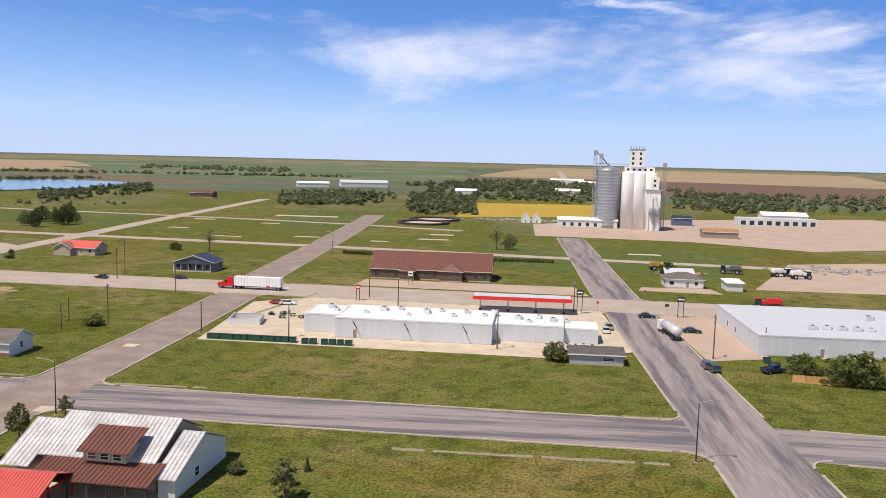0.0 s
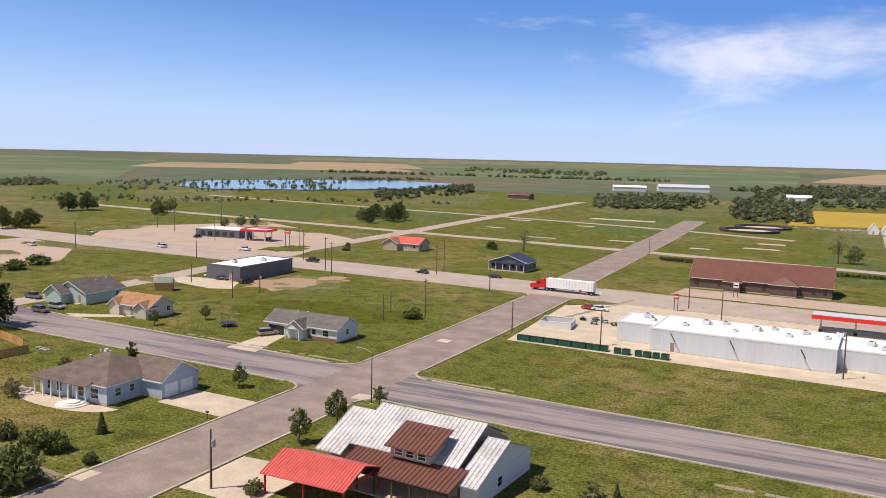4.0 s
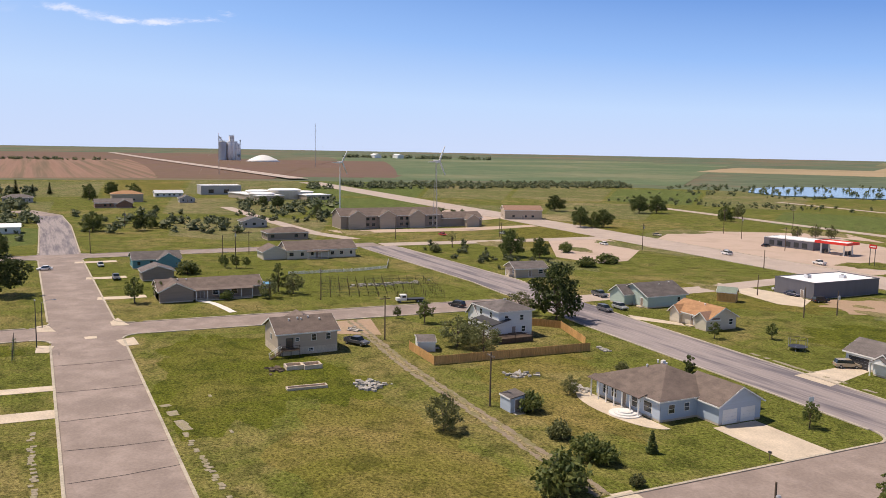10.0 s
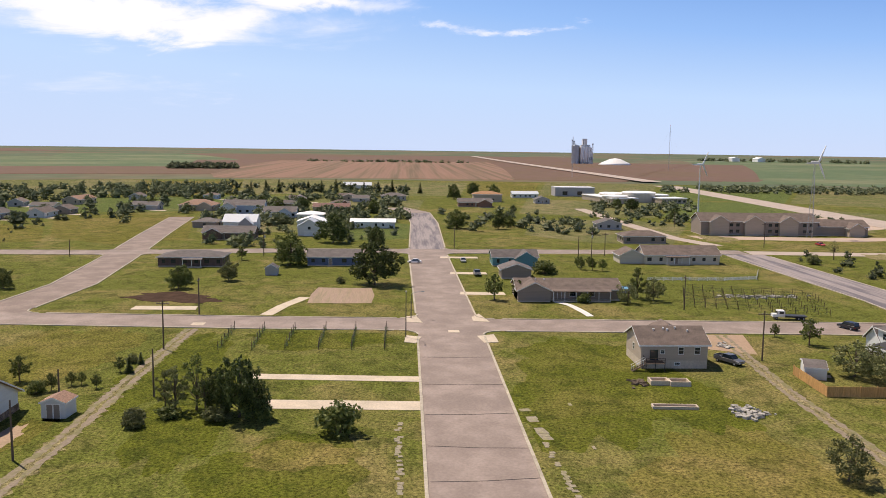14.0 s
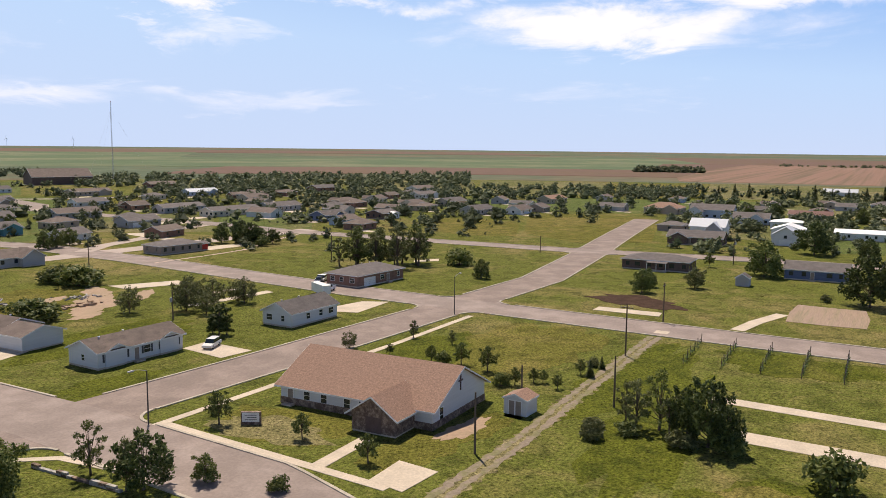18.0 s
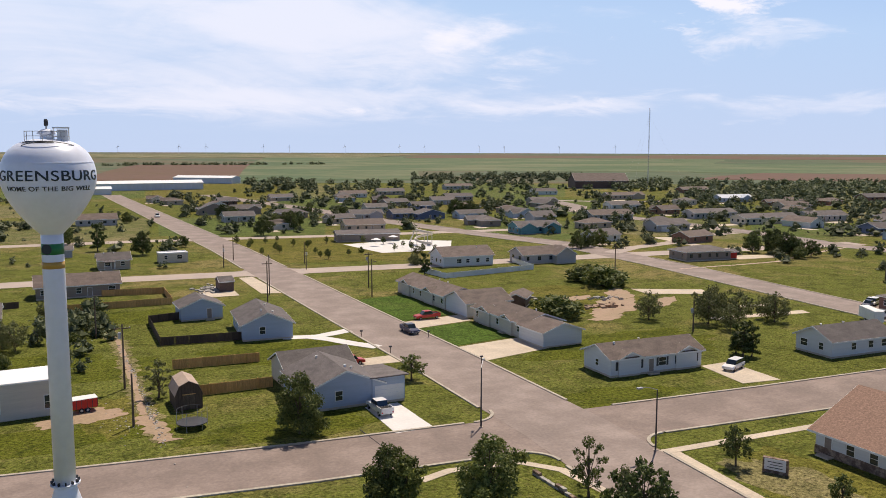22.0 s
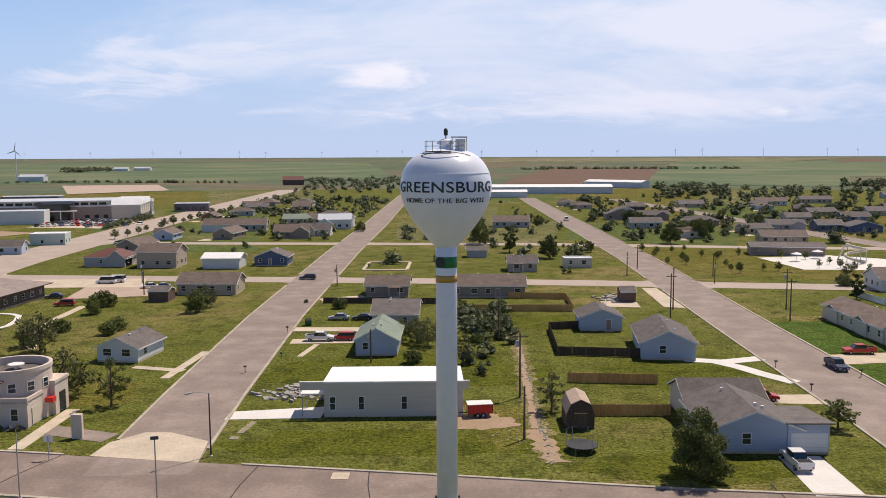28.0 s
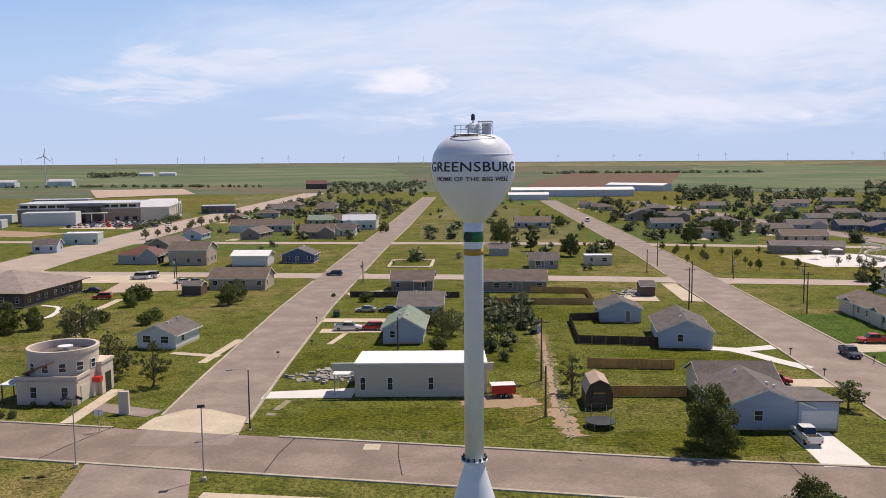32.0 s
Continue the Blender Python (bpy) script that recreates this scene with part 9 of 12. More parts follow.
fence("wooden_fence", [(-20, -209), (-48, -208)], 1.6, "wood_dark", "dark wooden fence behind the taupe house", 2.8)
fence("wooden_fence", [(57, 172.8), (64.2, 171.6), (84, 172.4)], 1.7, "wood", "weathered stockade fence beside the bushes", 2.4)
picket("white_fence", [(-290, 133.6), (-275.5, 127), (-272.7, 116), (-272.7, 92)], 1.1, "white picket fence before the long cream house", 2.8)
picket("white_fence", [(-154.8, -219.5), (-155.6, -205.3), (-187.5, -209.6), (-190.5, -227)], 1.6, "tall white vinyl fence round the corner house", 2.6)


# ---- vineyards ----
def vine_row(a, b, h, label, gap=3.4, leafy_row=True):
    r = root("vine_row", pose(a[0], a[1], 0), label, "vine row", "rows of the vineyard")
    d = Vector(b) - Vector(a)
    n = max(round(d.length / gap), 1)
    rng = random.Random(int(abs(a[0] * 13 + a[1] * 7)))
    for k in range(n + 1):
        p = d * k / n
        part("post", rod(bmesh.new(), (p.x, p.y, -0.2), (p.x + rng.uniform(-0.1, 0.1), p.y + rng.uniform(-0.1, 0.1), h * rng.uniform(0.9, 1.08)), 0.075, 0.065, 6), M["pole"], r)
    bm = bmesh.new()
    for z in (0.5 * h, 0.85 * h):
        rod(bm, (0, 0, z), (d.x, d.y, z), 0.018, None, 4)
    part("wire", bm, M["dark_steel"], r)
    if leafy_row:
        verts, faces = [], []
        for _ in range(int(d.length * 9)):
            t = rng.random()
            c = Vector((d.x * t + rng.gauss(0, 0.16), d.y * t + rng.gauss(0, 0.16), rng.uniform(0.08, 0.5) * h))
            u = Vector((rng.gauss(0, 1), rng.gauss(0, 1), rng.gauss(0, 1))).normalized() * 0.16
            w = u.cross(Vector((0.3, 0.5, 1))).normalized() * 0.1
            q = len(verts)
            verts += [tuple(c - u), tuple(c + w), tuple(c + u), tuple(c - w)]
            faces.append((q, q + 1, q + 2, q + 3))
        pydata("foliage", verts, faces, M["vine"], r)


for k in range(7):
    f = k / 6
    vine_row((-231.8 - 27.2 * f, 89.8 + 8.8 * f), (-221 - 27 * f, 122 + 9 * f), 1.5, "row of dark vine posts on the grass plot", 2.7)
for k in range(6):
    vine_row((-186.5, -16.5 + 6.4 * k), (-204.5, -17 + 6.5 * k), 1.9, "row of dark trellis posts with wires and young vines on grass", 3.6)


# ---- broken footpaths, each slab its own ----
def broken_path(a, b, width, label, keep=0.85, size=1.25, material="old_slab", loose=0.08):
    rng = random.Random(int(abs(a[0] * 11 + b[1] * 5)))
    d = Vector(b) - Vector(a)
    n = max(int(d.length / size), 1)
    ang = math.atan2(d.y, d.x)
    r = root("pavement", pose(a[0], a[1], 0, 0, 0, math.degrees(ang)), label, "pavement")
    r["kind"] = "structure"
    for k in range(n):
        if rng.random() > keep:
            continue
        m = Matrix.Translation((size * (k + 0.5), rng.uniform(-loose, loose), 0)) @ Matrix.Rotation(rng.uniform(-loose, loose) * 0.7, 4, "Z")
        w = width * rng.uniform(0.7, 1.05) / 2
        part("slab", prism(bmesh.new(), [(-size / 2 + 0.03, -w), (size / 2 - 0.03, -w * rng.uniform(0.75, 1)), (size / 2 - 0.03, w), (-size / 2 + 0.03, w * rng.uniform(0.7, 1))], -0.1, 0.055 + rng.uniform(-0.01, 0.02)), M[material], r).matrix_basis = m


PATH_TEXT = "broken strip of old concrete footpath in the grass"
broken_path((-143.6, 18.7), (-118, 18.9), 0.85, PATH_TEXT, 0.62, 0.72, "old_slab", 0.3)
broken_path((-136, 38.4), (-110, 39.6), 0.85, PATH_TEXT, 0.68, 0.72, "old_slab", 0.3)
broken_path((-151, 37.6), (-136, 39), 2.0, PATH_TEXT, 0.5)
broken_path((-17.8, 121.4), (24.5, 121.2), 1.2, PATH_TEXT, 0.92)
broken_path((-76.9, 147.8), (-56, 148.1), 1.2, PATH_TEXT, 0.9)
broken_path((-4.5, 143.2), (29, 143.7), 1.2, PATH_TEXT, 0.82)
broken_path((-24.2, -108), (-25.6, -119), 1.2, PATH_TEXT, 0.85)
broken_path((-94, 150.4), (-140, 152.6), 1.1, PATH_TEXT, 0.75)
broken_path((-120, 44.5), (-172, 45.5), 0.5, PATH_TEXT, 0.14)
broken_path((-73.5, 210), (-62, 258), 1.6, "pale footpath beside the store", 0.95)
for px, py, w, d in ((-42, 465, 14, 6), (-44, 438, 17, 5), (-146, 570, 44, 10), (-192, 458, 12, 4), (-152, 504, 12, 5), (-110, 430, 14, 4), (-70, 420, 10, 4), (-150, 420, 16, 3), (-200, 520, 14, 6), (-30, 275, 3, 2), (60, 400, 16, 5)):
    flat("slab", [(px - w / 2, py - d / 2), (px + w / 2, py - d / 2 + 0.6), (px + w / 2 - 1, py + d / 2), (px - w / 2 + 0.7, py + d / 2)], M["concrete"], 0.05, "old concrete house slab left in the grass", "slab")


# ---- rubble, timber and yard things ----
def heap(x, y, w, d, n, label, material="rubble", size=0.5, name="rubble_heap"):
    rng = random.Random(int(abs(x * 3 + y * 17)))
    bm = bmesh.new()
    for _ in range(n):
        px, py = rng.gauss(0, w / 4), rng.gauss(0, d / 4)
        s = size * rng.uniform(0.4, 1.2)
        m = Matrix.Translation((px, py, s * 0.25)) @ Matrix.Rotation(rng.uniform(0, 6.3), 4, "Z") @ Matrix.Rotation(rng.uniform(-0.4, 0.4), 4, "X")
        box(bm, -s, -s * rng.uniform(0.3, 0.8), -s * 0.4, s * rng.uniform(0.5, 1), s * 0.6, s * rng.uniform(0.2, 0.5), m)
    ob = part(name, bm, M[material])
    ob.matrix_basis = pose(x, y, 0)
    return tagged(ob, label, "rubble", kind="stuff")


heap(-28.5, -129.5, 12, 6, 120, "heap of pale broken stones beside the block building")
heap(-147, 71.5, 7, 5, 60, "scattered rubble and old boards in the grass")
heap(-143, 99, 4, 6, 40, "pile of pale stones beside the garden shed")
heap(-131, 104, 6, 3, 40, "low pile of stones and weeds")
heap(-152.8, 125.6, 3, 2, 22, "white stones at the fence corner")
heap(-163, 59, 4, 3, 40, "dark heap of weeds and boards behind the house", "bark", 0.45, "scrap_heap")
heap(-190, 84, 5, 3, 30, "clutter beside the dirt drive", "rubble", 0.5, "scrap_heap")
heap(-246, 115, 5, 22, 120, "long row of pale stones beside the vines")
heap(-169, -151, 7, 5, 60, "dug earth and stones on the open lot", "dirt", 0.7)
heap(-176, -160, 10, 6, 40, "pale broken boards and stones on the cleared lot", "rubble", 0.5)
heap(-158, -168, 6, 4, 30, "white scrap beside the dark shed", "rubble", 0.7, "scrap_heap")
heap(-92, -216, 5, 12, 60, "white rubble and boards on the paved yard", "rubble", 0.6)
heap(-64.6, -112, 1.2, 26, 150, "small loose stones down the middle of the path", "rubble", 0.16)
heap(-64.8, -142, 1.0, 40, 90, "small loose stones along the worn path", "rubble", 0.18)
heap(-61, -112, 6, 16, 40, "scattered pale stones in the grass", "rubble", 0.12)
heap(-30, -134, 9, 3, 40, "pale broken stones in the grass")
heap(2, 590, 70, 14, 160, "long low heaps of rubble along the yard", "rubble", 1.2)
heap(140, 360, 70, 22, 120, "broken machinery parts and rubble in the yard", "rubble", 1.2)
heap(66, 335, 20, 10, 40, "yellow-brown scrap beside the lane", "dirt", 1.0)


def trough(x, y, w, d, h, turn, label):
    r = root("trough", pose(x, y, 0, 0, 0, turn), label, "trough")
    for s in (-1, 1):
        part("side", boxed(-w / 2, s * d / 2 - 0.12, 0, w / 2, s * d / 2 + 0.12, h), M["concrete"], r)
        part("end", boxed(s * (w / 2 - 0.12) - 0.12, -d / 2 + 0.125, 0, s * (w / 2 - 0.12) + 0.12, d / 2 - 0.125, h - 0.02), M["concrete"], r)
    part("bottom", boxed(-w / 2 + 0.25, -d / 2 + 0.125, 0, w / 2 - 0.25, d / 2 - 0.125, 0.1), M["dirt"], r)


trough(-149.9, 61, 7, 1.3, 0.45, 86, "long low concrete trough in the grass")
trough(-163.2, 62.5, 3.2, 2.2, 0.8, 88, "grey concrete vault behind the raised house")
trough(-162.6, 65.8, 3.4, 2.3, 0.8, 88, "grey concrete vault behind the raised house")
for cx, cy, w, d in ((-30, -279, 14, 20),):
    for s in (-1, 1):
        flat("footing", [(cx - w / 2, cy + s * d / 2 - 0.5), (cx + w / 2, cy + s * d / 2 - 0.5), (cx + w / 2, cy + s * d / 2 + 0.5), (cx - w / 2, cy + s * d / 2 + 0.5)], M["concrete"], 0.25, "bare concrete foundation wall", "footing")
        flat("footing", [(cx + s * w / 2 - 0.5, cy - d / 2 + 0.51), (cx + s * w / 2 + 0.5, cy - d / 2 + 0.51), (cx + s * w / 2 + 0.5, cy + d / 2 - 0.51), (cx + s * w / 2 - 0.5, cy + d / 2 - 0.51)], M["concrete"], 0.25, "bare concrete foundation wall", "footing")


def trampoline(x, y, rad):
    r = root("trampoline", pose(x, y, 0), "round black trampoline with a net enclosure on the grass", "trampoline")
    part("mat", lathe(bmesh.new(), [(rad - 0.25, 0.78), (rad - 0.25, 0.8), (0.02, 0.79)], 24), M["black"], r, "black jumping mat")
    part("rim", lathe(bmesh.new(), [(rad - 0.24, 0.76), (rad, 0.76), (rad, 0.86), (rad - 0.24, 0.86)], 24), M["dark_steel"], r, "dark padded rim")
    for k in range(6):
        a = k * math.pi / 3
        part("leg", rod(bmesh.new(), (math.cos(a) * rad * 0.97, math.sin(a) * rad * 0.97, 0), (math.cos(a) * rad * 0.97, math.sin(a) * rad * 0.97, 2.5), 0.035, None, 5), M["steel"], r)
    bm = bmesh.new()
    for k in range(18):
        a, b = k * math.pi / 9, (k + 1) * math.pi / 9
        rod(bm, (rad * 0.97 * math.cos(a), rad * 0.97 * math.sin(a), 2.5), (rad * 0.97 * math.cos(b), rad * 0.97 * math.sin(b), 2.5), 0.03, None, 4)
    part("top_ring", bm, M["dark_steel"], r)


trampoline(-68.7, -105.5, 2.0)
trampoline(-137.3, 164.2, 2.0)


def box_trailer(x, y, turn, length, colour, label, h=2.0):
    r = root("box_trailer", pose(x, y, 0, 0, 0, turn), label, "trailer")
    hl = length / 2
    part("box", boxed(-hl, -1.0, 0.6, hl, 1.0, 0.6 + h), M[colour], r)
    part("roof", boxed(-hl - 0.04, -1.04, 0.603 + h, hl + 0.04, 1.04, 0.68 + h), M["white"], r, "white trailer roof")
    part("drawbar", boxed(hl, -0.08, 0.5, hl + 1.2, 0.08, 0.62), M["dark_steel"], r)
    for s in (-1, 1):
        for dx in (-0.4, 0.4):
            wheel(r, dx, s * 0.95)
    return r


cargo = box_trailer(-56.4, -119.4, 8, 3.5, "red", "small red open cargo trailer with dark ribs on the dirt", 1.25)
for k in range(6):
    u = -1.72 + 0.69 * k
    for sy in (-1.03, 1.03):
        part("rib", boxed(u - 0.03, sy - 0.03, 0.62, u + 0.03, sy + 0.03, 1.9), M["dark_steel"], cargo)
box_trailer(-209.5, -112, 60, 7.5, "white", "white enclosed box trailer beside the house", 2.2)


def church_sign(x, y):
    r = root("church_sign", pose(x, y, 0, 0, 0, -60), "low brown stone sign with a white notice panel", "sign")
    part("frame", boxed(-1.35, -0.25, -0.1, 1.35, 0.25, 1.75), M["stone"], r, "brown stone frame")
    for s in (-1, 1):
        part("panel", boxed(-1.15, s * 0.28 - 0.025, 0.4, 1.15, s * 0.28 + 0.025, 1.68), M["white"], r, "white sign panel")
        for k in range(3):
            part("text_bar", boxed(-0.8, s * 0.315 - 0.008, 0.66 + k * 0.32, 0.8 - 0.3 * (k % 2), s * 0.315 + 0.008, 0.74 + k * 0.32), M["letters"], r, "dark line of unreadable text")


church_sign(-124.5, -60.6)


# ---- the long truck on the highway and the parked one ----
def semi(x, y, turn, cab, label, length=15.5):
    r = root("semi_truck", pose(x, y, 0.05, 0, 0, turn), label, "truck")
    part("trailer_box", boxed(-length / 2 - 2.2, -1.28, 1.15, length / 2 - 2.2, 1.28, 4.05), M["roof_white"], r, "long white trailer box")
    for k in range(15):
        xx = -length / 2 - 2.2 + 0.5 + k * (length - 1) / 14
        for s in (-1, 1):
            part("side_rib", boxed(xx - 0.03, s * 1.29 - 0.012, 1.2, xx + 0.03, s * 1.29 + 0.012, 4.0), M["steel"], r)
    part("trailer_chassis", boxed(-length / 2 - 2.1, -0.5, 0.85, length / 2 - 2.3, 0.5, 1.145), M["dark_steel"], r)
    f0 = length / 2 - 2.0
    part("tractor_frame", boxed(f0 - 3.2, -0.45, 0.55, f0 + 5.4, 0.45, 0.84), M["dark_steel"], r)
    bm = bmesh.new()
    prof = [(f0 + 0.1, 0.86), (f0 + 5.3, 0.7), (f0 + 5.4, 1.5), (f0 + 5.2, 1.9), (f0 + 3.5, 2.1), (f0 + 3.0, 2.95), (f0 + 2.4, 3.5), (f0 + 0.3, 3.95), (f0 + 0.1, 3.9)]
    a, b = [bm.verts.new((px, -1.15, z)) for px, z in prof], [bm.verts.new((px, 1.15, z)) for px, z in prof]
    bm.faces.new(a), bm.faces.new(b[::-1])
    for k in range(len(prof)):
        j = (k + 1) % len(prof)
        bm.faces.new((a[k], b[k], b[j], a[j]))
    bmesh.ops.bevel(bm, geom=bm.edges[:], offset=0.08, segments=2, affect="EDGES")
    part("cab", bm, M[cab], r, "rounded cab with sleeper")
    m = Matrix.Translation((f0 + 3.27, 0, 2.52)) @ Matrix.Rotation(radians(-30), 4, "Y")
    part("windscreen", boxed(-0.04, -0.98, -0.4, 0.05, 0.98, 0.4, m=m), M["glass"], r)
    for s in (-1, 1):
        part("side_window", boxed(f0 + 2.0, s * 1.15 - 0.02, 2.1, f0 + 2.85, s * 1.15 + 0.02, 2.75), M["glass"], r)
        part("fuel_tank", boxed(f0 + 0.4, s * 0.95 - 0.22, 0.45, f0 + 2.2, s * 0.95 + 0.22, 0.95), M["steel"], r)
        for wx in (f0 + 4.3, f0 - 0.4, f0 - 1.7, -length / 2 - 0.2, -length / 2 - 1.5):
            wheel(r, wx, s * 1.02, 0.5)
    return r


semi(-84.5, 259.5, 177.5, "red", "red semi truck with a long white trailer on the highway")


def parked_trailer(x, y, turn):
    r = root("flatbed_truck", pose(x, y, 0.05, 0, 0, turn), "parked silver tanker truck beside the street", "truck")
    bm = lathe(bmesh.new(), [(0.3, -5.2), (1.2, -5.0), (1.25, 0), (1.2, 5.0), (0.3, 5.2)], 16)
    bm.transform(Matrix.Translation((-1.5, 0, 2.4)) @ Matrix.Rotation(radians(90), 4, "Y"))
    part("tank", bm, M["roof_silver"], r, "pale silver tank", True)
    part("chassis", boxed(-6.8, -0.5, 0.6, 6.6, 0.5, 1.1), M["dark_steel"], r)
    part("cab", boxed(4.1, -1.15, 0.8, 6.6, 1.15, 3.0), M["white"], r)
    part("windscreen", boxed(6.58, -1.0, 1.9, 6.64, 1.0, 2.8), M["glass"], r)
    for s in (-1, 1):
        for wx in (5.4, 2.5, -4.2, -5.6):
            wheel(r, wx, s * 0.98, 0.5)


parked_trailer(39.4, 214.2, 98)


def flatbed(x, y, turn, label, bed="dark_steel"):
    r = root("flatbed_truck", pose(x, y, 0.05, 0, 0, turn), label, "truck")
    part("chassis", boxed(-3.6, -0.45, 0.5, 3.2, 0.45, 0.8), M["dark_steel"], r)
    part("bed", boxed(-3.8, -1.15, 0.82, 1.0, 1.15, 1.0), M[bed], r, "flat dark load bed")
    bm = boxed(1.15, -1.0, 0.6, 2.9, 1.0, 2.15)
    bmesh.ops.bevel(bm, geom=bm.edges[:], offset=0.12, segments=2, affect="EDGES")
    part("cab", bm, M["white"], r, "white cab")
    part("bonnet", boxed(2.85, -0.95, 0.6, 3.9, 0.95, 1.3), M["white"], r)
    part("windscreen", boxed(2.86, -0.85, 1.35, 2.94, 0.85, 1.95), M["glass"], r)
    for s in (-1, 1):
        part("side_window", boxed(1.5, s * 1.0 - 0.02, 1.4, 2.5, s * 1.0 + 0.02, 1.95), M["glass"], r)
        for wx in (3.1, -1.9, -3.0):
            wheel(r, wx, s * 0.9)


flatbed(-216.2, 109.6, 262, "white flatbed truck parked at the kerb")


def sprayer(x, y, turn, colour, label):
    r = root("field_machine", pose(x, y, 0, 0, 0, turn), label, "farm machine")
    part("chassis", boxed(-4.5, -0.8, 1.1, 4.2, 0.8, 1.5), M["dark_steel"], r)
    bm = boxed(-4.2, -1.1, 1.52, 0.6, 1.1, 3.4)
    bmesh.ops.bevel(bm, geom=bm.edges[:], offset=0.4, segments=2, affect="EDGES")
    part("hopper", bm, M[colour], r)
    part("engine_hood", boxed(0.7, -0.7, 1.52, 2.0, 0.7, 2.6), M[colour], r)
    part("cab", boxed(2.1, -0.9, 1.52, 3.8, 0.9, 3.2), M["glass"], r, "dark glazed cab")
    part("cab_roof", boxed(2.0, -1.0, 3.21, 3.9, 1.0, 3.4), M[colour], r)
    for s in (-1, 1):
        for wx in (2.9, -2.6):
            wheel(r, wx, s * 1.25, 0.95)


sprayer(77, 260.5, 172, "red", "large red farm spreader parked beside the road")
sprayer(110, 333, 10, "white", "white drilling rig on the bare yard")
sprayer(104, 338, 20, "white", "white service rig on the bare yard")
sprayer(85.5, 341, 160, "slate_wall", "dark grey field truck beside the lane")
sprayer(58, 345, 15, "tower_gold", "small yellow loader beside the office")


# ---- bins, plant and walls round the stores ----
def dumpster(x, y, turn):
    r = root("waste_bin", pose(x, y, 0, 0, 0, turn) @ Matrix.Diagonal((0.72, 0.9, 0.9, 1)), "dark green steel waste container with black lids", "waste bin", "row of waste containers")
    bm = bmesh.new()
    pr = [(-0.85, 0.12), (0.75, 0.12), (0.95, 1.25), (-0.85, 1.45)]
    a, b = [bm.verts.new((-1.0, py, z)) for py, z in pr], [bm.verts.new((1.0, py, z)) for py, z in pr]
    bm.faces.new(a), bm.faces.new(b[::-1])
    for k in range(4):
        bm.faces.new((a[k], b[k], b[(k + 1) % 4], a[(k + 1) % 4]))
    part("body", bm, M["green_bin"], r)
    for s in (-1, 1):
        bm = bmesh.new()
        slab(bm, (s * 0.5 - 0.47, -0.88, 1.53), (s * 0.5 + 0.47, -0.88, 1.53), (s * 0.5 + 0.47, 0.98, 1.32), (s * 0.5 - 0.47, 0.98, 1.32), 0.05)
        part("lid", bm, M["black"], r, "black plastic lid")


for k in range(13):
    dumpster(-71.4 + 1.66 * k, 188.6 - 0.03 * k, 3 * (-1) ** k)
for k in range(6):
    dumpster(-48.4 + 1.9 * k + (0.8 if k > 1 else 0), 187.6, 5 * (-1) ** k)
for xx, yy, a in ((56.5, 189, 80), (57, 184, 84), (-21, -182.5, 10), (-98, -106.5, 0), (62, 190, 5)):
    dumpster(xx, yy, a)


def enclosure(x, y, w, d, h, turn, label):
    r = root("walled_enclosure", pose(x, y, 0, 0, 0, turn), label, "enclosure")
    for s in (-1, 1):
        part("wall", boxed(-w / 2, s * d / 2 - 0.1, -0.1, w / 2, s * d / 2 + 0.1, h), M["siding_white"], r)
        part("wall", boxed(s * (w / 2 - 0.1) - 0.1, -d / 2 + 0.105, -0.1, s * (w / 2 - 0.1) + 0.1, d / 2 - 0.105, h - 0.01), M["siding_white"], r)
        part("cap", boxed(-w / 2 - 0.05, s * d / 2 - 0.15, h + 0.002, w / 2 + 0.05, s * d / 2 + 0.15, h + 0.08), M["white"], r)
    part("floor_slab", boxed(-w / 2 + 0.2, -d / 2 + 0.105, -0.1, w / 2 - 0.2, d / 2 - 0.105, 0.06), M["asphalt"], r, "grey floor")


enclosure(-69.3, 208.5, 8, 7, 1.7, 8, "low white walled enclosure on the concrete yard")
for k, (xx, yy) in enumerate(((-62, 216), (-60, 219), (-57, 217), (-63, 221), (-56.5, 221.5), (-66, 219.5))):
    r = root("picnic_table", pose(xx, yy, 0.03, 0, 0, 20 * k), "dark green outdoor table with benches", "table", "outdoor tables")
    part("tabletop", boxed(-0.9, -0.4, 0.72, 0.9, 0.4, 0.78), M["green_bin"], r)
    for s in (-1, 1):
        part("bench", boxed(-0.9, s * 0.75 - 0.14, 0.42, 0.9, s * 0.75 + 0.14, 0.47), M["green_bin"], r)
        part("leg", boxed(s * 0.6 - 0.05, -0.7, 0, s * 0.6 + 0.05, 0.7, 0.415), M["dark_steel"], r)
        part("pedestal", boxed(s * 0.6 - 0.05, -0.1, 0.48, s * 0.6 + 0.05, 0.1, 0.715), M["dark_steel"], r)


def roof_unit(x, y, z, s, label="grey roof ventilation unit", turn=0.0):
    r = root("roof_unit", pose(x, y, z, 0, 0, turn), label, "air conditioner")
    part("casing", boxed(-s, -s * 0.7, 0.1, s, s * 0.7, s * 1.1), M["metal_wall"], r)
    part("curb", boxed(-s * 0.9, -s * 0.6, -0.02, s * 0.9, s * 0.6, 0.098), M["steel"], r)
    part("fan_grille", lathe(bmesh.new(), [(s * 0.5, s * 1.1 + 0.003), (s * 0.5, s * 1.1 + 0.12), (s * 0.3, s * 1.1 + 0.14)], 12), M["dark_steel"], r, "dark round fan grille")
    part("duct", boxed(s + 0.003, -s * 0.3, 0.1, s * 1.5, s * 0.3, s * 0.7), M["steel"], r)


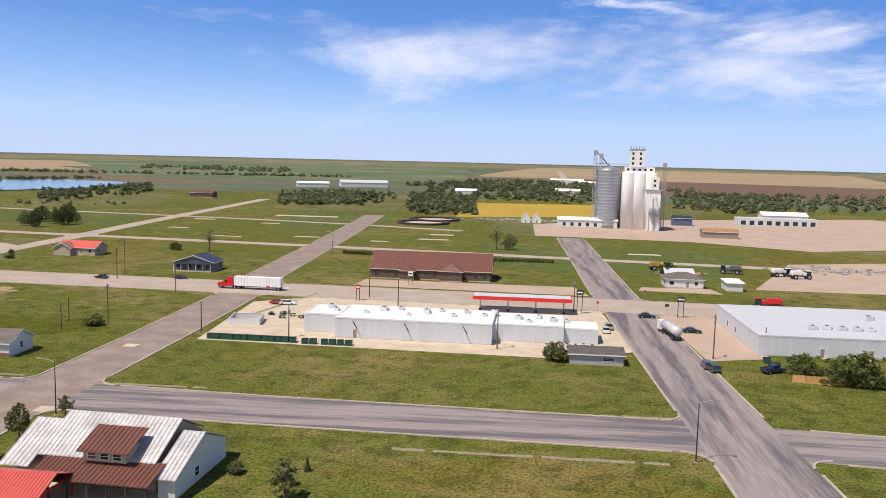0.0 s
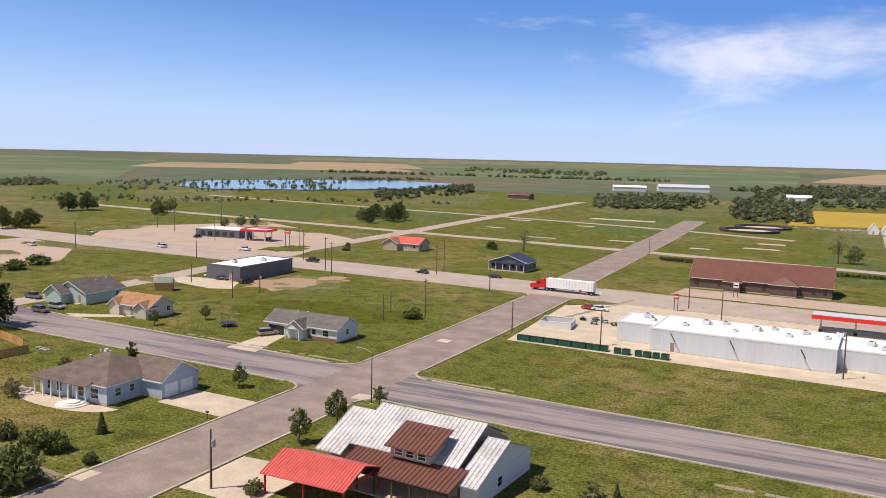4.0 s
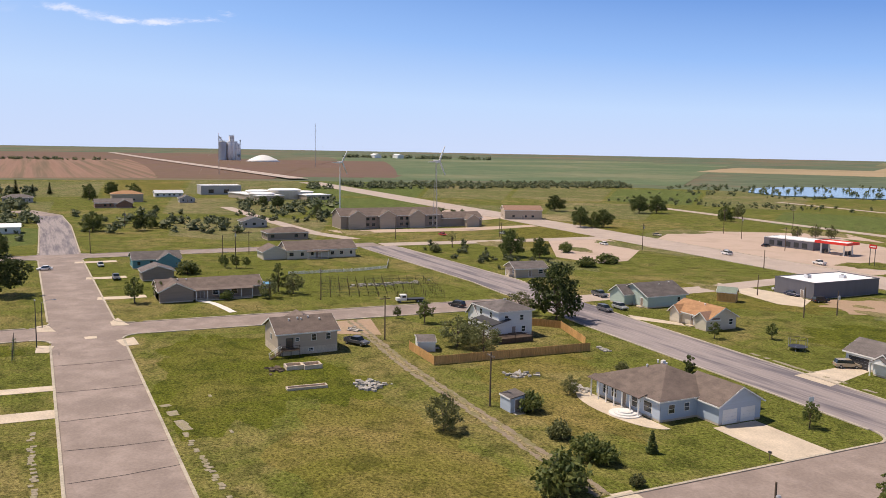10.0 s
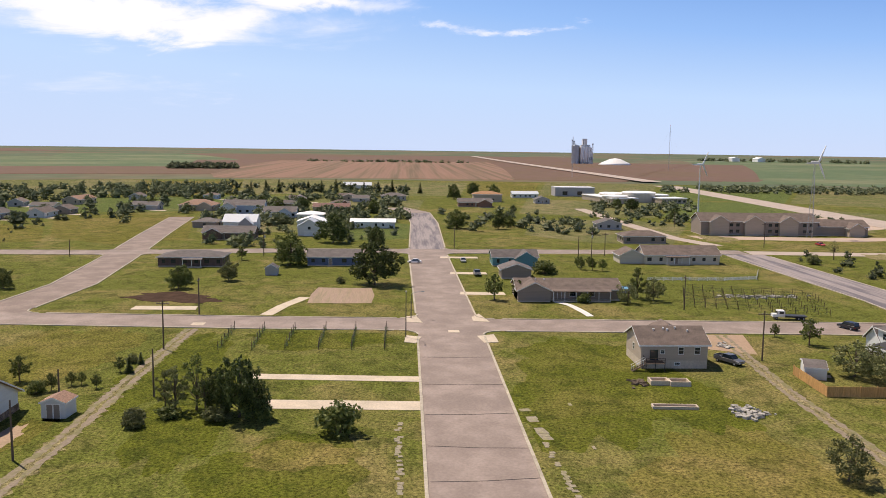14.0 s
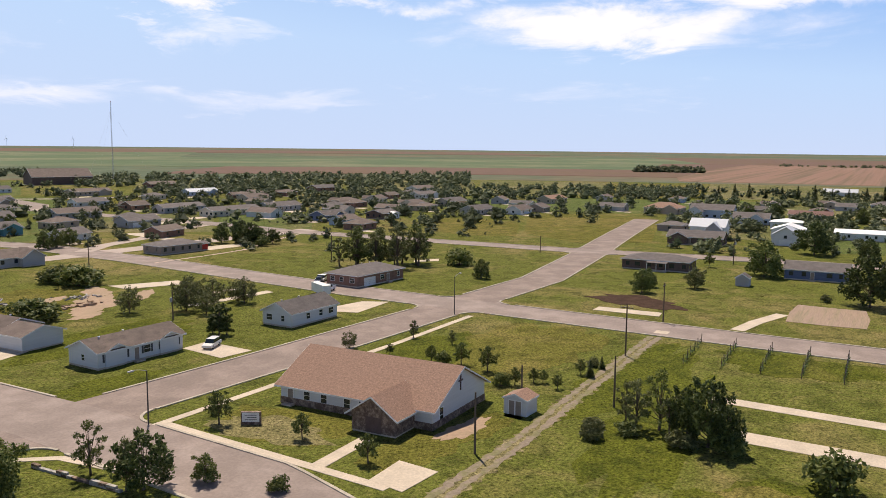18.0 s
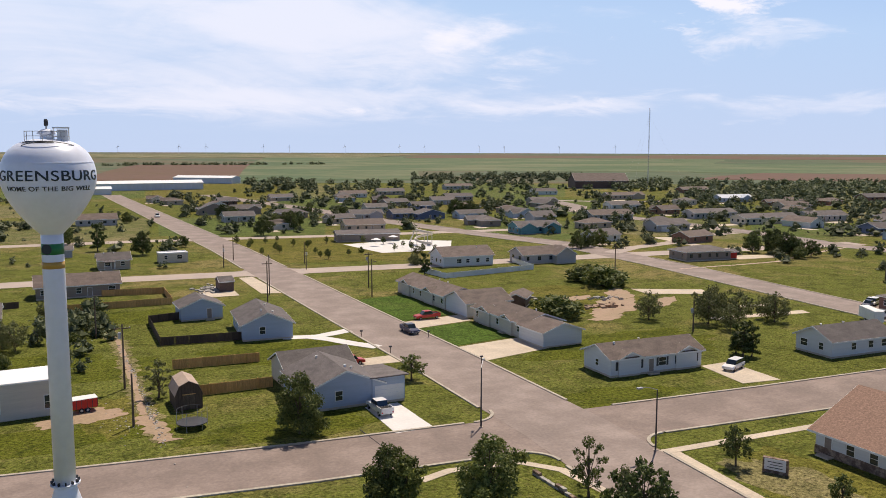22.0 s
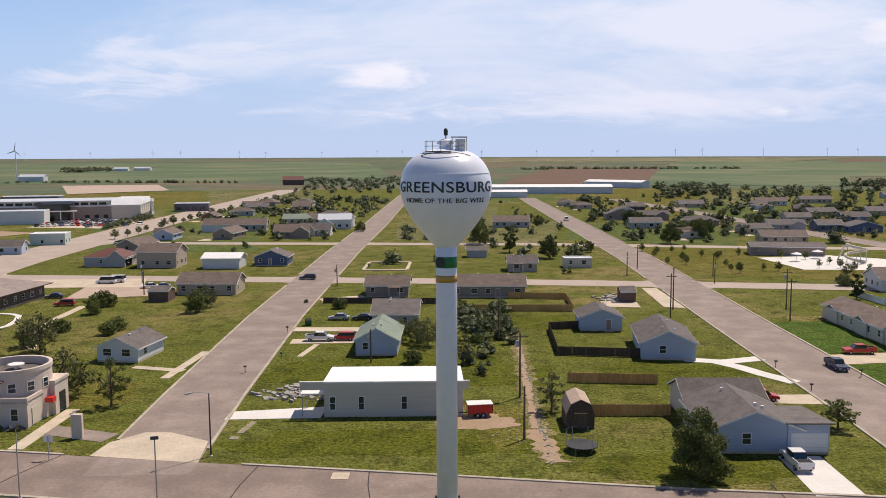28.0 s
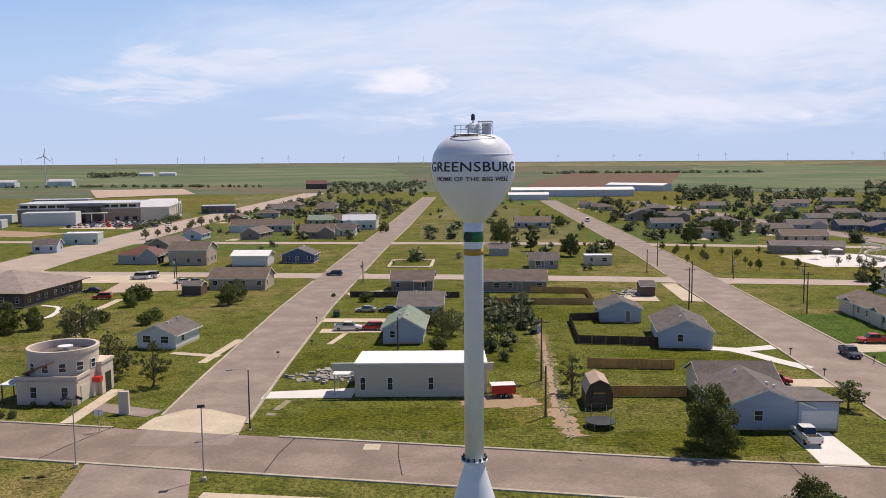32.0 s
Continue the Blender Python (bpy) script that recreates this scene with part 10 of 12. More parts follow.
for xx, yy, zz, ss in ((-47, 209.5, 4.55, 0.9), (-45, 206, 4.55, 0.7), (-33, 207, 4.87, 0.9), (-29, 209, 4.87, 0.7), (-22, 206, 4.87, 0.9), (-18.5, 209, 4.87, 0.6), (-12, 208, 4.87, 0.7), (-7.5, 205, 4.87, 0.6), (1, 207, 4.18, 0.8), (6, 209, 4.18, 0.7), (-37, 203, 4.87, 0.6), (-26, 202, 4.87, 0.5), (-15, 203, 4.87, 0.6), (-5, 210, 4.87, 0.8), (3.5, 203.5, 4.18, 0.6), (9.5, 206, 4.18, 0.8), (13, 208.5, 3.6, 0.6), (72, 207, 4.62, 0.9), (75.5, 207.5, 4.62, 0.9), (79, 207, 4.62, 0.9), (82.5, 207, 4.62, 0.9), (86, 207.5, 4.62, 0.7), (91, 222, 4.62, 1.1), (-188, 226, 4.62, 0.9), (-184, 236, 4.62, 0.8)):
    roof_unit(xx, yy, zz, ss, turn=(xx * 7) % 40 - 20)
for xx, yy in ((-38.5, 194.4), (-26, 194.0), (-12, 193.6)):
    r = root("wall_gutter", pose(xx, yy, 0), "slanting grey downpipe on the store wall", "downpipe")
    part("pipe", rod(bmesh.new(), (0, 0, 4.4), (1.0, -0.05, 2.6), 0.12, None, 6), M["dark_steel"], r)
    part("bracket", boxed(-0.15, -0.1, 4.3, 0.15, 0.35, 4.5), M["steel"], r)
for xx, yy in ((12.5, 196), (14.5, 195.4), (16.5, 196.2), (18.4, 195.4)):
    roof_unit(xx, yy, 0.02, 0.8, "grey ground cooling unit behind the store")


# ---- rings of the old arena, sheds and hedges to the north ----
for cx, cy, rx in ((-61.5, 541, 17), (-57, 572, 17)):
    bm = lathe(bmesh.new(), [(rx - 2.6, -0.1), (rx - 2.6, 1.2), (rx + 0.3, 1.2), (rx + 0.3, -0.1)], 48)
    ob = part("ring_bank", bm, M["tar"])
    ob.matrix_basis = pose(cx, cy, 0)
    tagged(ob, "dark earth ring bank on the open lot", "earth bank", kind="structure")
    flat("ring_floor", [(cx + (rx - 2.7) * math.cos(a * 0.2618), cy + (rx - 2.7) * math.sin(a * 0.2618)) for a in range(24)], M["concrete"], 0.1, "pale floor inside the earth ring", "lot")
for xx in (5.2, 12.6):
    house("shed", "small white A-frame shed beside the yard", xx, 574, 6, 6, wall="white", roof="roof_white", h=2.6, rise=4.2, ridge="y", ov=0.3, base=0.1, wins=[], doors=[("S", 0)], vents=0, category="shed")
house("shed", "red steel shed at the far edge of town", -294, 760, 22, 12, wall="dark_wall", roof="roof_mahogany", h=4, rise=1.8, wins=[], vents=0, category="shed")
for k in range(9):
    plant("bush1", -76 + 1.7 * k, 363 - 0.25 * k, 1.9, 0.8, "clipped dark hedge bush in a row", "hedge before the hall")
for k in range(15):
    plant("bush1", -11 + 1.85 * k, 354.8, 1.8, 0.8, "clipped dark hedge bush in a row", "hedge before the hall")


# ---- deck of the two-storey house, steps of the raised house ----
def deck(x, y, w, d, h, turn, label):
    r = root("wooden_deck", pose(x, y, 0, 0, 0, turn), label, "deck")
    for k in range(int(w / 0.3)):
        part("plank", boxed(-w / 2 + 0.3 * k + 0.01, -d / 2, h - 0.05, -w / 2 + 0.3 * k + 0.29, d / 2, h), M["wood_dark"], r)
    for px in (-w / 2 + 0.1, 0, w / 2 - 0.1):
        for py in (-d / 2 + 0.1, d / 2 - 0.1):
            part("post", boxed(px - 0.07, py - 0.07, -0.2, px + 0.07, py + 0.07, h + 0.95 if py < 0 else h - 0.055), M["wood_dark"], r)
    for z in (h + 0.45, h + 0.92):
        part("rail", boxed(-w / 2 + 0.18, -d / 2 + 0.07, z, w / 2 - 0.18, -d / 2 + 0.14, z + 0.07), M["wood_dark"], r)
    part("skirt", boxed(-w / 2 + 0.2, -d / 2 + 0.03, 0.05, w / 2 - 0.2, -d / 2 + 0.06, h - 0.06), M["wood_dark"], r)


deck(-167.6, 111.6, 9, 4.6, 1.1, 90, "dark stained timber deck against the tall white house")
r = root("wooden_deck", pose(-172.75, 64.6, 0), "dark timber deck with rails and steps on the raised house", "deck")
for k in range(7):
    part("plank", boxed(0.02 + 0.3 * k, -2.2, 1.42, 0.29 + 0.3 * k, 1.4, 1.48), M["wood_dark"], r)
for u, v in ((2.02, 1.3), (2.02, -0.45), (2.02, -2.1), (0.1, -2.1)):
    part("post", boxed(u - 0.06, v - 0.06, -0.2, u + 0.06, v + 0.06, 2.45), M["wood_dark"], r)
for z in (1.75, 2.05, 2.36):
    part("rail", boxed(2.0, -2.04, z, 2.05, 1.24, z + 0.07), M["wood_dark"], r)
    part("rail", boxed(0.16, -2.13, z, 0.9, -2.08, z + 0.07), M["wood_dark"], r)
for k in range(8):
    part("tread", boxed(0.95, -2.52 - 0.29 * k, 1.22 - 0.17 * k, 1.95, -2.23 - 0.29 * k, 1.27 - 0.17 * k), M["wood_dark"], r)
for u in (0.92, 1.98):
    part("stringer", rod(bmesh.new(), (u, -2.2, 1.3), (u, -4.6, -0.05), 0.08, None, 4), M["wood_dark"], r)
    part("handrail", rod(bmesh.new(), (u, -2.2, 2.35), (u, -4.6, 0.95), 0.05, None, 4), M["white"], r, "pale handrail")
    for k in range(3):
        part("baluster", rod(bmesh.new(), (u, -2.6 - 0.9 * k, 0.95 - 0.5 * k), (u, -2.6 - 0.9 * k, 2.1 - 0.52 * k), 0.035, None, 4), M["white"], r)
part("glass_door", boxed(-0.04, -0.9, 1.5, 0.03, 0.6, 3.5), M["glass"], r, "dark sliding door")
r = root("round_pool", pose(-253.5, 79.2, 0), "round above-ground pool with blue water", "pool")
part("wall", lathe(bmesh.new(), [(2.9, 0), (2.9, 1.15), (2.8, 1.15), (2.8, 0)], 28), M["siding_blue"], r)
part("water", lathe(bmesh.new(), [(2.79, 0.9), (2.79, 0.95)], 28), M["pool"], r, "blue pool water")


# ---- lamps and signs near the tower ----
def flood(x, y, h, turn, two=False):
    r = root("flood_lamp", pose(x, y, 0, 0, 0, turn), "dark square flood lamp on a slender steel pole", "lamp")
    part("pole", rod(bmesh.new(), (0, 0, -0.2), (0, 0, h), 0.085, 0.06, 8), M["steel"], r)
    part("base", lathe(bmesh.new(), [(0.3, -0.1), (0.3, 0.4), (0.14, 0.45)], 10), M["concrete"], r, "concrete lamp base")
    for s in ((-1, 1) if two else (0,)):
        m = Matrix.Translation((s * 0.75, 0.1, h + 0.12)) @ Matrix.Rotation(radians(25 * s), 4, "Y") @ Matrix.Rotation(radians(20), 4, "X")
        part("lamp_head", boxed(-0.38, -0.3, -0.15, 0.38, 0.3, 0.17, m=m), M["dark_steel"], r)
        part("lens", boxed(-0.32, -0.24, -0.165, 0.32, 0.24, -0.152, m=m), M["glass"], r)
    if two:
        part("arm", boxed(-0.8, -0.04, h - 0.06, 0.8, 0.04, h + 0.02), M["dark_steel"], r)


flood(-23.0, -86.0, 8.2, 15)
flood(-7.0, -89.6, 8.0, 10, True)


def stop_sign(x, y, turn):
    r = root("stop_sign", pose(x, y, 0, 0, 0, turn), "red octagonal road sign on a steel post", "sign")
    part("post", boxed(-0.04, -0.04, -0.2, 0.04, 0.04, 2.9), M["steel"], r)
    bm = prism(bmesh.new(), [(0.4 * math.cos(radians(22.5 + 45 * k)), 0.4 * math.sin(radians(22.5 + 45 * k))) for k in range(8)], -0.012, 0.012)
    bm.transform(Matrix.Translation((0, -0.06, 2.5)) @ Matrix.Rotation(radians(90), 4, "X"))
    part("plate", bm, M["red"], r)


for xx, yy, a in ((-76.5, 250.5, 0), (-94.5, 277, 180), (24.2, 246, 0), (41.5, 271, 180)):
    stop_sign(xx, yy, a)


def road_sign(x, y, turn, w=1.2, h=0.8, z=2.2, colour="white"):
    r = root("road_sign", pose(x, y, 0, 0, 0, turn), "small pale road sign on a post", "sign")
    part("post", boxed(-0.04, -0.04, -0.2, 0.04, 0.04, z + h), M["steel"], r)
    part("plate", boxed(-w / 2, -0.07, z, w / 2, -0.045, z + h), M[colour], r)


for xx, yy, a, c in ((-70, 249, 0, "white"), (14, 244, 0, "white"), (44, 245, 0, "dark_steel"), (48, 246, 30, "white"), (-140, 251, 0, "white"), (-105, 130, 90, "white"), (-4.0, -102, 0, "white")):
    road_sign(xx, yy, a, colour=c)
# tall advertising signs along the highway
for xx, yy, z, w, c in ((18.5, 240, 5.5, 2.0, "dark_steel"), (-47.5, 247, 3.4, 1.4, "red"), (47, 240, 4.6, 2.2, "dark_steel"), (-222, 300, 6.5, 3.0, "red"), (-36, 282, 3.0, 1.6, "white")):
    r = root("pylon_sign", pose(xx, yy, 0), "advertising sign board on two posts", "sign")
    for s in (-1, 1):
        part("post", boxed(s * w * 0.35 - 0.09, -0.09, -0.2, s * w * 0.35 + 0.09, 0.09, z), M["dark_steel"], r)
    part("board", boxed(-w / 2, -0.14, z + 0.002, w / 2, 0.14, z + 1.5), M[c], r)
    part("text_bar", boxed(-w * 0.38, -0.165, z + 0.55, w * 0.38, -0.145, z + 0.95), M["white" if c != "white" else "letters"], r, "plain bar of lettering")


# ---- the swimming pool ----
r = root("water_slide", pose(-186, -285, 0), "pale curved water slide on steel posts", "slide")
rings = []
bm = bmesh.new()
for k in range(21):
    a, z = k * 0.42, 6.2 - 0.28 * k
    rings.append([bm.verts.new(((3.2 + 0.5 * math.cos(q)) * math.cos(a), (3.2 + 0.5 * math.cos(q)) * math.sin(a), z + 0.5 * math.sin(q))) for q in [math.pi * n / 4 for n in range(8)]])
for ra, rb in zip(rings, rings[1:]):
    for n in range(8):
        bm.faces.new((ra[n], ra[(n + 1) % 8], rb[(n + 1) % 8], rb[n]))
part("chute", bm, M["siding_cream"], r)
for a in (0.2, 1.6, 2.8, 4.2):
    part("post", rod(bmesh.new(), (3.2 * math.cos(a), 3.2 * math.sin(a), 0), (3.2 * math.cos(a), 3.2 * math.sin(a), 6.0 - 0.67 * a), 0.12, None, 6), M["steel"], r)
part("tower_platform", boxed(2.2, -1.4, 5.3, 4.4, -0.2, 5.5), M["steel"], r)
part("tower_stair", rod(bmesh.new(), (3.3, -1.4, 5.3), (3.3, -6, 0.1), 0.3, None, 4), M["steel"], r)
for xx, yy in ((-168, -289), (-178, -296)):
    r = root("sun_umbrella", pose(xx, yy, 0.05), "white sun umbrella on the pool deck", "umbrella")
    part("pole", rod(bmesh.new(), (0, 0, 0), (0, 0, 2.9), 0.05, None, 6), M["steel"], r)
    part("canopy", lathe(bmesh.new(), [(1.9, 2.4), (1.92, 2.45), (0.1, 3.1)], 8), M["white"], r)


# ---- small park trees, garden bushes and mailboxes ----
for k in range(26):
    rng2 = random.Random(900 + k)
    xx, yy = rng2.uniform(-178, -122), rng2.uniform(-325, -258)
    plant("young", xx, yy, rng2.uniform(2.2, 3.6), 0.9, "small young park tree on dry grass", "young park trees")
for xx, yy, a in ((-107.6, -131.5, 90), (-107.6, -146, 90), (-119.2, -140, 270), (-118.7, -118, 270), (-21.6, -152, 90), (-18, -175, 90), (-93.2, 108.4, 270), (-17.5, -142.5, 90)):
    r = root("mailbox", pose(xx, yy, 0, 0, 0, a), "small dark mailbox on a wooden post", "mailbox")
    part("post", boxed(-0.05, -0.05, -0.2, 0.05, 0.05, 1.05), M["wood_dark"], r)
    part("box", boxed(-0.12, -0.25, 1.055, 0.12, 0.25, 1.3), M["dark_steel"], r)

# ---- the scattered far streets of the town ----
FAR_WALLS = ("siding_white", "siding_cream", "siding_tan", "siding_grey", "siding_taupe", "brick", "siding_blue", "siding_taupe")
FAR_ROOFS = ("roof_grey", "roof_brown", "roof_taupe", "roof_grey", "roof_taupe")
FAR_TEXT = {"siding_white": "white", "siding_cream": "cream", "siding_tan": "tan", "siding_grey": "grey", "siding_taupe": "taupe", "brick": "brick", "siding_blue": "pale blue", "siding_navy": "blue"}


def far_houses(poly, count, seed):
    rng = random.Random(seed)
    xs, ys = [p[0] for p in poly], [p[1] for p in poly]
    made = 0
    for _ in range(count * 40):
        if made >= count:
            break
        x, y = rng.uniform(min(xs), max(xs)), rng.uniform(min(ys), max(ys))
        if not in_poly(x, y, poly) or near_road(x, y, None, 9) or any(math.hypot(x - hx, y - hy) < 21 for hx, hy in HOUSES):
            continue
        made += 1
        w, d = rng.uniform(11, 17), rng.uniform(8, 10)
        wall, roof = rng.choice(FAR_WALLS), rng.choice(FAR_ROOFS)
        text = f"{FAR_TEXT[wall]} house with {roof[5:].replace('grey', 'grey shingle')} roof among trees"
        wing = [(rng.choice((-1, 1)) * w * 0.28, -d * 0.5, w * 0.36, d * 0.7, 2.6, 1.7, "y", "gable")] if rng.random() < 0.5 else []
        flat("driveway", [(x + w * 0.3, y + d * 0.5), (x + w * 0.3 + 5, y + d * 0.5), (x + w * 0.3 + 6, y + d * 0.5 + 9), (x + w * 0.3 + 0.5, y + d * 0.5 + 9)], M["concrete"], 0.045, "pale concrete house drive", "driveway")
        house("house", text, x, y, w, d, rot=rng.choice((0, 90, 8, 82)), wall=wall, roof=roof, h=2.7, rise=rng.uniform(1.6, 2.3), wings=wing, kind=rng.choice(("gable", "gable", "hip")), base=0.1, wins=[("N", -w * 0.25, 0.9, 1.2, 1.2), ("N", w * 0.25, 0.9, 1.2, 1.2), ("E", 0, 0.9, 1.2, 1.2), ("S", 0, 0.9, 1.4, 1.2)], vents=0)


far_houses([(-225, -250), (-300, -130), (-520, -150), (-600, -330), (-430, -480), (-250, -440)], 34, 3)
far_houses([(-110, -330), (-230, -340), (-330, -560), (-110, -640)], 11, 5)
far_houses([(20, -320), (0, -640), (110, -660), (80, -330)], 12, 6)
far_houses([(-420, -120), (-420, 60), (-640, 40), (-640, -180)], 10, 8)


# ---- the round white health centre in the west ----
def clinic(x, y):
    r = root("health_centre", pose(x, y, 0, 0, 0, 12), "low white health centre of round drums and flat wings", "building")
    for dx, dy, rad, h in ((0, 0, 12, 6.5), (-16, -14, 9, 5.0), (10, -24, 9, 4.6), (-6, 20, 7, 4.2)):
        part("drum_wall", lathe(bmesh.new(), [(rad, 0), (rad, h)], 28, dx, dy), M["siding_cream"], r)
        part("drum_roof", lathe(bmesh.new(), [(rad + 0.5, h + 0.003), (rad + 0.5, h + 0.5), (rad - 1, h + 0.9)], 28, dx, dy), M["roof_white"], r, "white flat roof")
    for x0, y0, x1, y1, h in ((-30, -32, 22, -12, 3.6), (-34, 4, -11, 26, 3.8), (8, 6, 24, 26, 3.4)):
        part("wing_wall", boxed(x0, y0, 0, x1, y1, h), M["siding_tan"], r)
        part("wing_roof", boxed(x0 - 0.4, y0 - 0.4, h + 0.003, x1 + 0.4, y1 + 0.4, h + 0.5), M["roof_white"], r, "white flat roof")
        for k in range(5):
            u = y0 + (y1 - y0) * (k + 0.5) / 5
            part("window", boxed(x1, u - 1.0, 0.8, x1 + 0.04, u + 1.0, 2.4), M["glass"], r, "dark window")


clinic(-640, 192)
for hx, hy, hz in ((-2440, 1050, 0), (-2480, 990, 0)):
    house("barn", "far white barn with pale roof on the plain", hx, hy, 40, 22, wall="white", roof="roof_white", h=7 + 2.5, rise=4, wins=[], vents=0, base=2.0, category="barn")


# ---- school car park and street trees ----
def far_car(x, y, turn, paint, label):
    r = root("car", pose(x, y, 0.02, 0, 0, turn), label, "car", "cars in the school lot")
    bm = boxed(-2.2, -0.9, 0.3, 2.2, 0.9, 0.95)
    bmesh.ops.bevel(bm, geom=bm.edges[:], offset=0.12, segments=1, affect="EDGES")
    part("body", bm, PAINTS[paint], r)
    part("cabin_glass", prism(bmesh.new(), [(-1.5, -0.75), (0.8, -0.75), (0.8, 0.75), (-1.5, 0.75)], 0.96, 1.42), M["glass"], r)
    part("roof_panel", boxed(-1.3, -0.7, 1.423, 0.5, 0.7, 1.48), PAINTS[paint], r)
    part("underbody", boxed(-1.8, -0.85, 0.0, 1.8, 0.85, 0.29), M["black"], r)


PAINTS = {"white": M["white"], "silver": M["steel"], "dark": M["dark_steel"], "red": M["red"], "blue": M["siding_navy"]}
rng3 = random.Random(12)
for k in range(56):
    f, row = (k % 14) / 13, k // 14
    paint = rng3.choice(("white", "silver", "dark", "silver", "white", "red", "blue", "dark"))
    far_car(169 - 38 * f + rng3.uniform(-0.5, 0.5), -473 - 8 * f + 10.5 * row, 103 + rng3.uniform(-4, 4), paint, paint + " car parked in the school lot")
for k in range(16):
    plant("young", 99 + rng3.uniform(-2, 2) - 0.05 * k, -372 - 13 * k, rng3.uniform(3, 5.5), 1.2, "young street tree beside the school car park", "street trees by the school")
# ---- pale sheds among the northern trees and beside the elevator yard ----
for hx, hy, hw, hd, lab in ((87, 1560, 60, 18, "long white shed far in the northern quarter"), (125, 1420, 52, 16, "long pale metal shed among far trees"), (60, 1051, 30, 14, "white gabled hall among the northern trees"), (-61, 967, 24, 12, "small white hall among trees"), (205, 672, 34, 14, "grey metal sheds beside the elevator yard")):
    house("shed", lab, hx, hy, hw, hd, wall="siding_white", roof="roof_white", h=4.5, rise=2.4, base=0.0, wins=[], vents=0, category="shed")
# ---- trees and bushes ----
plant("round2", -146.2, -4.6, 9.0, 0.82)
plant("round2", -147.6, -7.6, 7.2, 0.8, turn=120)
plant("round2", -145.2, -2.2, 6.2, 0.8, turn=80)
plant("airy2", -149.6, -11.6, 8.6, 0.9, turn=40)
plant("airy", -148.4, -14.2, 7.0, 1.0)
plant("dead", -147.0, -9.6, 6.6, 0.8)
plant("airy", -150.2, -16.4, 6.0, 0.9)
plant("bush2", -144.4, -7.4, 2.6, 1.3)
plant("bush1", -146.0, -14.8, 1.8, 1.5)
plant("bush2", -146.4, -19.6, 1.6, 1.6)
plant("young", -74.3, 106.7, 5.5, 0.9)
plant("young", -73.7, 116.1, 5.9, 0.9)
plant("young", -73.5, 128.5, 3.5)
plant("bush2", -68.1, 89.1, 2.2)
plant("young2", -28.7, 101.0, 5.5, 1.3)
plant("cone", -28.1, 110.7, 2.0)
plant("bush2", -37.6, 108.4, 2.1)
plant("dead", -133.9, 352.5, 10.9)
plant("bush1", -149.9, 354.0, 4.0)
plant("open", -3.6, 400.5, 8.5)
plant("dead", -9.8, 398.6, 12.0)
plant("round2", 56.9, 319.9, 6.7)
plant("round1", 61.3, 178.9, 5.0, 1.4)
plant("round1", 66.3, 172.0, 6.3, 1.3)
plant("round1", 70.7, 172.0, 7.3, 1.3)
plant("round2", -269.8, 481.7, 10.3)
plant("round2", -277.8, 465.0, 9.7)
plant("open", -264.1, 455.7, 10.1)
plant("open", -271.5, 438.7, 9.2)
plant("open", -255.7, 463.2, 7.4)
plant("open", -399.7, 413.0, 9.6)
plant("bush2", 9.4, 182.0, 4.9)
plant("bush1", -104.6, 197.0, 3.0, 1.3)
plant("bush1", -206.6, 323.5, 1.9)
plant("bush1", -198.1, 309.3, 1.9, 1.5)
plant("column", -129.0, 126.7, 4.4)
plant("cone", -101.9, 95.5, 3.3)
plant("young", -146.7, 167.0, 3.8)
plant("young", -152.1, 155.2, 3.9)
plant("bush1", -103.4, 85.8, 3.7)
plant("bush1", -101.4, 87.2, 3.0)
plant("bush1", -95.6, 76.4, 5.4)
plant("bush2", -112.0, 87.0, 3.0)
plant("open", -129.0, 100.7, 3.5)
plant("bush2", -137.7, 118.4, 2.2)
plant("bush2", -93.5, 86.2, 1.8)
plant("bush1", -124.3, 89.7, 3.4)
plant("open", -121.5, 73.1, 5.9)
plant("young", -100.8, 124.9, 4.2)
plant("young", -111.4, 124.4, 2.6)
plant("round2", -182.7, 133.6, 14.2, 0.92)
plant("open", -192.2, 129.1, 6.0, 1.5)
plant("open", -167.1, 98.6, 6.7, 1.3)
plant("open", -161.0, 101.6, 6.4, 1.2)
plant("open", -171.3, 104.2, 5.0, 1.3)
plant("young", -190.4, 101.9, 5.8)
plant("young", -198.3, 98.1, 3.0)
plant("round2", -289.0, 183.8, 10.6)
plant("round2", -281.7, 192.2, 7.9)
plant("dead", -322.0, 175.3, 7.3)
plant("bush2", -309.5, 161.6, 4.0)
plant("bush1", -292.7, 211.6, 4.4)
plant("bush1", -261.0, 207.9, 3.9, 1.6)
plant("bush1", -256.5, 195.6, 3.7, 1.6)
plant("round2", -381.1, 281.0, 11.1)
plant("round2", -376.8, 293.2, 10.0)
plant("round1", -378.4, 288.6, 8.7)
plant("round2", -452.8, 378.5, 12.0, 1.2)
plant("round2", -449.3, 390.5, 12.0, 1.2)
plant("round1", -388.9, 392.1, 9.9)
plant("round2", -262.5, 432.7, 8.9)
plant("round2", -255.8, 450.2, 10.8)
plant("open", -304.0, 354.5, 5.8)
plant("open", -300.6, 363.5, 7.1)
plant("open", -297.7, 371.0, 6.5)
plant("round2", -481.5, 331.9, 10.8, 1.3)
plant("open", -235.6, 76.4, 5.6, 1.1)
plant("airy2", -243.5, 81.1, 8.4, 1.0)
plant("open", -239.2, 84.2, 6.4, 1.1)
plant("young", -294.6, 76.7, 4.4)
plant("young", -293.0, 80.2, 4.1)
plant("young", -291.7, 83.0, 4.1)
plant("young", -240.0, 42.7, 7.0)
plant("bush1", -285.2, 63.2, 4.5, 1.3)
plant("young", -242.6, 49.2, 5.1)
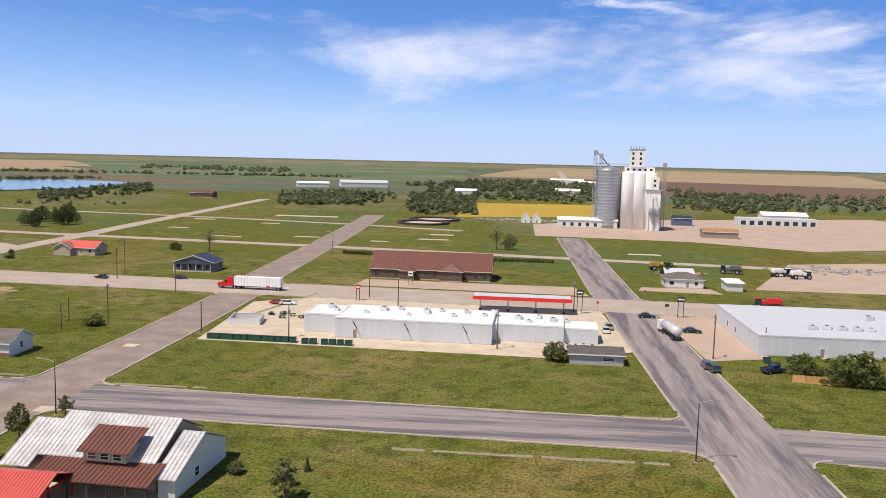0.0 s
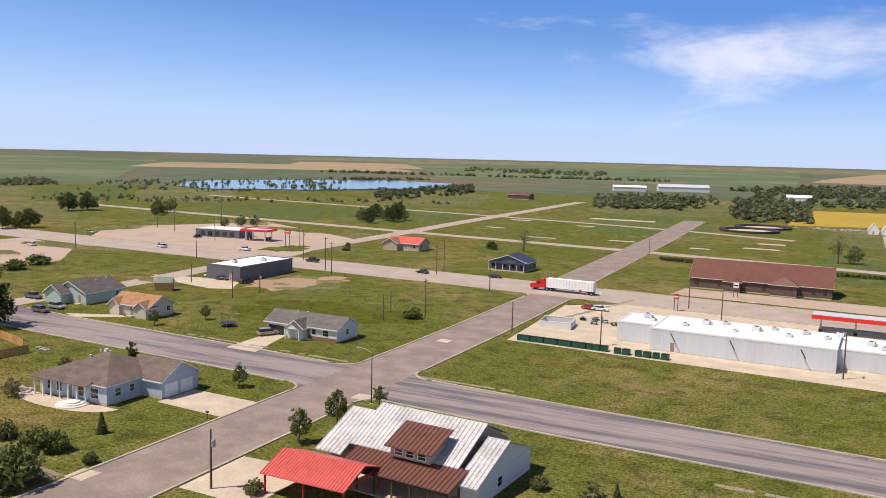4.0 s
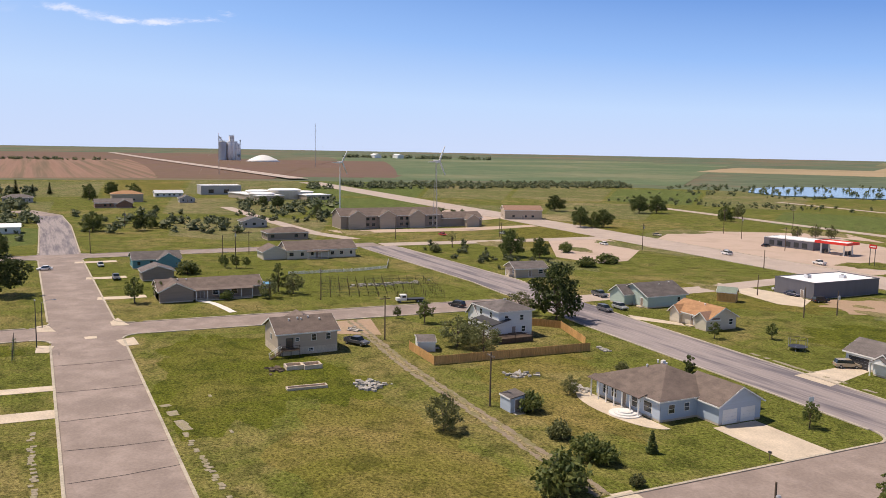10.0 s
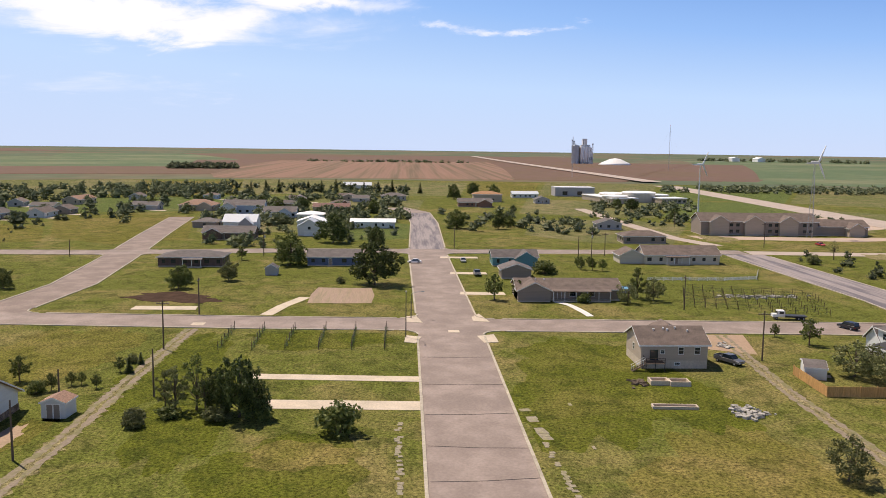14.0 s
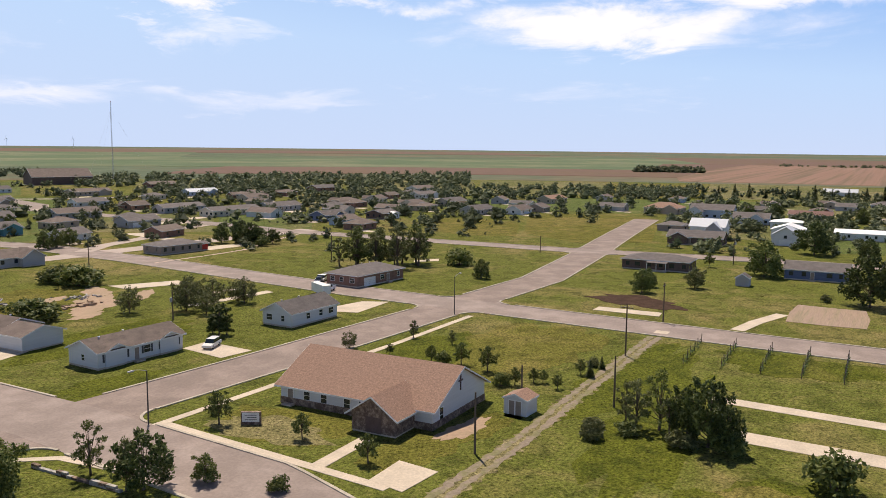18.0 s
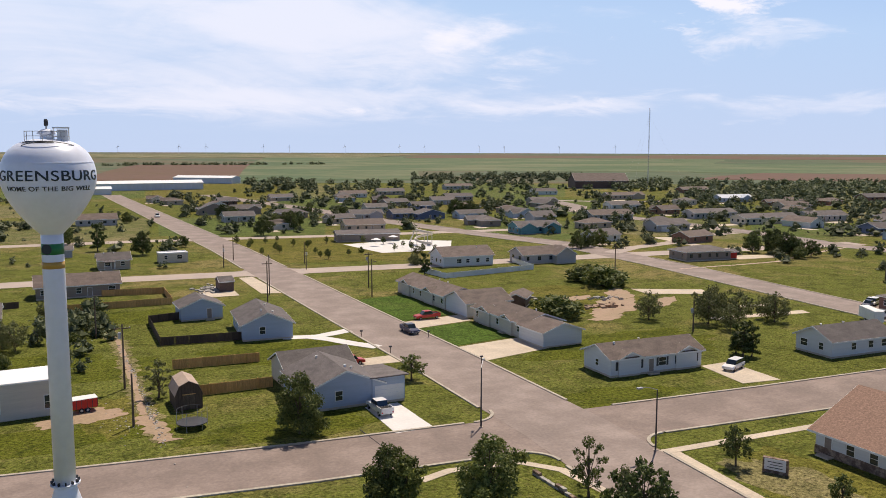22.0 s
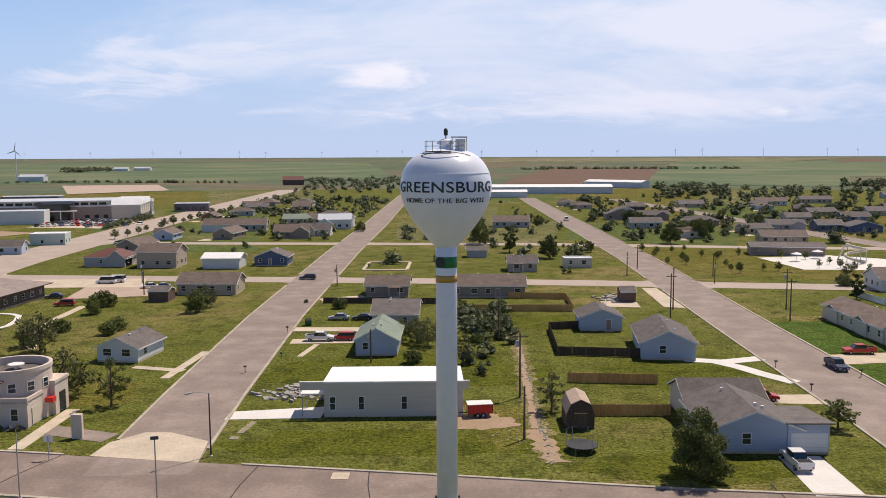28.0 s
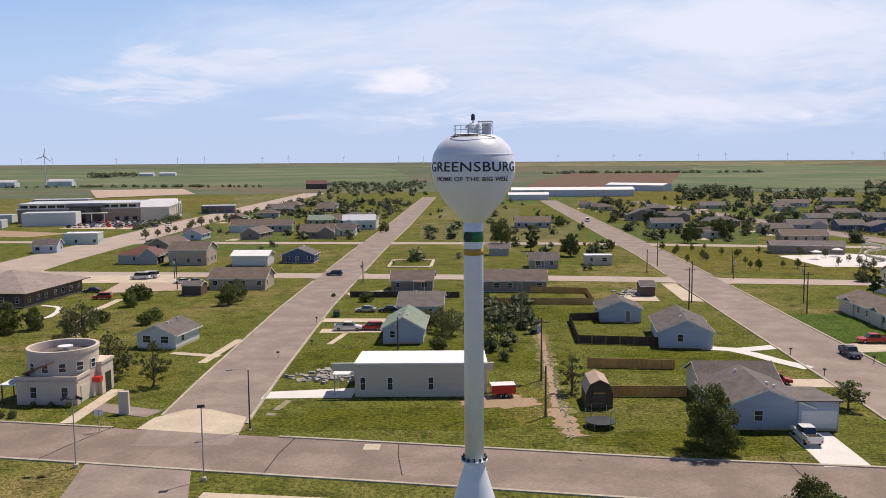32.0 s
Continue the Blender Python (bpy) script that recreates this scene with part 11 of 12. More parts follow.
plant("bush1", -236.5, 65.3, 2.7)
plant("round1", -301.8, -18.4, 10.9, 1.2)
plant("round2", -366.0, -9.7, 12.1, 1.2)
plant("round2", -263.4, 11.0, 12.8, 1.1)
plant("round2", -348.8, 8.2, 8.7)
plant("round1", -265.1, -43.4, 5.3)
plant("open", -269.1, -31.5, 5.8)
plant("round1", -428.2, 44.2, 9.4, 1.25)
plant("round2", -528.2, -41.8, 8.6)
plant("young", -313.2, -36.3, 4.9)
plant("bush1", -144.7, -1.7, 3.1)
plant("bush2", -141.9, -18.4, 2.7)
plant("bush1", -139.2, 10.5, 4.7)
plant("bush2", -265.0, 1.0, 2.3)
plant("cone", -170.0, -28.0, 2.9)
plant("cone", -176.0, -27.9, 2.3)
plant("round1", -513.7, 0.8, 8.5)
plant("open", -408, -8, 6.0)
plant("round2", -564.4, -111.3, 7.0)
plant("round1", -535.9, -57.2, 7.4)
plant("round1", -562.3, -71.2, 7.0)
plant("round1", -532.1, -131.0, 7.1)
plant("round2", -425.5, 64.5, 8.0)
plant("round1", -434.0, 71.1, 6.2)
plant("round1", -529.9, 84.6, 4.5)
plant("round1", -650.8, 55.3, 11.5)
plant("round1", -653.7, 85.2, 11.6)
plant("round2", -702.6, 74.2, 10.6)
plant("young", -302.2, 81.2, 3.5)
plant("young", -299.7, 76.8, 3.9)
plant("round2", -547.3, 162.2, 8.1)
plant("round1", -481.0, 167.6, 7.1)
plant("round1", -566.6, 157.7, 6.8)
plant("young", -122.2, -64.2, 4.9)
plant("young", -123.2, -50.9, 3.6)
plant("young", -120.5, -39.0, 3.8)
plant("young2", -179.8, -67.4, 3.6)
plant("young2", -179.0, -58.4, 2.8)
plant("young", -166.2, -49.9, 4.2)
plant("young", -164.6, -44.1, 4.6)
plant("bush1", -165.3, -53.0, 2.4)
plant("young", -165.9, -55.6, 3.0)
plant("young", -165.8, -64.2, 2.3)
plant("open", -166.4, -73.4, 3.4)
plant("bush1", -158.3, -38.7, 2.3)
plant("young", -159.4, -36.9, 3.1)
plant("young", -162.3, -34.9, 2.5)
plant("young", -162.9, -33.5, 2.3)
plant("young", -161.0, -30.3, 2.4)
plant("young", -170.9, -29.9, 2.8)
plant("bush2", -177.1, -29.8, 1.9)
plant("round1", -255.3, -42.3, 6.5)
plant("open", -269.3, -31.6, 6.0)
plant("column", -161.8, -101.5, 6.4, 1.3)
plant("column", -163.5, -101.1, 5.5)
plant("open", -184.2, -131.1, 7.0)
plant("open", -183.4, -123.4, 7.2)
plant("open", -190.9, -120.7, 6.5)
plant("bush1", -275.1, -106.2, 5.8, 1.2)
plant("round1", -254.5, -88.4, 5.8)
plant("airy", -259.1, -134.5, 11.4, 1.2)
plant("airy", -258.6, -127.0, 11.1, 1.2)
plant("airy", -259.5, -119.5, 13.2, 1.2)
plant("airy", -267.3, -117.1, 11.2, 1.2)
plant("round2", -285.3, -204.6, 7.0)
plant("round2", -286.1, -198.9, 6.7)
plant("round2", -288.8, -193.5, 5.9)
plant("bush1", -281.7, -192.6, 4.1)
plant("round3", -82.6, -72.5, 6.3, 1.0)
plant("round3", -91.2, -66.4, 7.8, 1.05)
plant("airy2", -101.9, -64.6, 6.6, 0.9)
plant("airy", -100.6, -57.4, 6.2, 0.9)
plant("round2", -101.8, -56.1, 6.7)
plant("round1", -106.7, -51.8, 3.4)
plant("round1", -84.1, -71.5, 5.1)
plant("bush1", -108.8, -43.0, 1.9)
plant("round3", -80.5, -97.0, 8.2, 0.92)
plant("young", -103.6, -113.4, 4.3, 1.4)
plant("airy", -66.6, -121.2, 5.8, 1.25)
plant("bush1", -152.3, -145.2, 5.1, 1.6)
plant("bush1", -187.3, -174.7, 6.0, 1.5)
plant("bush1", -187.6, -184.5, 4.9, 1.4)
plant("open", -168.6, -134.2, 6.4)
plant("open", -176.8, -125.5, 8.1)
plant("open", -191.7, -123.5, 5.7)
plant("open", -176.4, -119.0, 5.5)
plant("column", -162.9, -104.0, 5.4)
plant("round1", 8.1, -197.3, 5.6)
plant("round1", 31.5, -195.3, 4.6)
plant("bush1", 18.5, -172.9, 2.9)
plant("bush1", 29.8, -175.7, 3.1)
plant("open", 29.4, -162.1, 5.7)
plant("open", 6.4, -128.3, 7.8)
plant("airy2", -2.6, -123.4, 7.4, 1.0)
plant("open", 25.0, -157.4, 7.8)
plant("round1", 40.0, -167.2, 5.0)
plant("round1", 43.7, -163.7, 6.7)
plant("open", 7.7, -204.0, 5.8)
plant("bush1", 33.1, -205.6, 4.2)
plant("bush1", 18.6, -177.5, 3.1)
plant("open", -45.4, -165.7, 5.4)
plant("airy", -54.4, -147.9, 5.6, 1.1)
plant("open", -47.5, -162.2, 5.7)
plant("bush1", -45.5, -149.0, 2.7)
plant("bush1", -57.3, -165.2, 2.0)
plant("bush2", -61.9, -170.2, 2.2)
plant("open", -53.5, -191.7, 4.6)
plant("round2", -85.5, -299.3, 8.4)
plant("column", -72.6, -316.9, 10.0)
plant("round1", -61.7, -347.4, 10.3)
plant("round2", -102.0, -316.4, 4.5)
plant("round2", -139.8, -345.8, 8.6)
plant("round1", -157.8, -368.8, 8.9)
plant("round1", -195.8, -461.7, 6.2)
plant("column", -153.0, -213.7, 6.5)
plant("bush2", -159.7, -235.5, 3.8)
plant("column", -75.3, -266.0, 3.2)
plant("round1", 55.5, -320.9, 4.3)
plant("open", -42.3, -168.2, 4.5)
plant("bush1", -25.1, -202.4, 2.7)
plant("bush2", -15.5, -210.2, 1.0)
plant("round2", -160.8, -385.5, 7.1)
plant("round2", -165.1, -382.9, 7.1)
plant("round1", -156.4, -388.2, 6.3)
plant("round2", -143.6, -448.5, 7.5)
plant("round2", -202.8, -425.2, 6.9)
plant("round2", -261.2, -403.4, 10.0)
plant("round2", -267.8, -399.4, 9.4)
plant("open", -169.5, -255.0, 3.9)
plant("column", -282.2, -206.1, 8.5)
plant("round2", -284.0, -200.8, 8.4)
plant("round2", -280.5, -211.6, 7.7)
plant("round2", -298.8, -218.4, 7.2)
plant("round1", -231.8, -249.6, 6.5)
plant("round1", -237.7, -250.4, 6.8)
plant("round1", -244.9, -252.8, 6.7)
plant("round1", -266.7, -319.6, 7.2)
plant("round2", -147.6, -440.8, 6.8)
plant("round2", -138.5, -480.1, 5.8)
plant("round1", -94.4, -435.4, 5.9)
plant("round1", -6.1, -405.6, 5.5)
plant("round1", 26.7, -469.4, 5.4)


def woods(label, poly, count, lo, hi, fine=None):
    """Many far trees as one mass: each a stub of trunk and lobes of leaf sprays."""
    rng = random.Random(len(label) * 31 + count)
    xs, ys = [p[0] for p in poly], [p[1] for p in poly]
    verts, faces, tv, tf = [], [], [], []
    away = math.hypot(sum(xs) / len(xs) + 45, sum(ys) / len(ys))
    sprays, small = (fine or (21, 0.66)) if away < 520 else (8, 0.85)

    def inside(x, y):
        c = False
        for (xa, ya), (xb, yb) in zip(poly, poly[1:] + poly[:1]):
            if (ya > y) != (yb > y) and x < (xb - xa) * (y - ya) / (yb - ya) + xa:
                c = not c
        return c

    made = tries = 0
    while made < count and tries < count * 30:
        tries += 1
        x, y = rng.uniform(min(xs), max(xs)), rng.uniform(min(ys), max(ys))
        if not inside(x, y) or near_road(x, y, None, 3) or any(abs(x - hx) < 11 and abs(y - hy) < 8 for hx, hy in HOUSES):
            continue
        made += 1
        h, wide = rng.uniform(lo, hi), rng.uniform(0.55, 0.95)
        for k in range(6):
            f = (k + 0.6) / 6
            env = math.sin(math.pi * min(0.25 + 0.68 * f, 0.95))
            cx, cy, cz, r = x + rng.uniform(-1, 1) * h * wide * 0.5, y + rng.uniform(-1, 1) * h * wide * 0.5, h * (0.02 + 0.8 * f), h * wide * env * rng.uniform(0.45, 0.7)
            k2 = len(verts)
            for ux, uy, uz in ((1, 0, 0), (0, 1, 0), (-1, 0, 0), (0, -1, 0), (0, 0, 1), (0, 0, -1)):
                g = r * rng.uniform(0.5, 1.0)
                verts.append((cx + ux * g + rng.uniform(-0.2, 0.2) * r, cy + uy * g + rng.uniform(-0.2, 0.2) * r, max(cz + uz * g * 0.8, 0.1)))
            for j in range(4):
                faces += [(k2 + j, k2 + (j + 1) % 4, k2 + 4), (k2 + (j + 1) % 4, k2 + j, k2 + 5)]
            for _ in range(sprays):
                d = Vector((rng.gauss(0, 1), rng.gauss(0, 1), rng.gauss(0, 1))).normalized() * r * rng.uniform(0.7, 1.15)
                c, s = Vector((cx, cy, max(cz + d.z * 0.9, 0.3))) + Vector((d.x, d.y, 0)), h * small * rng.uniform(0.05, 0.1)
                a = Vector((rng.gauss(0, 1), rng.gauss(0, 1), rng.gauss(0, 1))).normalized()
                b = a.cross(Vector((rng.gauss(0, 1), rng.gauss(0, 1), rng.gauss(0, 1)))).normalized()
                k2 = len(verts)
                verts += [tuple(c - a * s * 1.4), tuple(c + b * s), tuple(c + a * s * 1.4), tuple(c - b * s)]
                faces.append((k2, k2 + 1, k2 + 2, k2 + 3))
        k = len(tv)
        tr = 0.03 * h
        tv += [(x - tr, y - tr, -0.1), (x + tr, y - tr, -0.1), (x, y + tr, -0.1), (x, y, h * 0.6)]
        tf += [(k, k + 1, k + 3), (k + 1, k + 2, k + 3), (k + 2, k, k + 3)]
    r = root("woods", Matrix.Identity(4), label, "trees")
    r["kind"] = "stuff"
    pydata("crown", verts, faces, M["leaf_far_hazed"], r)
    pydata("trunk", tv, tf, M["bark"], r)
    return r


woods("thick belt of dark green trees behind the town", [(-472.6, -459.4), (-547.0, -283.9), (-691.8, -114.7), (-827.5, -141.9), (-718.7, -384.5), (-600.8, -598.2)], 340, 4, 8)
woods("row of trees along the far field edge", [(-451.5, -882.9), (-619.1, -762.3), (-759.7, -952.4), (-550.9, -1102.5)], 159, 5, 9)
woods("dense green trees behind the houses", [(-513.5, -602.1), (-723.2, -327.7), (-980.2, -456.3), (-641.5, -770.5)], 333, 5, 10)
woods("green shelter belt west of the town", [(-627.8, -180.5), (-681.7, 22.2), (-800.8, 22.5), (-778.1, -230.0)], 120, 3.5, 7)
woods("long low hedge of bushes beyond the fields", [(-761.8, 250), (-735, 600), (-842.5, 665.8), (-848.3, 275.2)], 420, 3, 6.5)
woods("scrubby trees round the lake shore", [(-627.5, 520.2), (-503.7, 777.1), (-681.2, 1061.5), (-779.9, 696.3)], 150, 2.5, 5)
woods("clump of green trees beside the fields", [(-371.1, 615.2), (-357.9, 799.0), (-442.1, 969.0), (-447.0, 750.5)], 101, 4, 8)
woods("clump of green trees near the far barns", [(-181.1, 668.8), (-124.1, 715.1), (-158.2, 911.8), (-233.1, 879.6)], 87, 4, 9)
woods("green thicket beside the lots", [(-200.9, 679.9), (-108.6, 729.2), (-137.6, 922.7), (-252.1, 874.2)], 87, 4, 8)
woods("dense grove of dark green trees", [(-83.3, 617.4), (-33.3, 628.0), (-46.9, 876.0), (-110.7, 861.4)], 130, 4, 9)
woods("leafy trees on the north side of the town", [(-39.0, 835.4), (72.6, 835.6), (118.7, 1382.0), (-65.3, 1601.1)], 174, 4, 9)
woods("line of trees past the grain elevator", [(139.4, 780.2), (340.0, 812.2), (502.9, 1205.6), (197.5, 1111.0)], 159, 4, 8)
woods("far green tree belt on the plain", [(-787.7, 1686.5), (-456.7, 1663.9), (-538.4, 1961.7), (-905.7, 1939.4)], 87, 6, 12)
woods("green trees at the end of the street", [(103.7, -720.7), (2.6, -889.1), (32.1, -1356.8), (170.5, -1310.8)], 75, 4, 7.5)
woods("green trees at the south edge of the town", [(-224.1, -699.8), (-293.9, -743.7), (-355.8, -934.6), (-261.2, -927.0)], 58, 5, 9)
woods("green trees along the south fields", [(-283.0, -708.7), (-546.8, -578.1), (-648.1, -697.0), (-362.3, -910.2)], 130, 4, 8)
woods("trees at the far end of main street", [(130.2, -918.2), (-3.4, -793.0), (17.7, -1147.2), (211.6, -1332.9)], 60, 3.5, 7)
woods("garden trees between the far houses", [(-230.3, -367.5), (-378.8, -155.3), (-723.2, -327.7), (-374.2, -664.8)], 137, 3.5, 7)
woods("garden trees between the south houses", [(-110.4, -362.5), (-231.0, -359.8), (-403.0, -706.8), (-167.2, -722.3)], 50, 3, 6.5)
woods("garden trees beside main street", [(73.5, -366.6), (-5.9, -364.8), (3.8, -687.3), (128.3, -741.8)], 72, 3, 6)
woods("garden trees between the west houses", [(-432.7, -116.3), (-433.6, 18.6), (-674.1, 17.9), (-651.6, -188.4)], 87, 4, 8)
woods("small trees round the white buildings", [(-490.9, 123.7), (-466.9, 172.9), (-603.1, 219.4), (-597.8, 147.2)], 65, 3, 6)
woods("small trees along the school street", [(121, -424), (126, -424), (130.5, -490), (128, -530), (123, -530)], 30, 2.0, 4.2)



woods("grove of green trees among the far fields", [(-1290, -330), (-1310, -240), (-1360, -240), (-1340, -340)], 60, 8, 13)
woods("low green scrub between the lake and the lots", [(-560, 420), (-300, 620), (-330, 660), (-600, 470)], 110, 1.5, 3.5)
woods("far belt of trees round a distant village", [(-2500, 900), (-2300, 1300), (-2360, 1340), (-2600, 920)], 90, 9, 15)
woods("thin far hedge on the plain", [(-900, 1290), (-300, 1480), (-300, 1510), (-910, 1320)], 130, 4, 8)
woods("thin far hedge on the northern plain", [(-160, 1180), (260, 1230), (260, 1260), (-160, 1210)], 90, 4, 8)
woods("far hedge west of the fields", [(-1900, -200), (-1880, 160), (-1930, 160), (-1950, -200)], 70, 5, 9)
woods("far dark hedge on the southern plain", [(-700, -1900), (-200, -2000), (-200, -2040), (-700, -1940)], 110, 6, 11)
woods("scrubby bushes along the vacant lots", [(-330, 150), (-240, 160), (-250, 185), (-330, 185)], 22, 1.5, 4)
woods("rough shrubs behind the motel", [(-470, 110), (-440, 110), (-450, 260), (-480, 260)], 34, 2, 5)
woods("garden trees and shrubs between the north-west houses", [(-520, -60), (-400, -60), (-400, 110), (-520, 100)], 60, 3, 7)
for k in range(14):
    plant("cone", -715 - 3 * (k % 3), -118 + 11.5 * k, 8.5 + (k * 5) % 4, 1.0, "tall dark evergreen in a windbreak row", "windbreak of evergreens")
for k in range(9):
    plant("airy2" if k % 3 else "airy", -253 - 2.6 * k + (k % 3), -137 + 2.2 * k + 2.5 * (k % 2), 9 + (k * 7) % 5, 1.25, "tall airy broadleaf tree in a grove", "grove by the brick house")
woods("low shrubs and hedges between the far houses", [(-225, -250), (-300, -130), (-520, -150), (-600, -330), (-430, -480), (-250, -440)], 330, 1.0, 4.5)
woods("low shrubs and hedges between the south houses", [(-110, -330), (-230, -340), (-330, -560), (-110, -640)], 120, 1.0, 4.5)
woods("garden shrubs along the side streets", [(-20, -250), (-105, -250), (-105, -700), (-20, -700)], 80, 1.0, 5.5)
woods("garden shrubs east of the side street", [(4, -320), (0, -700), (95, -700), (85, -300)], 110, 1.0, 5.0)
woods("garden trees between the north-west streets", [(-345, -60), (-430, -100), (-690, -60), (-690, 20), (-350, 15)], 120, 1.5, 6)
woods("young orchard trees behind the block building", [(-52, -140), (-64, -142), (-64, -192), (-48, -190)], 26, 2.0, 5.0)

woods("leafy streets of the northern quarter", [(-90, 800), (70, 905), (150, 1500), (-30, 1560), (-140, 1300)], 330, 4, 8)
woods("trees behind the grain elevator yard", [(150, 790), (212, 690), (380, 1200), (215, 1150)], 230, 3.5, 7)
woods("thicket between the northern lots", [(-195, 690), (-140, 715), (-184, 930), (-234, 850)], 120, 3, 7)
woods("reeds and willows along the near lake shore", [(-590, 600), (-470, 800), (-440, 900), (-430, 880), (-470, 760), (-570, 590)], 60, 1.5, 3.5)
woods("low trees on the lake's far shore", [(-640, 1010), (-570, 1110), (-600, 1140), (-690, 1020)], 60, 3, 6)
woods("mixed garden trees between the streets", [(-240, -290), (-330, -140), (-520, -130), (-640, -250), (-520, -480), (-300, -560)], 190, 2.5, 7.5)
woods("mixed garden trees on the south side", [(-105, -330), (-230, -350), (-330, -600), (-110, -690)], 60, 2.5, 7)

woods("farmstead trees on the southern plain", [(810, -1805), (735, -1900), (860, -2180), (980, -2180)], 70, 8, 14)
woods("row of small trees along the farm lane", [(620, -1110), (390, -1150), (245, -1128), (245, -1136), (390, -1160), (620, -1122)], 70, 4, 6.5)

# ---- rough tufts of grass over the open ground ----


def on_roads(x, y):
    bad = np.zeros(len(x), bool)
    for _, pts, width, _, _ in ROADS:
        for a, b in zip(pts, pts[1:]):
            d = b - a
            t = np.clip(((x - a.x) * d.x + (y - a.y) * d.y) / d.length_squared, 0, 1)
            bad |= np.hypot(x - a.x - t * d.x, y - a.y - t * d.y) < width / 2 + 0.9
    for cx, cy, *_ in [(c[2].x, c[2].y) for c in CORNERS]:
        bad |= np.hypot(x - cx, y - cy) < 16
    for poly in COVERED:
        px, py = np.array([p[0] for p in poly]), np.array([p[1] for p in poly])
        box_in = (x > px.min()) & (x < px.max()) & (y > py.min()) & (y < py.max()) & ~bad
        idx = np.nonzero(box_in)[0]
        if len(idx) == 0:
            continue
        c = np.zeros(len(idx), bool)
        for k in range(len(poly)):
            xa, ya, xb, yb = px[k - 1], py[k - 1], px[k], py[k]
            if ya == yb:
                continue
            c ^= ((ya > y[idx]) != (yb > y[idx])) & (x[idx] < (xb - xa) * (y[idx] - ya) / (yb - ya) + xa)
        bad[idx] |= c
    return bad


def tufts(count, r0, r1, lo, hi, seed, label):
    """Bent blades in small clumps, thicker in patches."""
    g = np.random.default_rng(seed)
    ang, rad = g.uniform(math.radians(50), math.radians(305), count), np.sqrt(g.uniform(r0 * r0, r1 * r1, count))
    x, y = -45 + rad * np.cos(ang), 5 + rad * np.sin(ang)
    patchy = np.sin(x * 0.21 + 2.1 * np.sin(y * 0.063)) + np.sin(y * 0.17 + 1.7 * np.sin(x * 0.081)) + 0.8 * np.sin(x * 0.53 - y * 0.41)
    keep = (patchy + g.normal(0, 1.3, count) > -0.3) & ~on_roads(x, y)
    x, y = x[keep], y[keep]
    n = len(x)
    verts = np.zeros((n, 2, 4, 3))
    size = g.uniform(lo, hi, n)
    for k in range(2):
        a = g.uniform(0, 6.283, n)
        ca, sa = np.cos(a) * size, np.sin(a) * size
        hgt, bend = size * g.uniform(0.15, 0.4, n), g.uniform(-0.5, 0.5, n)
        ox, oy = x + g.normal(0, 0.8, n) * size, y + g.normal(0, 0.8, n) * size
        verts[:, k, 0] = np.stack([ox - ca, oy - sa, np.full(n, -0.02)], 1)
        verts[:, k, 1] = np.stack([ox + ca, oy + sa, np.full(n, -0.02)], 1)
        verts[:, k, 2] = np.stack([ox + ca * 0.55 - sa * bend, oy + sa * 0.55 + ca * bend, hgt], 1)
        verts[:, k, 3] = np.stack([ox - ca * 0.7 - sa * bend, oy - sa * 0.7 + ca * bend, hgt * 0.85], 1)
    me = bpy.data.meshes.new("grass")
    q = n * 2
    me.vertices.add(q * 4)
    me.vertices.foreach_set("co", verts.reshape(-1))
    me.loops.add(q * 4)
    me.loops.foreach_set("vertex_index", np.arange(q * 4, dtype=np.int32))
    me.polygons.add(q)
    me.polygons.foreach_set("loop_start", np.arange(0, q * 4, 4, dtype=np.int32))
    me.update()
    me.materials.append(M["blades"])
    return tagged(new("grass", me), label, "grass", kind="stuff")


tufts(200000, 60, 190, 0.05, 0.15, 1, "short rough grass in green and dry tufts")
tufts(70000, 190, 420, 0.1, 0.26, 2, "short rough grass on the farther lots")
def gas_tank(x, y, turn):
    r = root("gas_tank", pose(x, y, 0, 0, 0, turn), "rounded grey gas tank on short legs in the yard", "tank")
    bm = lathe(bmesh.new(), [(0.05, -1.5), (0.42, -1.4), (0.6, -1.1), (0.6, 1.1), (0.42, 1.4), (0.05, 1.5)], 20)
    bm.transform(Matrix.Translation((0, 0, 1.0)) @ Matrix.Rotation(radians(90), 4, "Y"))
    part("tank", bm, M["steel"], r, "grey steel tank", True)
    for u in (-0.8, 0.8):
        part("leg", boxed(u - 0.1, -0.45, -0.1, u + 0.1, 0.45, 0.5), M["concrete"], r)
    part("valve_dome", lathe(bmesh.new(), [(0.22, 1.55), (0.22, 1.75), (0.05, 1.82)], 12), M["dark_steel"], r)


gas_tank(-87.4, -199.9, 70)

def ruined_wall(a, b, label):
    """A low line of uneven dark blocks, some fallen beside it."""
    rng = random.Random(77)
    a, b = Vector(a), Vector(b)
    r = root("stone_wall", pose(a.x, a.y, 0), label, "wall")
    d = (b - a).normalized()
    at = 0.0
    while at < (b - a).length:
        ln = rng.uniform(0.7, 1.5)
        for row in range(2 if rng.random() < 0.6 else 1):
            m = Matrix.Translation((d.x * (at + ln / 2), d.y * (at + ln / 2), 0.28 * row)) @ Matrix.Rotation(math.atan2(d.y, d.x) + rng.uniform(-0.07, 0.07), 4, "Z")
            bm = boxed(-ln / 2 + 0.02, -0.22, -0.02, ln / 2 - 0.02, 0.22, 0.27, m=m)
            part("block", bm, M["stone"] if rng.random() < 0.6 else M["rubble"], r)
        at += ln


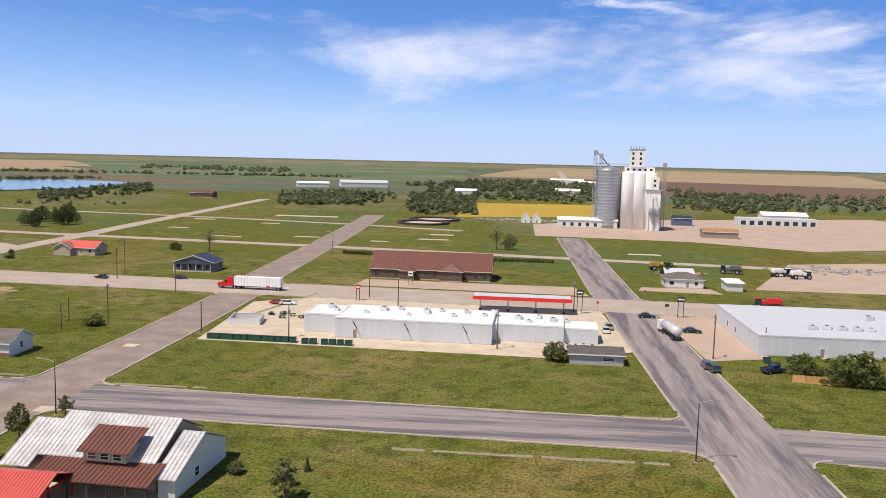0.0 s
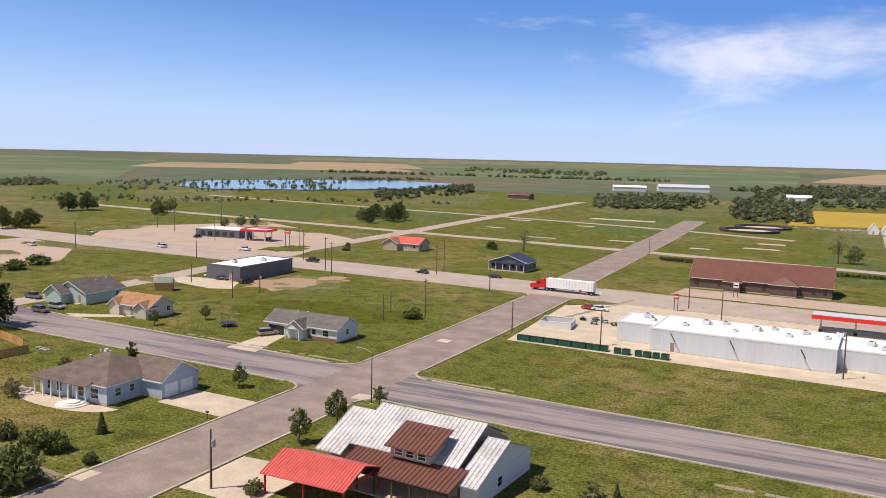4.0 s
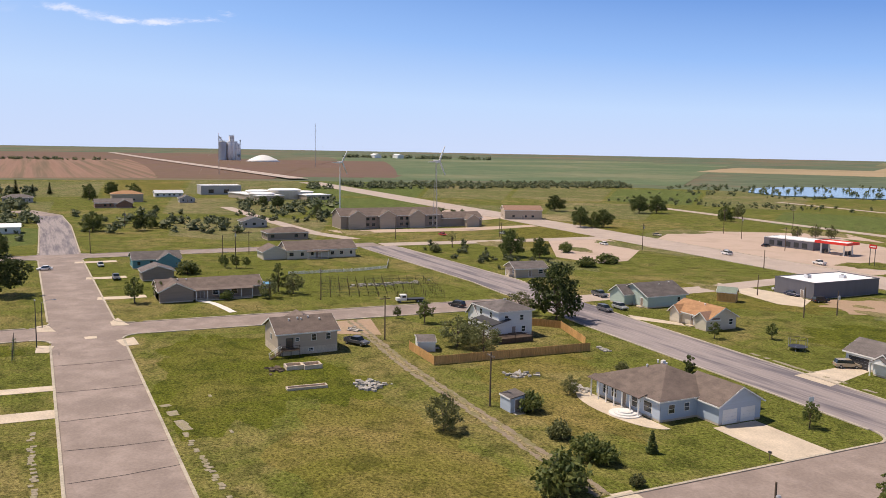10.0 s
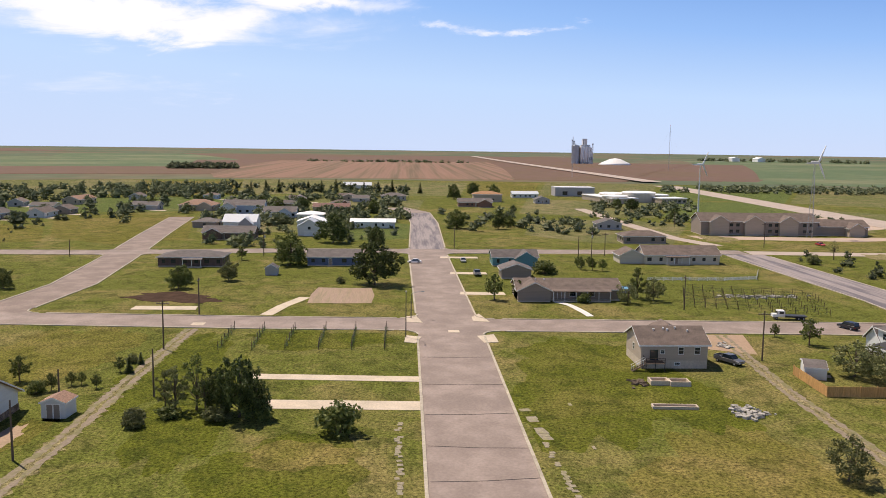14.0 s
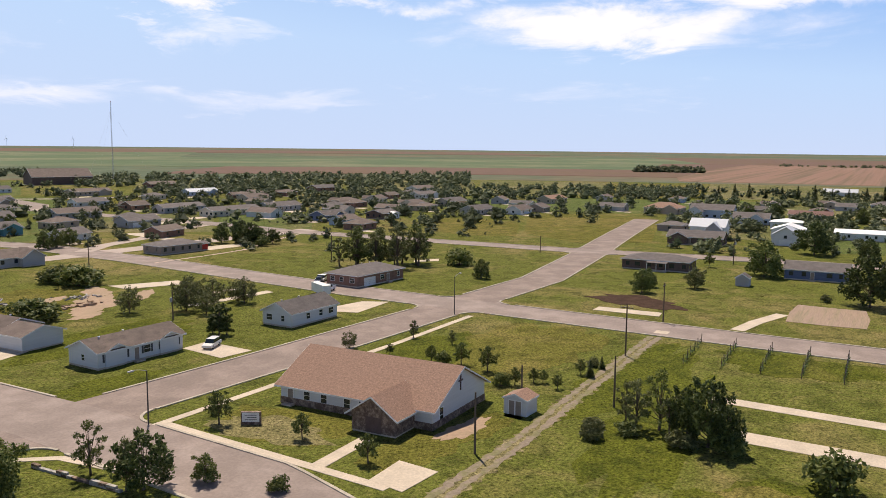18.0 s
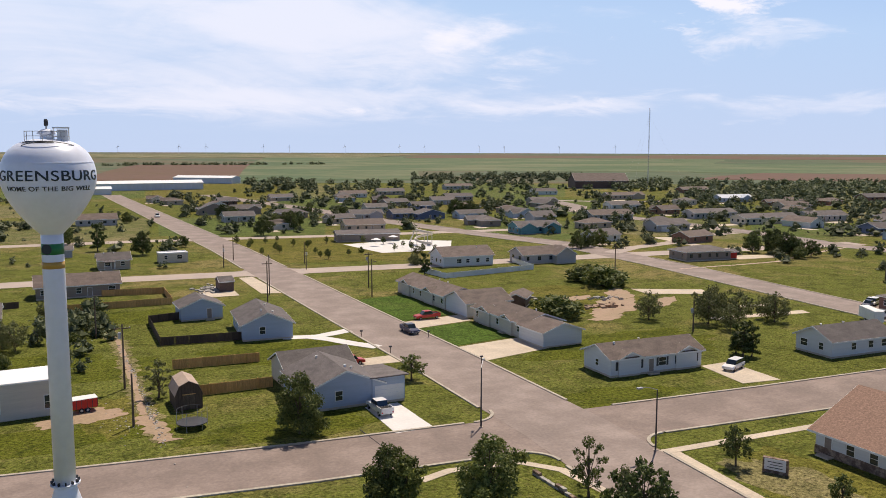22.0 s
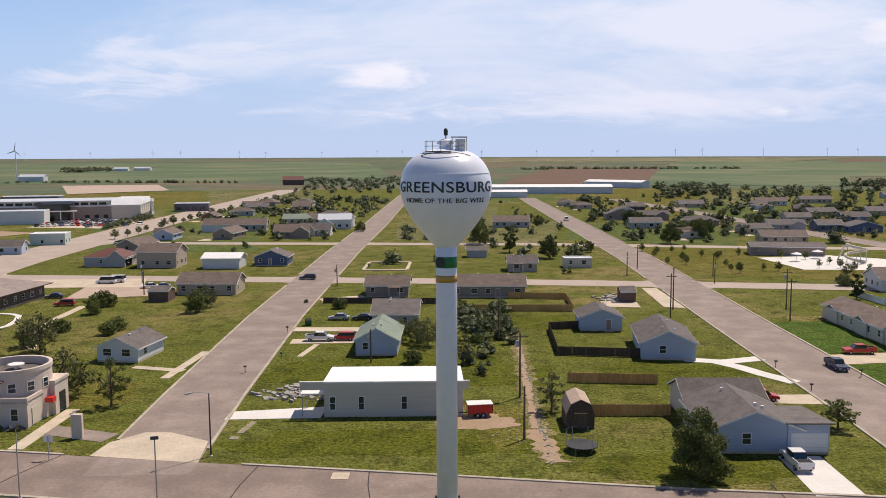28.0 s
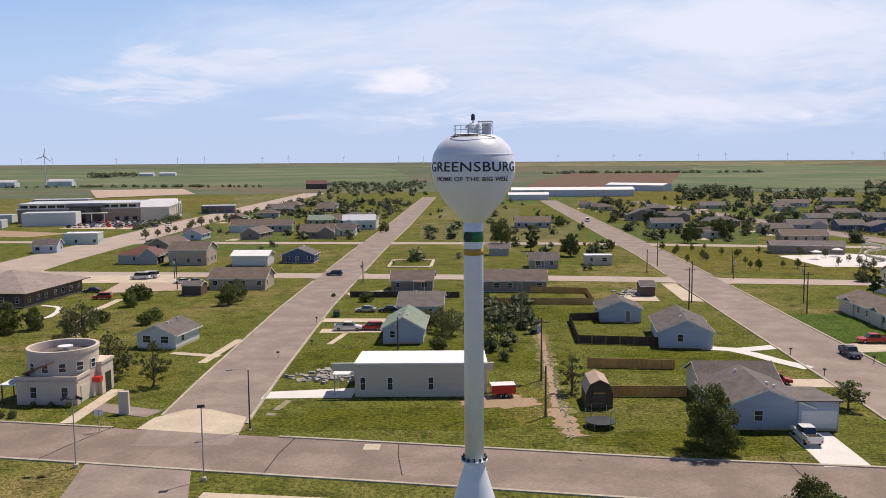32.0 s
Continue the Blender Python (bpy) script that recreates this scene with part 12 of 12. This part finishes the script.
ruined_wall((-100.1, -72.4), (-100.2, -57.6), "low ruined wall of dark stone blocks in the grass")
strip("pavement", [(-88, -76.2), (-92, -77.4), (-100.4, -76.2), (-103.6, -72), (-104.3, -64.5), (-103.6, -57.7)], 1.3, M["concrete"], 0.05, "pale footpath round the grassy corner", "pavement")

# ---- poles and lamps ----
pole(-102.6, 200.2, 10.1, arm=True, turn=90, can=False)
pole(-113.3, 200.8, 6.1, arm=False, turn=0, can=False)
pole(-75.9, 194.3, 7.8, arm=False, turn=0, can=False)
pole(-53.8, 193.1, 7.9, arm=False, turn=90, can=True)
pole(-3.8, 190.7, 10.0, arm=True, turn=90, can=False)
pole(45.1, 190.5, 10.2, arm=True, turn=90, can=True)
pole(17.1, 242.8, 10.3, arm=True, turn=90, can=True)
pole(-45.1, 253.3, 9.4, arm=True, turn=90, can=False)
pole(-34.2, 240.2, 7.9, arm=False, turn=0, can=False)
pole(59.1, 199.9, 6.0, arm=False, turn=90, can=False)
pole(-138.0, 282.2, 11.7, arm=True, turn=90, can=False)
pole(-190.5, 208.7, 6.0, arm=False, turn=0, can=False)
pole(-171.8, 255.4, 12.0, arm=True, turn=90, can=False)
pole(-134.7, 269.7, 10.6, arm=True, turn=90, can=False)
pole(-104.8, 247.6, 8.0, arm=False, turn=90, can=False)
pole(-109.6, 190.7, 6.5, arm=False, turn=0, can=False)
pole(-73.8, 87.7, 7.8, arm=False, turn=0, can=True)
pole(-331.4, 333.8, 12.4, arm=True, turn=90, can=False)
pole(-340.6, 393.3, 10.5, arm=True, turn=90, can=False)
pole(-221.2, 307.7, 9.3, arm=True, turn=0, can=True)
pole(-129.0, 85.1, 8.9, arm=True, turn=0, can=False)
pole(-178.4, 86.9, 9.6, arm=True, turn=90, can=False)
pole(-161.6, 194.2, 7.8, arm=False, turn=90, can=False)
pole(-160.6, 205.1, 6.4, arm=False, turn=0, can=True)
pole(-164.5, 248.5, 11.3, arm=True, turn=0, can=False)
pole(-194.3, 273.4, 11.6, arm=True, turn=0, can=True)
pole(-230.7, 254.2, 6.8, arm=False, turn=90, can=False)
pole(-290.2, 248.2, 11.0, arm=True, turn=90, can=True)
pole(-357.9, 164.9, 10.1, arm=True, turn=90, can=False)
pole(-351.4, 214.6, 9.4, arm=True, turn=0, can=False)
pole(-266.9, 305.1, 10.1, arm=True, turn=0, can=False)
pole(-309.8, 324.0, 10.8, arm=True, turn=0, can=True)
pole(-227.8, 88.5, 8.6, arm=True, turn=0, can=False)
pole(-325.3, 82.2, 7.7, arm=False, turn=0, can=False)
pole(-187.1, -27.0, 9.6, arm=True, turn=90, can=False)
pole(-156.3, -19.8, 7.7, arm=False, turn=0, can=False)
pole(-310.6, 83.7, 10.9, arm=True, turn=0, can=True)
pole(-328.9, 92.7, 8.6, arm=True, turn=90, can=False)
pole(-324.3, -30.7, 8.7, arm=True, turn=90, can=True)
pole(-347.9, 38.4, 8.8, arm=True, turn=0, can=False)
pole(-321.7, 198.3, 9.8, arm=True, turn=90, can=False)
pole(-439.7, 59.0, 8.0, arm=False, turn=90, can=True)
pole(-440.6, 154.7, 8.3, arm=False, turn=0, can=False)
pole(-129.6, -29.3, 7.8, arm=False, turn=90, can=False)
pole(-150.6, -32.0, 6.0, arm=False, turn=90, can=False)
pole(-220.5, -28.3, 8.7, arm=True, turn=0, can=False)
pole(-169.0, -121.4, 6.0, arm=False, turn=0, can=True)
pole(-319.3, -96.4, 6.0, arm=False, turn=0, can=False)
street_lamp(-102.5, -88.9, 235, 8.6)
pole(-103.9, -200.3, 10.2, arm=True, turn=90, can=False)
pole(-130.2, -200.0, 9.5, arm=True, turn=0, can=True)
pole(-125.7, -240.2, 6.6, arm=False, turn=90, can=True)
pole(-263.7, -147.9, 8.3, arm=False, turn=90, can=False)
pole(-110.5, -271.1, 7.7, arm=False, turn=90, can=False)
pole(-209.6, -198.4, 8.0, arm=False, turn=90, can=False)
pole(-62.7, -128.3, 10.0, arm=True, turn=0, can=True)
pole(-61.9, -109.4, 7.1, arm=False, turn=0, can=False)
pole(-100.8, -190.3, 10.0, arm=True, turn=0, can=False)
pole(-125.8, -186.4, 9.4, arm=True, turn=0, can=False)
pole(-103.9, -254.5, 7.3, arm=False, turn=90, can=True)
pole(-19.3, -237.6, 6.0, arm=False, turn=0, can=True)
pole(29.7, -222.4, 7.4, arm=False, turn=0, can=True)
pole(-61.4, -167.2, 8.3, arm=False, turn=0, can=False)
pole(-129.1, -253.1, 7.1, arm=False, turn=90, can=False)
pole(-38.0, -149.8, 6.0, arm=False, turn=0, can=True)
pole(38.1, -243.3, 6.6, arm=False, turn=90, can=True)
street_lamp(27.5, 122.8, 0, 9.7)
street_lamp(-75.1, 128.4, 180, 9.6)
street_lamp(-82.7, 368.6, 180, 9.2)
street_lamp(-197.2, 19.7, 0, 10.3)
street_lamp(-204.6, -71.3, 180, 9.2)
street_lamp(-216.6, 20.9, 90, 6.4)
street_lamp(-117.2, -72.1, 0, 8.2)
street_lamp(-23.3, -103.3, 45, 8.5)
street_lamp(-195.8, -400.4, 0, 8.0)

# ---- parked cars ----
vehicle(-93.1, -100.8, 270, "pickup", "white")
vehicle(-98.3, -126.8, 180, "suv", "red")
vehicle(-117.6, -145.4, 90, "pickup", "navy")
vehicle(-126.4, -156.0, 0, "pickup", "red")
vehicle(-26.1, -167.2, 180, "pickup", "white")
vehicle(-30.7, -167.7, 0, "suv", "red")
vehicle(-26.8, -188.4, 0, "sedan", "silver")
vehicle(-32.1, -188.4, 0, "sedan", "black")
vehicle(-8.9, -249.6, 0, "suv", "black")
vehicle(48.1, -242.3, 0, "van", "white")
vehicle(46.3, -244.5, 0, "van", "white")
vehicle(32.5, -233.9, 20, "sedan", "white")
vehicle(29.0, -233.9, 20, "sedan", "silver")
vehicle(-113.1, -468.6, 90, "van", "white")
vehicle(-123.0, 161.3, 60, "suv", "tan")
vehicle(-192.9, 220.6, 10, "sedan", "white")
vehicle(-186.1, 218.0, 10, "sedan", "navy")
vehicle(-175.4, 216.8, 80, "suv", "black")
vehicle(-231.3, 283.3, 170, "pickup", "white")
vehicle(-265.4, 270.8, 170, "suv", "white")
vehicle(-140.1, 269.4, 175, "sedan", "black")
vehicle(-69.0, 235.6, 0, "sedan", "red")
vehicle(-65.9, 235.4, 0, "sedan", "white")
vehicle(-205.3, 163.4, 0, "pickup", "grey")
vehicle(-187.1, 151.5, 0, "suv", "grey")
vehicle(-187.9, 157.0, 0, "suv", "silver")
vehicle(-267.3, 272.6, 170, "pickup", "silver")
vehicle(-206.0, 118.4, 200, "suv", "black")
vehicle(-114.4, 274.7, 5, "sedan", "black")
vehicle(37.3, 237.9, 0, "sedan", "black")
vehicle(46.1, 219.3, 0, "sedan", "black")
vehicle(41.8, 181.8, 90, "suv", "grey")
vehicle(42.5, 179.1, 100, "suv", "green")
vehicle(55.3, 180.1, 30, "pickup", "navy")
vehicle(23.5, 215.2, 90, "sedan", "white")
vehicle(24.7, 219.7, 90, "suv", "tan")
vehicle(-307.7, 22.6, 270, "sedan", "white")
vehicle(-311.2, 39.4, 0, "sedan", "silver")
vehicle(-281.6, 41.7, 0, "pickup", "grey")
vehicle(-176.4, 79.8, 30, "pickup", "grey")
vehicle(-154.2, -96.1, 20, "suv", "white")
vehicle(-227.3, -124.6, 20, "suv", "white")
vehicle(-214.3, -113.4, 10, "pickup", "white")
vehicle(-224.6, -123.9, 20, "sedan", "navy")
vehicle(-228.2, -126.1, 20, "sedan", "white")
vehicle(51.1, -217.2, 10, "sedan", "black")
vehicle(43.3, -206.4, 10, "suv", "red")
vehicle(73.9, -451.6, 90, "sedan", "white")
vehicle(89.3, -350.5, 90, "sedan", "silver")
vehicle(131.4, -449.7, 80, "sedan", "white")
vehicle(122.3, -442.2, 80, "sedan", "navy")
vehicle(136.0, -442.6, 80, "sedan", "red")
vehicle(117.5, -449.3, 80, "suv", "white")
vehicle(138.9, -435.6, 80, "suv", "grey")
vehicle(160.1, -462.0, 80, "sedan", "silver")
vehicle(-188.4, 270.9, 175, "pickup", "black")
vehicle(-281.4, 309.8, 90, "sedan", "black")
vehicle(-365.3, 192.0, 10, "sedan", "red")
vehicle(-361.9, 222.9, 10, "sedan", "white")
vehicle(-333.1, 292.4, 10, "sedan", "tan")
vehicle(-310.2, 243.4, 175, "sedan", "white")

for proto in PARKED:
    for o in [*proto.children_recursive, proto]:
        bpy.data.objects.remove(o)
